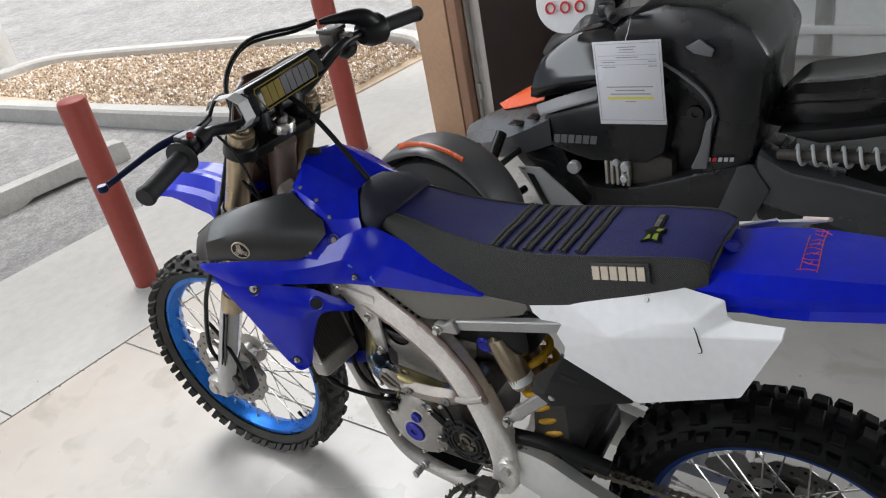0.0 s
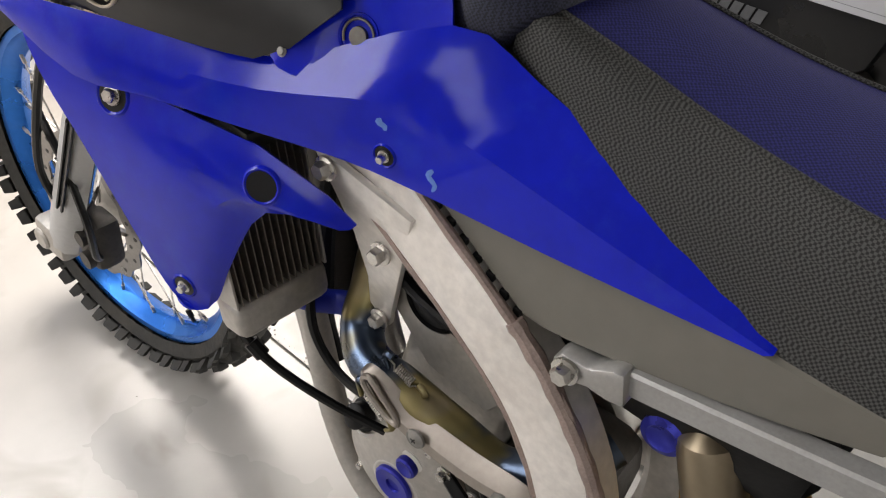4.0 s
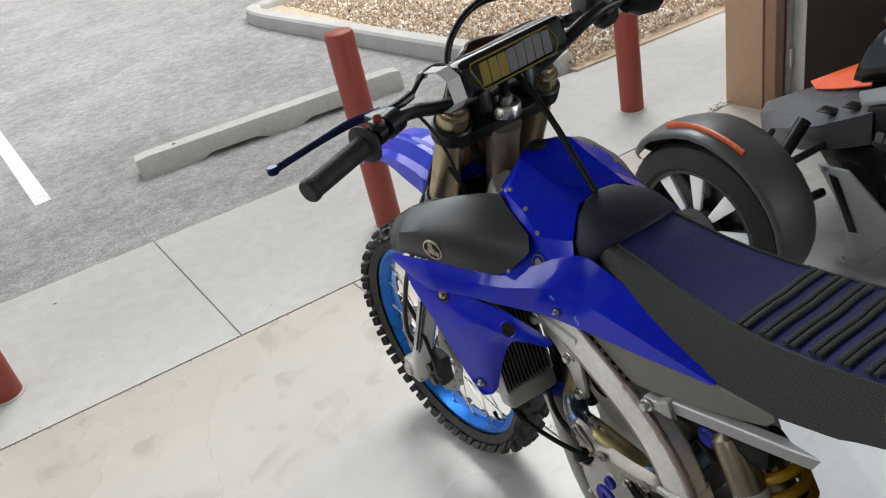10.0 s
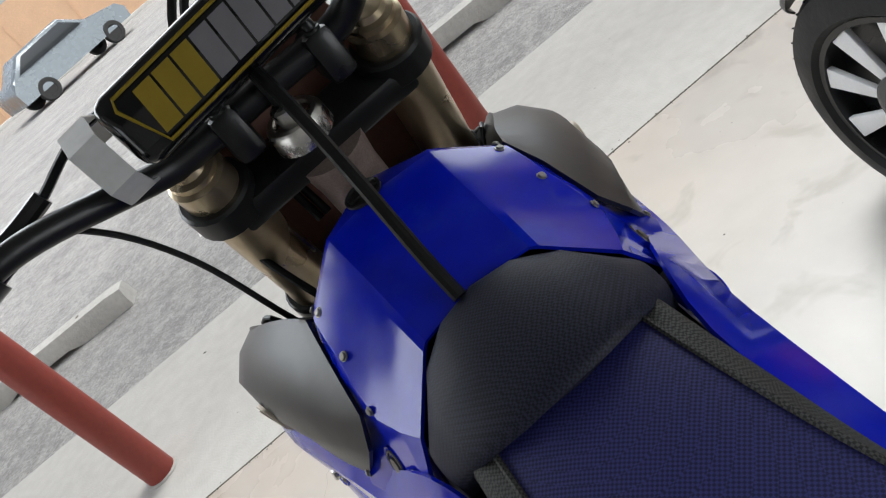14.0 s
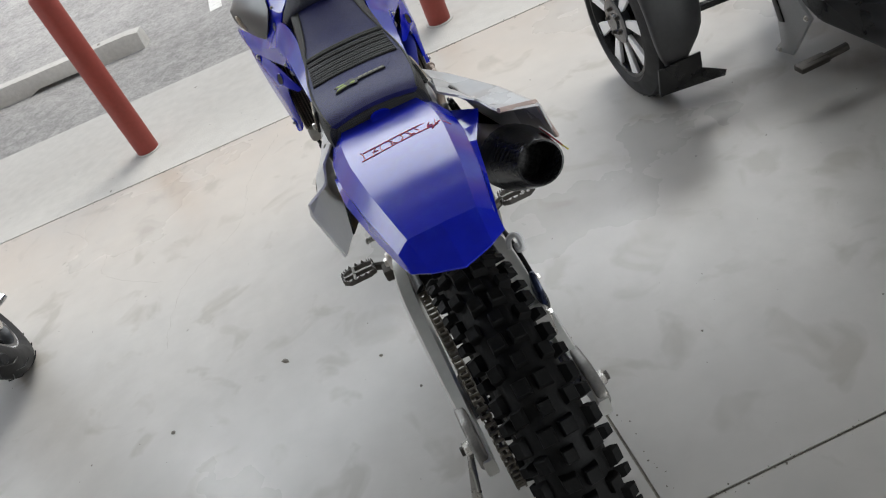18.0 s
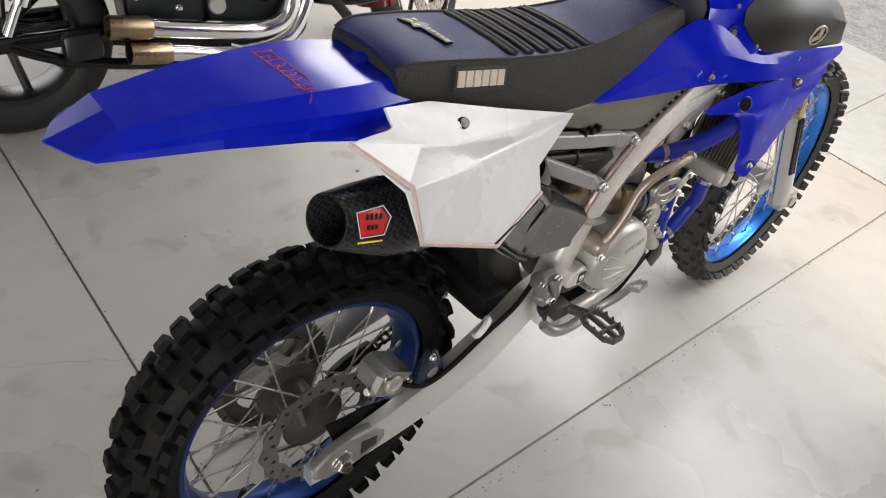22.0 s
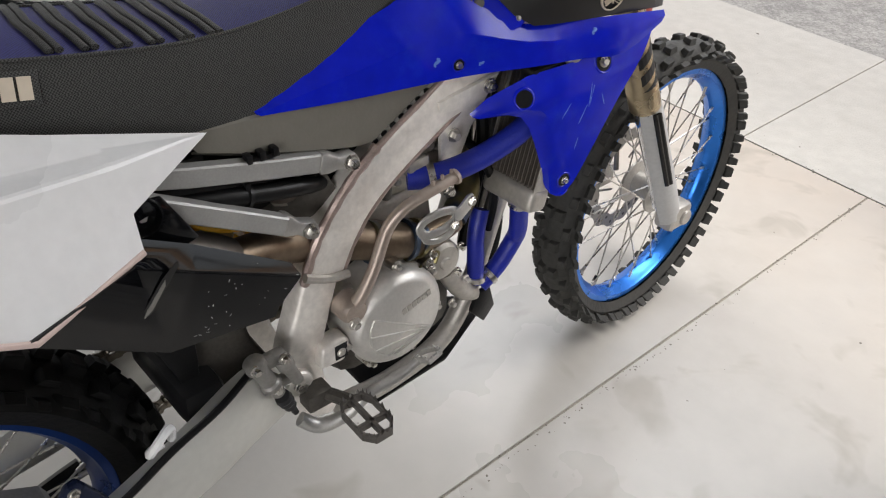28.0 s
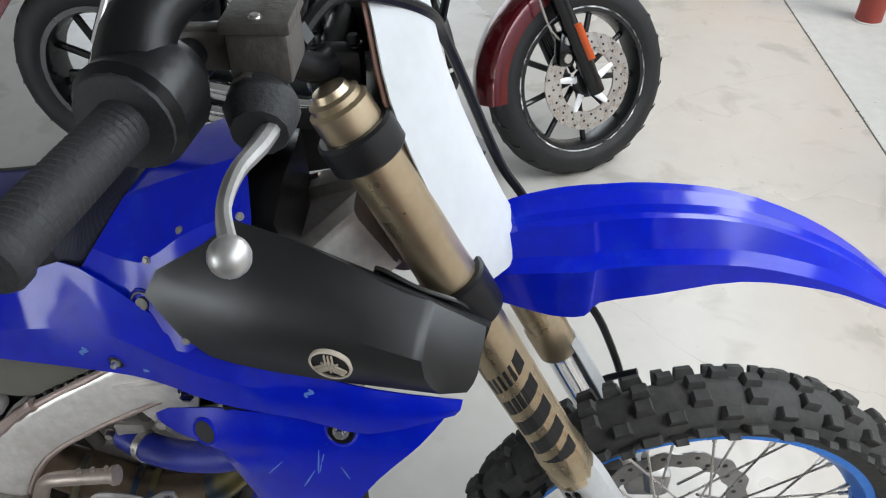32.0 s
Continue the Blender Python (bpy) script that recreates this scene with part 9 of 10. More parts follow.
def front_corner(cx, out):
    c = (cx, 0.70, 0.298)
    road_wheel(c, 0.298, 0.212, 0.145, TRIKE, out)
    rows = []
    for a, r, wd in ((196, 0.30, 0.05), (176, 0.322, 0.085), (150, 0.335, 0.095), (120, 0.345, 0.1), (90, 0.35, 0.1), (60, 0.345, 0.095), (42, 0.335, 0.07), (34, 0.33, 0.03)):
        th = radians(a)
        rows.append([ring_pt(c, th, rr, -out * xx) for rr, xx in ((r - 0.022, -wd * 0.82), (r - 0.008, -wd * 0.8), (r, -wd * 0.62), (r + 0.008, 0.02), (r, wd * 0.8), (r - 0.02, wd * 1.15), (r - 0.05, wd * 1.2))])
    bm = BM()
    patch(bm, rows, 3, 3, 0.005)
    f = T("fender", bm, FENDER_GREY, TRIKE, "satin cycle fender, paler than the body for sky reflection")
    bm = BM()
    tube(bm, [ring_pt(c, radians(a), 0.352, out * 0.046) for a in (118, 106, 94, 82, 72)], 0.014, 8, 4, squash=0.35, up=(1, 0, 0))
    T("reflector", bm, REFLECTOR, f, "long amber reflector strip")
    s = -out
    for y, z in ((0.82, 0.24), (0.60, 0.24)):
        bm = BM()
        tube(bm, [(cx + s * 0.05, 0.70, 0.22), (cx + s * 0.45, y, z)], 0.016, 8, 1)
        T("lower_arm", bm, MATT_BLACK, TRIKE)
    for y, z in ((0.80, 0.42), (0.60, 0.42)):
        bm = BM()
        tube(bm, [(cx + s * 0.05, 0.70, 0.36), (cx + s * 0.45, y, z)], 0.013, 8, 1)
        T("upper_arm", bm, MATT_BLACK, TRIKE)
    bm = BM()
    tube(bm, [(cx + s * 0.04, 0.66, 0.38), (cx + s * 0.10, 0.62, 0.47), (cx + s * 0.12, 0.60, 0.56)], 0.012, 8, 3)
    T("fender_stay", bm, MATT_BLACK, TRIKE)
    bm = BM()
    cyl(bm, (cx + s * 0.12, 0.68, 0.24), (cx + s * 0.42, 0.66, 0.5), 0.024, seg=14)
    T("damper", bm, BLACK_METAL, TRIKE)
    bm = BM()
    extrude_poly(bm, [(cx - 0.075, 0.40, 0.225), (cx + 0.075, 0.40, 0.225), (cx + 0.085, 0.425, 0.15), (cx + 0.15, 0.39, 0.125), (cx + 0.135, 0.378, 0.112), (cx + 0.06, 0.405, 0.115), (cx - 0.08, 0.415, 0.12)], (0, -0.012, 0.003), 0.002)
    T("splash_flap", bm, MATT_BLACK, TRIKE)


front_corner(0.965, -1)
front_corner(2.40, 1)

bm = prism(1.42, 1.96, [(0.673, 0.436), (0.60, 0.34), (0.43, 0.21), (0.33, 0.168), (0.1, 0.172), (-0.12, 0.172), (-0.30, 0.20), (-0.31, 0.30), (-0.262, 0.433), (-0.108, 0.385), (0.065, 0.318), (0.20, 0.285), (0.309, 0.283), (0.378, 0.365), (0.416, 0.443)], 0.018)
T("lower_fairing", bm, MATT_BLACK, TRIKE, "matt black lower fairing")
bm = prism(1.45, 1.95, [(-0.31, 0.35), (-0.38, 0.40), (-0.5, 0.41), (-0.75, 0.395), (-1.2, 0.36), (-1.2, 0.22), (-0.7, 0.19), (-0.31, 0.2)], 0.03)
T("rear_fairing", bm, MATT_BLACK, TRIKE, "matt black rear fairing")
bm = prism(1.425, 1.96, [(-0.157, 0.30), (-0.262, 0.322), (-0.307, 0.467), (-0.324, 0.582), (-0.328, 0.707), (-0.346, 0.81), (-0.281, 0.909), (-0.15, 0.97), (0.0, 0.985), (0.12, 0.95), (0.2, 0.88), (0.16, 0.79), (0.02, 0.735), (-0.09, 0.665), (-0.165, 0.60), (-0.135, 0.49), (-0.108, 0.40)], 0.028, 0.14)
T("cowl", bm, MATT_BLACK, TRIKE, "arched matt black cowl")
# Black block put inside the arch to stand for its shaded hollow.
bm = prism(1.50, 1.90, [(0.06, 0.30), (0.06, 0.62), (-0.02, 0.74), (-0.12, 0.66), (-0.18, 0.58), (-0.12, 0.38)], 0.01)
T("inner_bulkhead", bm, MATT_BLACK, TRIKE)
bm = BM()
lathe(bm, (1.50, -0.09, 0.585), (0, -0.09, 0.585), [(0, 0.032), (0.012, 0.03), (0.012, 0.012), (0.006, 0.01), (0.006, 0)], 22, cap=False)
T("key_switch", bm, GLOSS_BLACK, TRIKE)
bm = prism(1.415, 1.43, [(-0.176, 0.615), (-0.152, 0.59), (-0.13, 0.49), (-0.10, 0.403), (-0.155, 0.412), (-0.165, 0.50)], 0.004)
cp = T("cowl_panel", bm, PILLAR, TRIKE, "charcoal pillar panel with small red and silver blocks")
for k in range(5):
    bm = letter_row(1, 0.02, 0.015, 0.002, face_matrix((1.424, -0.20, 0.45), (0, -1, 0.1), (-1, 0, 0)) @ Matrix.Translation((-0.04 + k * 0.02, 0, 0)), 0.35, 0.3)
    T("panel_block", bm, RED_DECAL if k == 1 else SILVER, cp)
# Pale facet and edge painted to stand in for light on the arch.
bm = BM()
extrude_poly(bm, [(1.437, y, z) for y, z in ((-0.075, 0.845), (-0.125, 0.872), (-0.172, 0.838), (-0.162, 0.812), (-0.105, 0.823))], (0.012, 0, 0), 0.003)
T("cowl_facet", bm, PILLAR, TRIKE, "small arch facet painted paler to look lit")
bm = BM()
tube(bm, [(1.432, y, z) for y, z in ((-0.10, 0.405), (-0.135, 0.49), (-0.172, 0.605), (-0.145, 0.68), (-0.07, 0.745), (0.0, 0.79))], 0.006, 8, 4)
T("arch_edge", bm, PILLAR, TRIKE)
bm = prism(1.41, 1.43, [(-0.259, 0.433), (-0.31, 0.445), (-0.372, 0.355), (-0.309, 0.218), (-0.17, 0.198), (-0.2, 0.273)], 0.006)
T("knee_panel", bm, DARK_GREY, TRIKE, "charcoal lower side panel")
bm = prism(1.42, 1.97, [(0.492, 0.569), (0.485, 0.454), (0.44, 0.425), (0.289, 0.391), (0.072, 0.404), (0.0, 0.45), (-0.017, 0.56), (0.0, 0.66), (0.12, 0.66), (0.25, 0.633)], 0.022, 0.06)
sp_ = T("side_pod", bm, MATT_BLACK, TRIKE, "satin black side pod with a raised maker's mark")
bm = BM()
extrude_poly(bm, [(1.423, 0.495, 0.566), (1.415, 0.40, 0.60), (1.42, 0.25, 0.645), (1.46, 0.26, 0.675), (1.46, 0.44, 0.62), (1.46, 0.53, 0.585)], (0.004, 0, 0.012), 0.003)
T("pod_lid", bm, PILLAR, sp_, "grey facet along the pod top")
for k in range(6):
    bm = letter_row(1, 0.031, 0.034, 0.002, face_matrix((1.4225, 0.355, 0.482), (0, -1, 0.03), (-1, 0, 0)) @ Matrix.Translation((-0.0775 + k * 0.031, 0, 0)), 0.2, 0.25)
    T("pod_block", bm, PILLAR, sp_)
bm = prism(1.45, 1.93, [(0.20, 0.27), (0.20, 0.40), (0.06, 0.44), (-0.02, 0.42), (-0.02, 0.30), (0.1, 0.27)], 0.02)
T("engine_block", bm, CAST_DARK, TRIKE, "dark grey engine block")
for k in range(5):
    bm = BM()
    box(bm, (1.44, 0.235 - k * 0.022, 0.35), (0.03, 0.012, 0.10), 0.003)
    T("engine_fin", bm, CAST, TRIKE)
for y, z, r in ((0.155, 0.385, 0.018), (0.16, 0.335, 0.016), (0.37, 0.36, 0.026), (0.19, 0.40, 0.013)):
    bm = BM()
    cyl(bm, (1.44, y, z), (1.41, y, z), r, seg=16, chamfer=0.003)
    T("engine_port", bm, SILVER, TRIKE)
# nose
def across(half):
    left = [Vector(p) for p in half]
    return left + [Vector((3.40 - p.x, p.y, p.z)) for p in reversed(left[:-1])]


bm = BM()
gridshell(bm, [across(h) for h in (
    [(1.41, 0.45, 0.455), (1.425, 0.46, 0.555), (1.55, 0.46, 0.60), (1.70, 0.46, 0.62)],
    [(1.40, 0.62, 0.395), (1.42, 0.63, 0.475), (1.55, 0.63, 0.53), (1.70, 0.64, 0.56)],
    [(1.44, 0.76, 0.36), (1.46, 0.78, 0.415), (1.58, 0.80, 0.455), (1.70, 0.82, 0.48)],
    [(1.53, 0.92, 0.325), (1.55, 0.94, 0.35), (1.62, 1.0, 0.365), (1.70, 1.03, 0.375)])], 2, 0.006)
nose = T("nose_panel", bm, DARK_GREY, TRIKE, "faceted charcoal nose panel", 15)
bm = BM()
gridshell(bm, [across(h) for h in (
    [(1.545, 0.54, 0.585), (1.62, 0.54, 0.63), (1.70, 0.53, 0.645)],
    [(1.59, 0.67, 0.535), (1.65, 0.67, 0.57), (1.70, 0.67, 0.585)],
    [(1.655, 0.80, 0.485), (1.68, 0.83, 0.49), (1.70, 0.85, 0.49)])], 3, 0.006)
T("orange_panel", bm, ORANGE, nose, "orange hood panel")
for y0, y1, z in ((0.60, 0.66, 0.502), (0.52, 0.57, 0.535)):
    bm = BM()
    box(bm, (1.47, (y0 + y1) / 2, z + 0.008), (0.05, y1 - y0, 0.006), 0.002)
    T("nose_vent", bm, MATT_BLACK, nose)
bm = BM()
extrude_poly(bm, [(1.395, y, z) for y, z in ((0.605, 0.358), (0.50, 0.36), (0.315, 0.20), (0.425, 0.03), (0.53, 0.012), (0.49, 0.06), (0.495, 0.14), (0.54, 0.26))], (-0.014, 0, 0), 0.003)
plate = T("side_plate", bm, SILVER, TRIKE, "silver side plate with a black slot")
bm = BM()
extrude_poly(bm, [(1.381, y, z) for y, z in ((0.56, 0.335), (0.53, 0.33), (0.452, 0.15), (0.478, 0.145))], (-0.006, 0, 0), 0.001)
T("slot", bm, MATT_BLACK, plate)
for y, z in ((0.582, 0.345), (0.335, 0.2), (0.495, 0.03)):
    bm = BM()
    bolt(bm, (1.381, y, z), (-1, 0, 0), 0.008, 0.006, False)
    T("plate_bolt", bm, STEEL, plate)
# headlight and windscreen
bm = prism(1.45, 1.95, [(0.585, 0.60), (0.555, 0.70), (0.53, 0.765), (0.39, 0.855), (0.19, 0.885), (0.08, 0.80), (0.08, 0.66), (0.28, 0.655), (0.42, 0.635)], 0.045, 0.45)
T("headlight_cowl", bm, GLOSS_BLACK, TRIKE, "gloss black headlight cowl")
bm = BM()
gridshell(bm, [[(1.52, 0.26, 0.78), (1.70, 0.28, 0.86), (1.88, 0.26, 0.78)], [(1.54, 0.36, 0.80), (1.70, 0.40, 0.88), (1.86, 0.36, 0.80)], [(1.56, 0.46, 0.72), (1.70, 0.50, 0.77), (1.84, 0.46, 0.72)]], 4, 0.006)
T("dash_cowl", bm, DARK_GREY, TRIKE)
bm = BM()
tube(bm, [(1.32, 0.12, 0.98), (1.46, 0.2, 0.97), (1.56, 0.27, 0.93), (1.70, 0.28, 0.92), (1.84, 0.27, 0.93), (1.94, 0.2, 0.97), (2.08, 0.12, 0.98)], 0.013, 10, 4)
hb = T("handlebar", bm, MATT_BLACK, TRIKE)
for s in (-1, 1):
    bm = BM()
    cyl(bm, (1.70 + s * 0.38, 0.12, 0.98), (1.70 + s * 0.26, 0.185, 0.972), 0.019, seg=16, chamfer=0.003)
    T("grip", bm, GRIP_RUBBER, hb)
    bm = BM()
    box(bm, (1.70 + s * 0.22, 0.215, 0.965), (0.06, 0.05, 0.05), 0.012)
    T("switch_pod", bm, MATT_BLACK, hb)
bm = BM()
box(bm, (1.70, 0.27, 0.96), (0.16, 0.05, 0.09), 0.015)
T("instrument", bm, GLOSS_BLACK, hb, "black instrument display")
# round white placard with red blocks on the screen
bm = BM()
lathe(bm, (1.74, 0.50, 0.92), (1.24, 0.40, 1.02), [(0, 0.12), (0.012, 0.12), (0.014, 0.118), (0.014, 0)], 36)
pl = thing("sale_placard", "round white placard with red strokes on the three-wheeler", "sign")
pl_b = part("disc", bm, WHITE_PLASTIC, pl)
bm = BM()
mm = face_matrix((1.725, 0.497, 0.935), (0.2, -1, 0), (-0.5, -0.1, 0.1))
for k in range(3):
    tube(bm, [mm @ Vector((-0.06 + k * 0.06 + 0.018 * math.cos(a), -0.03 + 0.02 * math.sin(a), 0.004)) for a in [j * 0.9 for j in range(7)]], 0.004, 6, 3, closed=True)
part("red_stroke", bm, RED_DECAL, pl)
# hanging tag
tagt = thing("price_tag", "white laminated price sheet with faint grey print", "tag")
bm = BM()
mt = face_matrix((1.395, 0.109, 0.727), (0, -1, 0.055), (-1, 0, 0.03))
box(bm, (0, 0, 0), (0.25, 0.303, 0.003), 0.001, mt)
sheet = part("sheet", bm, PAPER, tagt)
lines = [(0.07, 0, 0.13, 0.003), (0.05, 0, 0.121, 0.003), (0.06, 0, 0.112, 0.002), (0.21, 0, 0.101, 0.0012), (0.08, 0, 0.094, 0.003), (0.21, 0, 0.085, 0.0012), (0.05, -0.07, 0.078, 0.003), (0.03, 0.09, 0.078, 0.003), (0.21, 0, 0.068, 0.0012), (0.05, -0.07, 0.061, 0.003), (0.03, 0.09, 0.061, 0.003), (0.17, 0, -0.012, 0.004), (0.11, 0, -0.025, 0.004), (0.15, 0, -0.038, 0.004), (0.04, 0, -0.066, 0.003)]
for w, x, y, h in lines:
    bm = BM()
    box(bm, (x, y, 0.002), (w, h, 0.0008), 0, mt)
    part("print_line", bm, INK, sheet)
for x, y, w, h in ((0, 0.143, 0.234, 0.0012), (0, -0.136, 0.234, 0.0012), (-0.117, 0.0035, 0.0012, 0.279), (0.117, 0.0035, 0.0012, 0.279)):
    bm = BM()
    box(bm, (x, y, 0.002), (w, h, 0.0008), 0, mt)
    part("border_line", bm, INK, sheet)
bm = BM()
box(bm, (0, -0.053, 0.002), (0.17, 0.007, 0.0008), 0, mt)
part("highlight_line", bm, YELLOW_DECAL, tagt)
bm = BM()
tube(bm, [mt @ Vector((0.0, 0.148, 0.002)), mt @ Vector((0.006, 0.165, 0.006)), (1.42, 0.115, 0.905), (1.46, 0.12, 0.935)], 0.0015, 5, 4)
part("string", bm, PAPER, tagt)
# seat, shock, tail
bm = BM()
loft(bm, [[Vector((x, y, z)) for x, z in ((1.70 - w * 0.8, zb), (1.70 - w, (zb + zt) / 2), (1.70 - w * 0.95, zt - 0.025), (1.70 - w * 0.7, zt), (1.70 - w * 0.3, zt - 0.016), (1.70, zt - 0.02), (1.70 + w * 0.3, zt - 0.016), (1.70 + w * 0.7, zt), (1.70 + w * 0.95, zt - 0.025), (1.70 + w, (zb + zt) / 2), (1.70 + w * 0.8, zb))] for y, w, zb, zt in ((-0.30, 0.07, 0.50, 0.56), (-0.35, 0.12, 0.51, 0.625), (-0.40, 0.15, 0.53, 0.672), (-0.48, 0.165, 0.535, 0.685), (-0.58, 0.17, 0.55, 0.70), (-0.70, 0.17, 0.58, 0.728), (-0.86, 0.16, 0.63, 0.79), (-0.98, 0.13, 0.67, 0.825), (-1.06, 0.09, 0.70, 0.825))], n=3)
trike_seat = T("seat", bm, LEATHER, TRIKE, "moulded glossy black vinyl seat")
bm = BM()
tube(bm, [(1.70 - w, y, z) for y, w, z in ((-0.34, 0.12, 0.585), (-0.42, 0.158, 0.625), (-0.55, 0.172, 0.64), (-0.70, 0.174, 0.665), (-0.86, 0.164, 0.72))], 0.003, 6, 4)
T("seat_piping", bm, MATT_BLACK, trike_seat)
bm = prism(1.5, 1.9, [(-0.36, 0.53), (-0.5, 0.50), (-0.62, 0.525), (-1.0, 0.62), (-1.05, 0.67), (-0.6, 0.57), (-0.45, 0.545)], 0.01)
T("seat_pan", bm, MATT_BLACK, TRIKE)
bm = BM()
p0, p1 = Vector((1.46, -0.43, 0.475)), Vector((1.46, -0.74, 0.485))
hel = [p0.lerp(p1, k / 100) + Vector((0.032 * math.cos(k * 0.42), 0, 0.032 * math.sin(k * 0.42))) for k in range(101)]
tube(bm, hel, 0.006, 8, 1)
T("shock_spring", bm, SILVER, TRIKE)
bm = BM()
cyl(bm, (1.46, -0.38, 0.472), (1.46, -0.76, 0.486), 0.019, seg=14)
T("shock_body", bm, CAST_DARK, TRIKE)
bm = prism(1.42, 1.55, [(-0.32, 0.49), (-0.42, 0.43), (-0.75, 0.38), (-1.25, 0.36), (-1.25, 0.22), (-0.7, 0.2), (-0.3, 0.3)], 0.02)
T("swingarm", bm, DARK_GREY, TRIKE)
road_wheel((1.72, -1.12, 0.305), 0.305, 0.2, 0.2, TRIKE, -1)
bm = BM()
cyl(bm, (1.42, 0.2, 0.13), (1.28, 0.2, 0.125), 0.014, seg=10)
box(bm, (1.30, 0.2, 0.128), (0.10, 0.045, 0.02), 0.005)
T("foot_peg", bm, CAST_DARK, TRIKE)


# ---- cruiser ----
CRUISER = thing("cruiser", "maroon and black cruiser with chrome exhaust leaning on its side stand", "motorcycle", at=pose(-1.72, -0.76, 0, 0, -6, -4.3))
C = lambda name, bm, m, parent=CRUISER, label="", smooth=35: part(name, bm, m, parent, label, smooth)


def cruiser_wheel(name, c, r, rim, w, spokes):
    bm = BM()
    h = w / 2
    lathe(bm, (c[0] - h, c[1], c[2]), (c[0] + 1, c[1], c[2]), [(0.015, rim), (0.003, rim + 0.02), (0.0, r - 0.055), (0.012, r - 0.022), (0.034, r - 0.005), (h, r), (w - 0.034, r - 0.005), (w - 0.012, r - 0.022), (w, r - 0.055), (w - 0.003, rim + 0.02), (w - 0.015, rim)], 56, cap=False)
    tyre = C(name, bm, STREET_RUBBER, CRUISER, "street tyre with slanted grooves")
    bm = BM()
    for k in range(26):
        th = 2 * math.pi * k / 26
        for s in (-1, 1):
            tube(bm, [ring_pt(c, th, r - 0.0022, s * 0.008), ring_pt(c, th + 0.14, r - 0.0052, s * h * 0.5), ring_pt(c, th + 0.18, r - 0.0192, s * h * 0.86)], 0.0025, 4, 2)
    C("tread_groove", bm, MATT_BLACK, tyre)["kind"] = "stuff"
    bm = BM()
    lathe(bm, (c[0] - h + 0.012, c[1], c[2]), (c[0] + 1, c[1], c[2]), [(0, rim + 0.004), (0, rim - 0.014), (0.02, rim - 0.022), (w - 0.044, rim - 0.022), (w - 0.024, rim - 0.014), (w - 0.024, rim + 0.004)], 48, cap=False)
    for k in range(spokes):
        th = 2 * math.pi * k / spokes
        tube(bm, [ring_pt(c, th, 0.04, 0), ring_pt(c, th, rim - 0.018, 0)], 0.014, 8, 1)
    lathe(bm, (c[0] - h * 0.8, c[1], c[2]), (c[0] + 1, c[1], c[2]), [(0, 0.02), (0.01, 0.05), (w * 0.8 - 0.01, 0.05), (w * 0.8, 0.02)], 24)
    C("rim", bm, MATT_BLACK, tyre, "black cast spoked rim")
    return tyre


cruiser_wheel("rear_wheel", (0, 0, 0.325), 0.325, 0.215, 0.165, 9)

# engine
bm = BM()
loft(bm, [[Vector((x, y, z)) for y, z in ((0.40, 0.24), (0.95, 0.24), (0.99, 0.34), (0.95, 0.50), (0.80, 0.57), (0.55, 0.57), (0.38, 0.48))] for x in (-0.2, 0.16)])
C("crankcase", bm, WRINKLE, CRUISER, "black wrinkle-finish crankcase")
bm = BM()
extrude_poly(bm, [(0.16, y, z) for y, z in ((0.60, 0.30), (0.82, 0.28), (0.93, 0.36), (0.93, 0.50), (0.82, 0.56), (0.66, 0.54), (0.58, 0.44))], (0.06, 0, 0), 0.015)
camc = C("cam_cover", bm, WRINKLE, CRUISER, "black timing cover")
bm = BM()
lathe(bm, (0.215, 0.79, 0.455), (1.2, 0.79, 0.455), [(0, 0.062), (0.012, 0.06), (0.016, 0.052), (0.016, 0)], 32, cap=False)
db = C("round_cover", bm, GLOSS_BLACK, camc, "round black cover with chrome screws")
bm = BM()
lathe(bm, (0.231, 0.79, 0.455), (1.2, 0.79, 0.455), [(0, 0.034), (0.003, 0.034), (0.003, 0.031), (0, 0.031)], 28, cap=False)
for k in range(5):
    th = 2 * math.pi * k / 5 + 0.3
    bolt(bm, (0.23, 0.79 + 0.045 * math.cos(th), 0.455 + 0.045 * math.sin(th)), (1, 0, 0), 0.004, 0.004, False)
box(bm, (0.232, 0.79, 0.455), (0.004, 0.04, 0.014), 0.003)
C("cover_ring", bm, CHROME, db)
bm = BM()
extrude_poly(bm, [(0.14, y, z) for y, z in ((0.34, 0.30), (0.58, 0.27), (0.60, 0.46), (0.50, 0.50), (0.34, 0.47))], (0.06, 0, 0), 0.015)
gb = C("gearbox_cover", bm, WRINKLE, CRUISER, "black gearbox side cover")
for y, z in ((0.36, 0.33), (0.56, 0.30), (0.57, 0.44), (0.37, 0.45), (0.46, 0.48), (0.62, 0.31), (0.90, 0.34), (0.66, 0.52), (0.50, 0.40), (0.90, 0.53), (0.64, 0.42)):
    bm = BM()
    bolt(bm, (0.20 if y < 0.6 else 0.22, y, z), (1, 0, 0), 0.0085, 0.01)
    C("case_bolt", bm, CHROME, gb)
bm = BM()
lathe(bm, (0.2, 0.62, 0.40), (1, 0.62, 0.40), [(0, 0.03), (0.03, 0.028), (0.034, 0.024), (0.034, 0)], 20, cap=False)
C("shaft_cap", bm, CAST, gb)
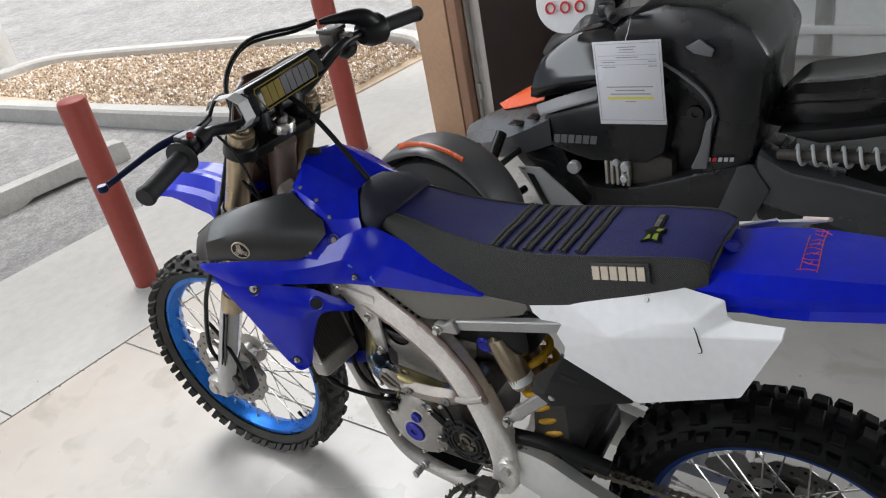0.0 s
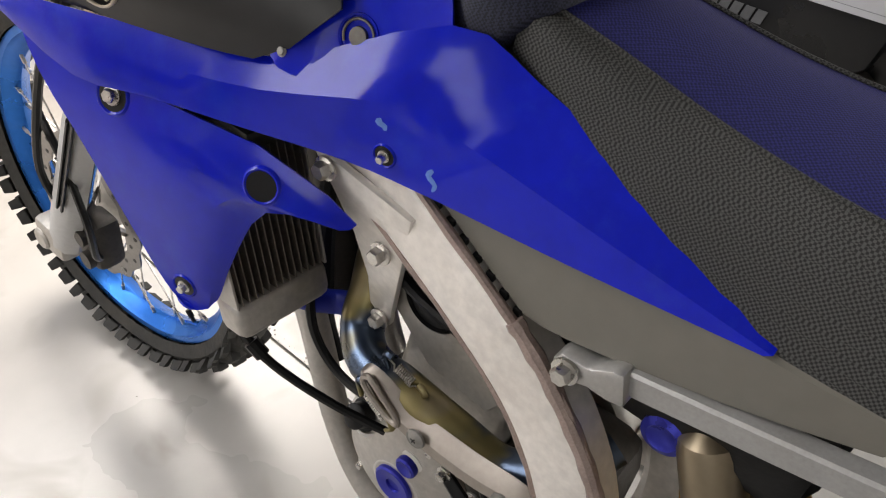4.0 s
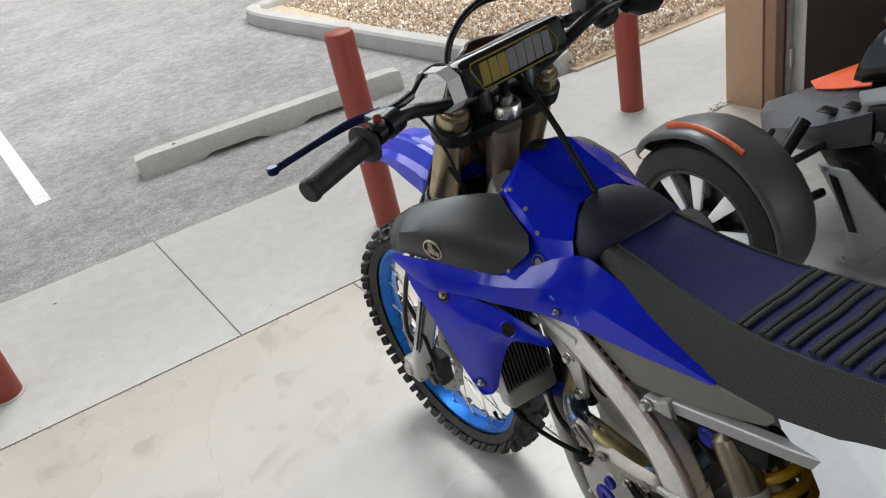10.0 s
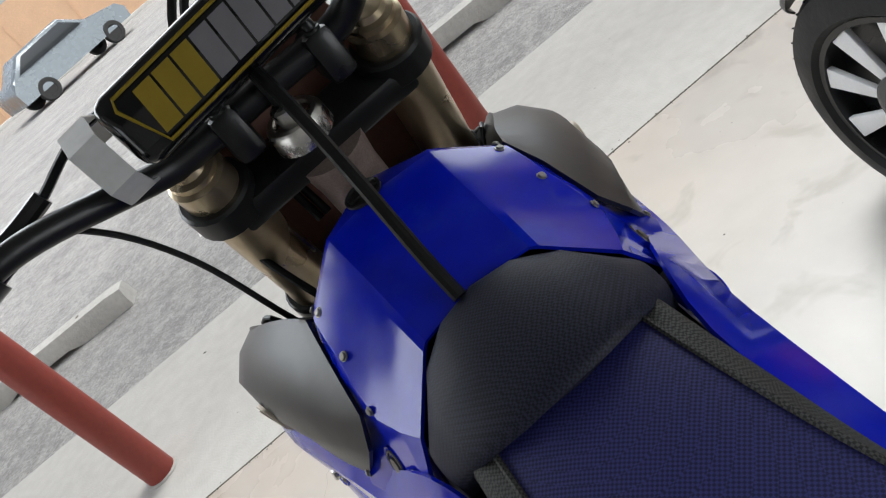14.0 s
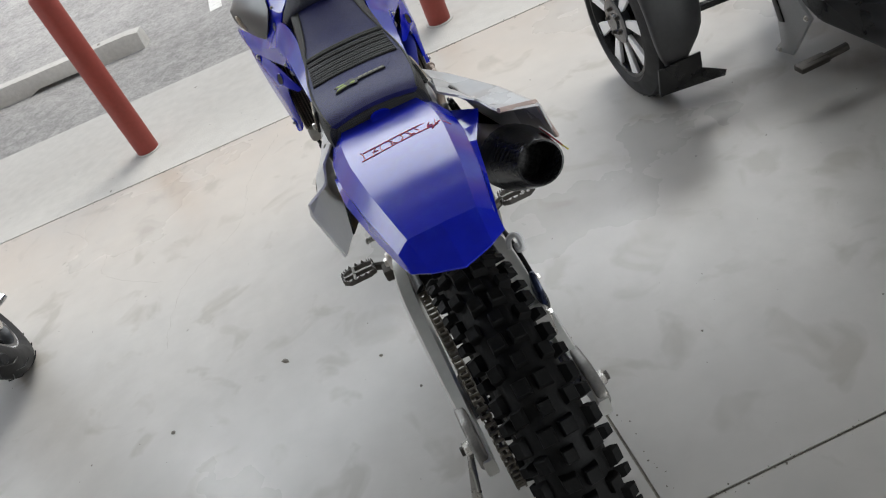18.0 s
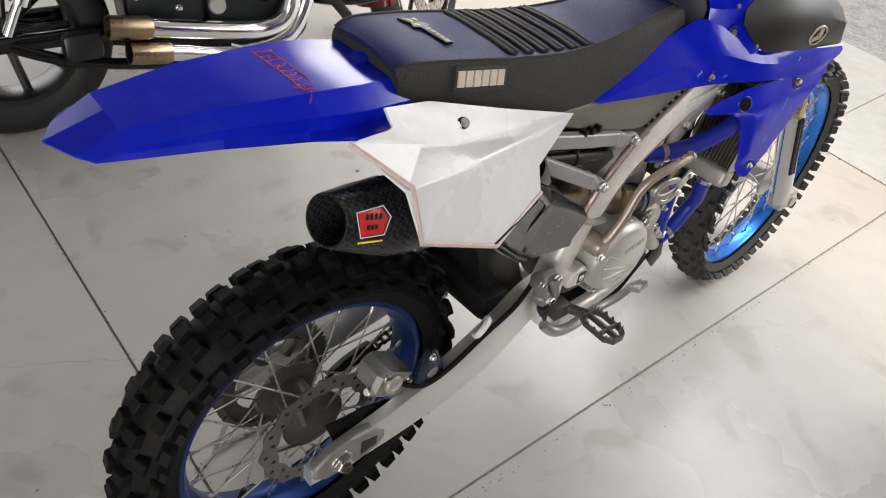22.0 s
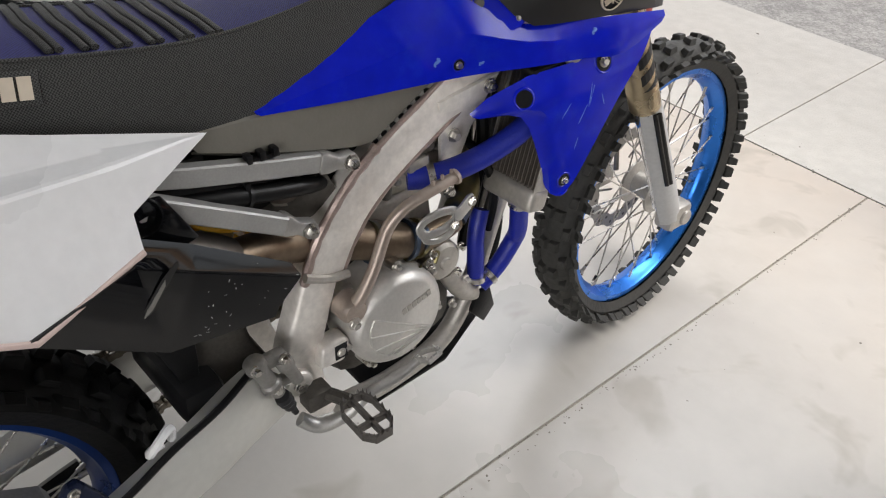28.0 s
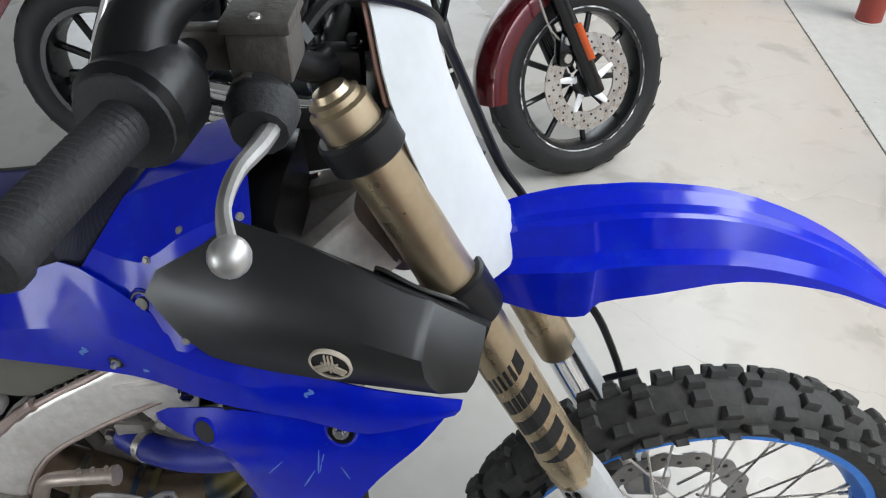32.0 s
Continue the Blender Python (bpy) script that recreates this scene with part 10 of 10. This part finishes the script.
for nm, base, tip in (("rear_cylinder", Vector((0, 0.66, 0.55)), Vector((0, 0.53, 0.86))), ("front_cylinder", Vector((0, 0.79, 0.55)), Vector((0, 0.95, 0.86)))):
    d = (tip - base).normalized()
    m = Matrix.Translation(base) @ d.to_track_quat("Z", "X").to_matrix().to_4x4()
    bm = BM()
    box(bm, (0, 0, 0.10), (0.15, 0.15, 0.2), 0.01, m)
    cy = C(nm, bm, WRINKLE, CRUISER, "black air-cooled cylinder")
    for k in range(11):
        bm = BM()
        wd = 0.20 + 0.004 * k
        box(bm, (0, 0, 0.02 + k * 0.018), (wd, wd, 0.005), 0.001, m)
        C("fin", bm, WRINKLE, cy)
    for k in range(3):
        bm = BM()
        box(bm, (0, 0, 0.225 + k * 0.013), (0.255, 0.235, 0.006), 0.001, m)
        C("fin", bm, ALU_BRIGHT, cy, "polished fin edge")
    bm = BM()
    box(bm, (0, 0, 0.285), (0.24, 0.225, 0.06), 0.012, m)
    box(bm, (0, 0, 0.32), (0.20, 0.19, 0.03), 0.01, m)
    rb = C("rocker_box", bm, WRINKLE, cy)
    for sx, sy in ((1, 1), (1, -1)):
        bm = BM()
        bolt(bm, m @ Vector((sx * 0.105, sy * 0.09, 0.315)), m.to_3x3() @ Vector((0, 0, 1)), 0.008, 0.01)
        C("rocker_bolt", bm, CHROME, rb)
# pushrod tubes
for p, q in (((0.12, 0.70, 0.52), (0.12, 0.60, 0.80)), ((0.12, 0.73, 0.52), (0.12, 0.66, 0.80)), ((0.12, 0.77, 0.52), (0.12, 0.85, 0.80)), ((0.12, 0.80, 0.52), (0.12, 0.91, 0.80))):
    bm = BM()
    cyl(bm, p, q, 0.012, seg=12)
    C("pushrod_tube", bm, CHROME, CRUISER)
# air cleaner
bm = BM()
ctr = []
for k in range(24):
    th = 2 * math.pi * k / 24
    rr = 0.118 if math.cos(th) > 0 else 0.118 + 0.07 * abs(math.cos(th)) ** 2
    ctr.append((0.775 + rr * math.cos(th), 0.715 + 0.1 * math.sin(th) - (0.02 * abs(math.cos(th)) if math.cos(th) < 0 else 0)))
loft(bm, [[Vector((x, 0.775 + (y - 0.775) * k, 0.715 + (z - 0.715) * k)) for y, z in ctr] for x, k in ((0.13, 0.92), (0.16, 1.0), (0.25, 1.0), (0.275, 0.95), (0.285, 0.85))])
ac = C("air_cleaner", bm, GLOSS_BLACK, CRUISER, "gloss black teardrop air cleaner")
bm = BM()
lathe(bm, (0.283, 0.79, 0.715), (1.2, 0.79, 0.715), [(0, 0.066), (0.008, 0.066), (0.012, 0.06), (0.01, 0.044), (0.0, 0.040), (-0.004, 0.03), (-0.004, 0)], 36, cap=False)
ri = C("chrome_ring", bm, CHROME, ac, "polished ring insert")
bm = BM()
lathe(bm, (0.284, 0.79, 0.715), (1.2, 0.79, 0.715), [(0, 0.04), (0.003, 0.034), (0.001, 0.01)], 28)
C("ring_centre", bm, GLOSS_BLACK, ri)
bm = BM()
bolt(bm, (0.286, 0.79, 0.715), (1, 0, 0), 0.006, 0.012)
C("centre_bolt", bm, CHROME, ri)

# exhaust: upper slotted pipe, front down pipe, stacked tips
up = [(0.13, 0.55, 0.67), (0.2, 0.53, 0.655), (0.235, 0.57, 0.618), (0.25, 0.62, 0.592), (0.25, 0.70, 0.566), (0.25, 0.78, 0.553), (0.25, 0.838, 0.52), (0.25, 0.866, 0.45), (0.25, 0.868, 0.385), (0.25, 0.838, 0.335), (0.25, 0.77, 0.312), (0.255, 0.685, 0.318), (0.262, 0.523, 0.345), (0.27, 0.36, 0.375)]
bm = BM()
tube(bm, up, 0.031, 16, 5)
ex1 = C("upper_pipe", bm, CHROME, CRUISER, "chrome exhaust pipe with slotted heat shield")
for k in range(5):
    bm = BM()
    y = 0.62 + k * 0.062
    box(bm, (0.278, y, 0.592 - 0.0105 * k), (0.006, 0.04, 0.009), 0.002)
    C("shield_slot", bm, CAST_DARK, ex1)
down = [(0.10, 0.95, 0.80), (0.17, 0.985, 0.765), (0.225, 0.985, 0.70), (0.235, 0.962, 0.56), (0.235, 0.94, 0.42), (0.235, 0.905, 0.33), (0.24, 0.85, 0.272), (0.25, 0.75, 0.245), (0.255, 0.60, 0.25), (0.262, 0.48, 0.276), (0.27, 0.41, 0.29)]
bm = BM()
tube(bm, down, 0.030, 16, 5)
ex2 = C("down_pipe", bm, CHROME, CRUISER, "chrome front down pipe")
for par, p, q in ((ex1, (0.27, 0.375, 0.372), (0.273, 0.255, 0.39)), (ex2, (0.27, 0.425, 0.287), (0.275, 0.315, 0.303))):
    bm = BM()
    lathe(bm, p, q, [(-0.01, 0.034), (0.0, 0.037), (0.12, 0.037), (0.12, 0.032), (0.02, 0.030), (0.02, 0)], 24, cap=False)
    C("exhaust_tip", bm, EXH_TIP, par, "bronze exhaust tip")

# frame, pegs, bars
bm = BM()
for s in (-1, 1):
    tube(bm, [(s * 0.04, 1.15, 0.92), (s * 0.1, 1.03, 0.72), (s * 0.12, 0.985, 0.40), (s * 0.12, 0.93, 0.22), (s * 0.12, 0.6, 0.18), (s * 0.13, 0.2, 0.24), (s * 0.13, 0.0, 0.32)], 0.019, 12, 4)
C("frame", bm, GLOSS_BLACK, CRUISER, "gloss black cradle frame")
bm = BM()
tube(bm, [(0.08, 1.02, 0.84), (0.15, 1.05, 0.82), (0.23, 1.10, 0.755), (0.28, 1.12, 0.69), (0.33, 1.165, 0.625), (0.35, 1.19, 0.56), (0.36, 1.205, 0.49), (0.35, 1.20, 0.43), (0.30, 1.15, 0.385), (0.2, 1.06, 0.36), (0.10, 1.0, 0.35)], 0.017, 12, 5)
C("crash_bar", bm, MATT_BLACK, CRUISER, "bent black crash bar")
bm = BM()
tube(bm, [(0.12, 0.98, 0.38), (0.24, 1.0, 0.385), (0.31, 1.01, 0.39)], 0.012, 8, 3)
C("peg_mount", bm, MATT_BLACK, CRUISER)
bm = BM()
cyl(bm, (0.31, 1.01, 0.39), (0.43, 0.99, 0.38), 0.018, seg=14, chamfer=0.003)
C("foot_peg", bm, GRIP_RUBBER, CRUISER)
bm = BM()
tube(bm, [(0.26, 0.98, 0.40), (0.33, 1.01, 0.415), (0.38, 1.06, 0.45), (0.39, 1.08, 0.51)], 0.009, 8, 4)
C("brake_pedal", bm, CHROME, CRUISER, "chrome brake pedal")
bm = BM()
box(bm, (0.395, 1.085, 0.53), (0.05, 0.02, 0.05), 0.006, None)
C("pedal_pad", bm, GRIP_RUBBER, CRUISER)
bm = BM()
extrude_poly(bm, [(0.36, 1.19, 0.485), (0.38, 1.17, 0.487), (0.47, 1.10, 0.475), (0.49, 1.13, 0.478), (0.39, 1.215, 0.492)], (0, 0, 0.014), 0.003)
C("highway_peg", bm, CHROME, CRUISER, "slotted chrome highway peg")
# tank, seat, fenders, battery box
bm = BM()
secs = []
for y, w, zb, zt in ((0.50, 0.06, 0.87, 0.93), (0.58, 0.12, 0.86, 0.99), (0.72, 0.165, 0.86, 1.05), (0.88, 0.18, 0.87, 1.08), (1.02, 0.16, 0.88, 1.08), (1.12, 0.10, 0.90, 1.04), (1.16, 0.04, 0.93, 0.99)):
    ring = []
    for k in range(16):
        th = 2 * math.pi * k / 16
        ring.append(Vector((w * math.cos(th), y, (zb + zt) / 2 + (zt - zb) / 2 * math.sin(th) * (1 if math.sin(th) > 0 else 0.9))))
    secs.append(ring)
loft(bm, secs, n=4)
tk = C("fuel_tank", bm, MAROON, CRUISER, "maroon fuel tank with a white slanted band")
bm = BM()
tube(bm, [(0.186, 0.80, 1.02), (0.185, 0.845, 0.965), (0.172, 0.875, 0.925), (0.15, 0.905, 0.885)], 0.036, 8, 4, squash=0.12, up=(0, 1, 0.6))
C("tank_band", bm, WHITE_DECAL, tk)
bm = BM()
secs = [[Vector((x, y, z)) for x, z in ((-w, zb), (-w * 1.02, (zb + zt) / 2), (-w * 0.7, zt), (0, zt + 0.01), (w * 0.7, zt), (w * 1.02, (zb + zt) / 2), (w, zb))] for y, w, zb, zt in ((0.56, 0.07, 0.82, 0.88), (0.42, 0.13, 0.74, 0.82), (0.25, 0.17, 0.70, 0.77), (0.08, 0.15, 0.74, 0.83), (-0.10, 0.11, 0.78, 0.86))]
loft(bm, secs, n=4)
C("seat", bm, LEATHER, CRUISER, "stitched black vinyl seat")
bm = BM()
extrude_poly(bm, [(0.12, y, z) for y, z in ((0.28, 0.52), (0.48, 0.50), (0.50, 0.70), (0.40, 0.76), (0.25, 0.74))], (0.07, 0, 0), 0.015)
C("oil_tank", bm, GLOSS_BLACK, CRUISER, "black side cover")
bm = BM()
rows = []
for a in (20, 45, 70, 95, 120, 150):
    th = radians(a)
    rows.append([ring_pt((0, 0, 0.325), th, rr, xx) for rr, xx in ((0.345, -0.1), (0.385, -0.095), (0.40, 0), (0.385, 0.095), (0.345, 0.1))])
patch(bm, rows, 3, 3, 0.004)
C("rear_fender", bm, MAROON, CRUISER, "maroon rear fender")
for s in (-1, 1):
    bm = BM()
    cyl(bm, (s * 0.14, 0.0, 0.36), (s * 0.15, 0.16, 0.66), 0.016, seg=12)
    cyl(bm, (s * 0.142, 0.05, 0.45), (s * 0.15, 0.15, 0.64), 0.03, seg=14)
    C("rear_shock", bm, CHROME, CRUISER)
    bm = BM()
    box(bm, (s * 0.125, 0.12, 0.325), (0.03, 0.42, 0.05), 0.01)
    C("swingarm", bm, GLOSS_BLACK, CRUISER)
bm = BM()
box(bm, (0.14, 0.20, 0.30), (0.07, 0.12, 0.09), 0.02)
C("rear_caliper", bm, MATT_BLACK, CRUISER)
# front end, steered to the left
STEER = Matrix.Translation((0, 1.22, 0.95)) @ Matrix.Rotation(radians(30), 4, Vector((0, -0.36, 0.93)).normalized()) @ Matrix.Translation((0, -1.22, -0.95))
front_parts = []


def F(name, bm, m, parent=CRUISER, label=""):
    bmesh.ops.transform(bm, matrix=STEER, verts=bm.verts[:])
    return C(name, bm, m, parent, label)


FA = (0.0, 1.60, 0.325)
bm = BM()
r, rim, w = 0.325, 0.235, 0.12
h = w / 2
lathe(bm, (-h, FA[1], FA[2]), (1, FA[1], FA[2]), [(0.015, rim), (0.003, rim + 0.02), (0.0, r - 0.055), (0.012, r - 0.022), (0.034, r - 0.005), (h, r), (w - 0.034, r - 0.005), (w - 0.012, r - 0.022), (w, r - 0.055), (w - 0.003, rim + 0.02), (w - 0.015, rim)], 56, cap=False)
ft = F("front_wheel", bm, STREET_RUBBER, CRUISER, "street tyre with slanted grooves")
bm = BM()
for k in range(24):
    th = 2 * math.pi * k / 24
    for s in (-1, 1):
        tube(bm, [ring_pt(FA, th, r - 0.0022, s * 0.008), ring_pt(FA, th + 0.14, r - 0.0052, s * h * 0.5), ring_pt(FA, th + 0.18, r - 0.0192, s * h * 0.86)], 0.0025, 4, 2)
F("tread_groove", bm, MATT_BLACK, ft)["kind"] = "stuff"
bm = BM()
lathe(bm, (-h + 0.012, FA[1], FA[2]), (1, FA[1], FA[2]), [(0, rim + 0.004), (0, rim - 0.014), (0.02, rim - 0.022), (w - 0.044, rim - 0.022), (w - 0.024, rim - 0.014), (w - 0.024, rim + 0.004)], 48, cap=False)
for k in range(9):
    th = 2 * math.pi * k / 9
    tube(bm, [ring_pt(FA, th, 0.03, 0), ring_pt(FA, th, rim - 0.018, 0)], 0.010, 8, 1)
F("rim", bm, MATT_BLACK, ft, "black cast rim")
bm = BM()
lathe(bm, (h - 0.016, FA[1], FA[2]), (1, FA[1], FA[2]), [(0, rim - 0.006), (0.004, rim - 0.002), (0.004, rim + 0.003), (0.0, rim + 0.005)], 56, cap=False)
F("rim_lip", bm, SPOKE, ft, "bright machined rim lip")
bm = BM()
lathe(bm, (0.066, FA[1], FA[2]), (1, FA[1], FA[2]), [(0, 0.098), (0, 0.158), (0.005, 0.158), (0.005, 0.098)], 48, cap=False)
disc = F("brake_disc", bm, STEEL, ft, "drilled steel brake disc")
bm = BM()
for k in range(54):
    th = 2 * math.pi * k / 54
    rr = (0.11, 0.128, 0.146)[k % 3]
    cyl(bm, ring_pt(FA, th, rr, 0.0708), ring_pt(FA, th, rr, 0.0718), 0.0042, seg=7)
F("disc_hole", bm, MATT_BLACK, disc)["kind"] = "stuff"
bm = BM()
lathe(bm, (0.06, FA[1], FA[2]), (1, FA[1], FA[2]), [(0, 0.052), (0.01, 0.05), (0.02, 0.04), (0.022, 0)], 28, cap=False)
F("disc_carrier", bm, MATT_BLACK, disc)
for k in range(5):
    bm = BM()
    th = 2 * math.pi * k / 5 + 0.4
    tube(bm, [ring_pt(FA, th, 0.045, 0.072), ring_pt(FA, th + 0.12, 0.104, 0.069)], [0.013, 0.009], 8, 1, squash=0.4, up=(1, 0, 0))
    F("carrier_arm", bm, SPOKE, disc)
for s in (-1, 1):
    top, bot = Vector((s * 0.105, 1.24, 1.02)), Vector((s * 0.105, 1.60, 0.325))
    bm = BM()
    cyl(bm, top, top.lerp(bot, 0.5), 0.0245, seg=18)
    leg = F("fork_tube", bm, CHROME, CRUISER, "chrome fork tube")
    bm = BM()
    a, b = top.lerp(bot, 0.46), bot + (bot - top).normalized() * 0.03
    lathe(bm, a, b, [(0, 0.031), (0.02, 0.033), (0.03, 0.029), ((b - a).length, 0.027)], 18)
    F("fork_lower", bm, GLOSS_BLACK, leg)
    bm = BM()
    q = top.lerp(bot, 0.72) + Vector((s * 0.03, 0.012, 0))
    q2 = top.lerp(bot, 0.88) + Vector((s * 0.03, 0.012, 0))
    tube(bm, [q, q2], 0.014, 8, 1, squash=0.4)
    F("reflector", bm, REFLECTOR, leg, "orange fork reflector")
bm = BM()
box(bm, (0.085, 1.50, 0.44), (0.045, 0.06, 0.11), 0.014)
caliper = F("front_caliper", bm, GLOSS_BLACK, CRUISER)
for dz in (-0.028, 0.028):
    bm = BM()
    cyl(bm, (0.105, 1.50, 0.44 + dz), (0.112, 1.50, 0.44 + dz), 0.015, seg=16, chamfer=0.002)
    F("piston_cap", bm, STEEL, caliper)
bm = BM()
tube(bm, [(0.09, 1.49, 0.46), (0.12, 1.42, 0.52), (0.13, 1.36, 0.66), (0.12, 1.34, 0.82), (0.06, 1.26, 1.0)], 0.004, 8, 5)
F("brake_line", bm, STEEL, CRUISER, "braided brake line")
bm = BM()
rows = []
for a in (82, 95, 110, 130, 150, 170, 188):
    th = radians(a)
    rows.append([ring_pt(FA, th, rr, xx) for rr, xx in ((0.30, -0.082), (0.345, -0.078), (0.362, -0.04), (0.368, 0), (0.362, 0.04), (0.345, 0.078), (0.30, 0.082))])
patch(bm, rows, 3, 3, 0.003)
F("front_fender", bm, MAROON, CRUISER, "glossy maroon front fender")
bm = BM()
box(bm, (0, 1.25, 0.98), (0.26, 0.08, 0.03), 0.01)
box(bm, (0, 1.30, 0.86), (0.26, 0.07, 0.03), 0.01)
F("triple_tree", bm, GLOSS_BLACK, CRUISER)
bm = BM()
tube(bm, [(-0.42, 1.0, 1.12), (-0.3, 1.1, 1.15), (-0.1, 1.2, 1.08), (0.1, 1.2, 1.08), (0.3, 1.1, 1.15), (0.42, 1.0, 1.12)], 0.0125, 10, 4)
hb = F("handlebar", bm, MATT_BLACK, CRUISER)
for s in (-1, 1):
    bm = BM()
    cyl(bm, (s * 0.44, 0.985, 1.115), (s * 0.33, 1.07, 1.145), 0.018, seg=14, chamfer=0.003)
    F("grip", bm, GRIP_RUBBER, hb)
bm = BM()
lathe(bm, (0, 1.33, 1.02), (0, 1.5, 1.0), [(0, 0.03), (0.02, 0.075), (0.1, 0.09), (0.12, 0.085), (0.12, 0)], 28, cap=False)
F("headlamp", bm, GLOSS_BLACK, CRUISER, "black headlamp shell")
# side stand
bm = BM()
tube(bm, [(-0.12, 0.75, 0.2), (-0.22, 0.70, 0.08), (-0.28, 0.66, 0.035)], 0.012, 8, 3)
C("side_stand", bm, MATT_BLACK, CRUISER)


# ---- wear on the ground ----
rnd = random.Random(21)


def hairline(points, wide, jag):
    """A crack: a thin ragged ribbon along a wandering line."""
    P2 = spline([(x, y, 0) for x, y in points], 14)
    bm = BM()
    left, right = [], []
    for i, p in enumerate(P2):
        q = p + Vector((rnd.uniform(-jag, jag), rnd.uniform(-jag, jag), 0))
        t = (P2[min(i + 1, len(P2) - 1)] - P2[max(i - 1, 0)]).normalized()
        n = Vector((-t.y, t.x, 0)) * wide * rnd.uniform(0.3, 1.0)
        left.append(bm.verts.new(q + n + Vector((0, 0, 0.0006))))
        right.append(bm.verts.new(q - n + Vector((0, 0, 0.0006))))
    for i in range(len(P2) - 1):
        bm.faces.new((left[i], left[i + 1], right[i + 1], right[i]))
    return part("crack", bm, CRACK, floor_root, "hairline crack", 0)


hairline([(-0.45, 1.75), (-0.62, 1.45), (-0.70, 1.1), (-0.95, 0.85), (-1.02, 0.5)], 0.0008, 0.008)
hairline([(-1.6, 1.8), (-1.35, 1.45), (-1.32, 1.2), (-1.05, 0.95)], 0.0008, 0.008)
hairline([(-0.55, -0.86), (-0.7, -1.2), (-0.62, -1.6)], 0.001, 0.008)
hairline([(-2.4, 1.9), (-2.2, 1.4), (-1.9, 1.1)], 0.0008, 0.008)

# grit and chips scattered on the slabs, crumbs along the saw cuts
verts, faces = [], []


def chip(x, y, r, z=0.0):
    base = len(verts)
    k = rnd.randint(5, 7)
    st = rnd.uniform(0.5, 1.0)
    turn = rnd.uniform(0, 6.3)
    for j in range(k):
        th = 2 * math.pi * j / k
        u, v = r * rnd.uniform(0.6, 1) * math.cos(th), st * r * rnd.uniform(0.6, 1) * math.sin(th)
        verts.append((x + u * math.cos(turn) - v * math.sin(turn), y + u * math.sin(turn) + v * math.cos(turn), z + 0.0008))
    verts.append((x, y, z + 0.0008 + r * 0.25))
    for j in range(k):
        faces.append((base + j, base + (j + 1) % k, base + k))


for _ in range(420):
    chip(rnd.uniform(-3.2, 2.2), rnd.uniform(-2.2, 2.9), 0.0012 + 0.004 * rnd.random() ** 3)
for k in range(260):
    y = rnd.uniform(-2.2, 1.84)
    x = 0.225 - (y - JY) * 0.024 + rnd.gauss(0, 0.006)
    chip(x, y, rnd.uniform(0.0012, 0.004))
for k in range(260):
    x = rnd.uniform(-2.5, 2.6)
    chip(x, JY + rnd.gauss(0, 0.006), rnd.uniform(0.0012, 0.004))
for k in range(300):
    x = rnd.uniform(-4, 2.4)
    chip(x, edge_y(x) + rnd.gauss(0, 0.008), rnd.uniform(0.002, 0.007))
for x, y, r in ((-1.366, 1.996, 0.012), (-0.885, 2.866, 0.014), (-0.294, -0.014, 0.01), (-0.591, 0.158, 0.02), (-0.211, -0.201, 0.007), (0.508, -0.458, 0.006), (-0.933, 0.554, 0.006), (-0.98, 0.08, 0.011)):
    chip(x, y, r)
me = bpy.data.meshes.new("grit")
me.from_pydata(verts, [], faces)
me.materials.append(SPECK)
tagged(new("grit", me), "dark grit and chips scattered on the concrete", "grit", kind="stuff")

# weeds in the joint by the door jamb
weed = thing("weed", "small dry green weed growing in the pavement joint", "weed", at=pose(2.22, 1.70, 0))
for k in range(16):
    a, l = rnd.uniform(0, 6.28), rnd.uniform(0.03, 0.085)
    bm = BM()
    o = Vector((rnd.uniform(-0.05, 0.05), rnd.uniform(-0.015, 0.015), 0))
    tube(bm, [o, o + Vector((math.cos(a) * l * 0.4, math.sin(a) * l * 0.4, l * 0.5)), o + Vector((math.cos(a) * l, math.sin(a) * l, l * 0.55))], [0.0022, 0.0018, 0.0004], 4, 3, squash=0.4)
    part("blade", bm, WEED, weed)
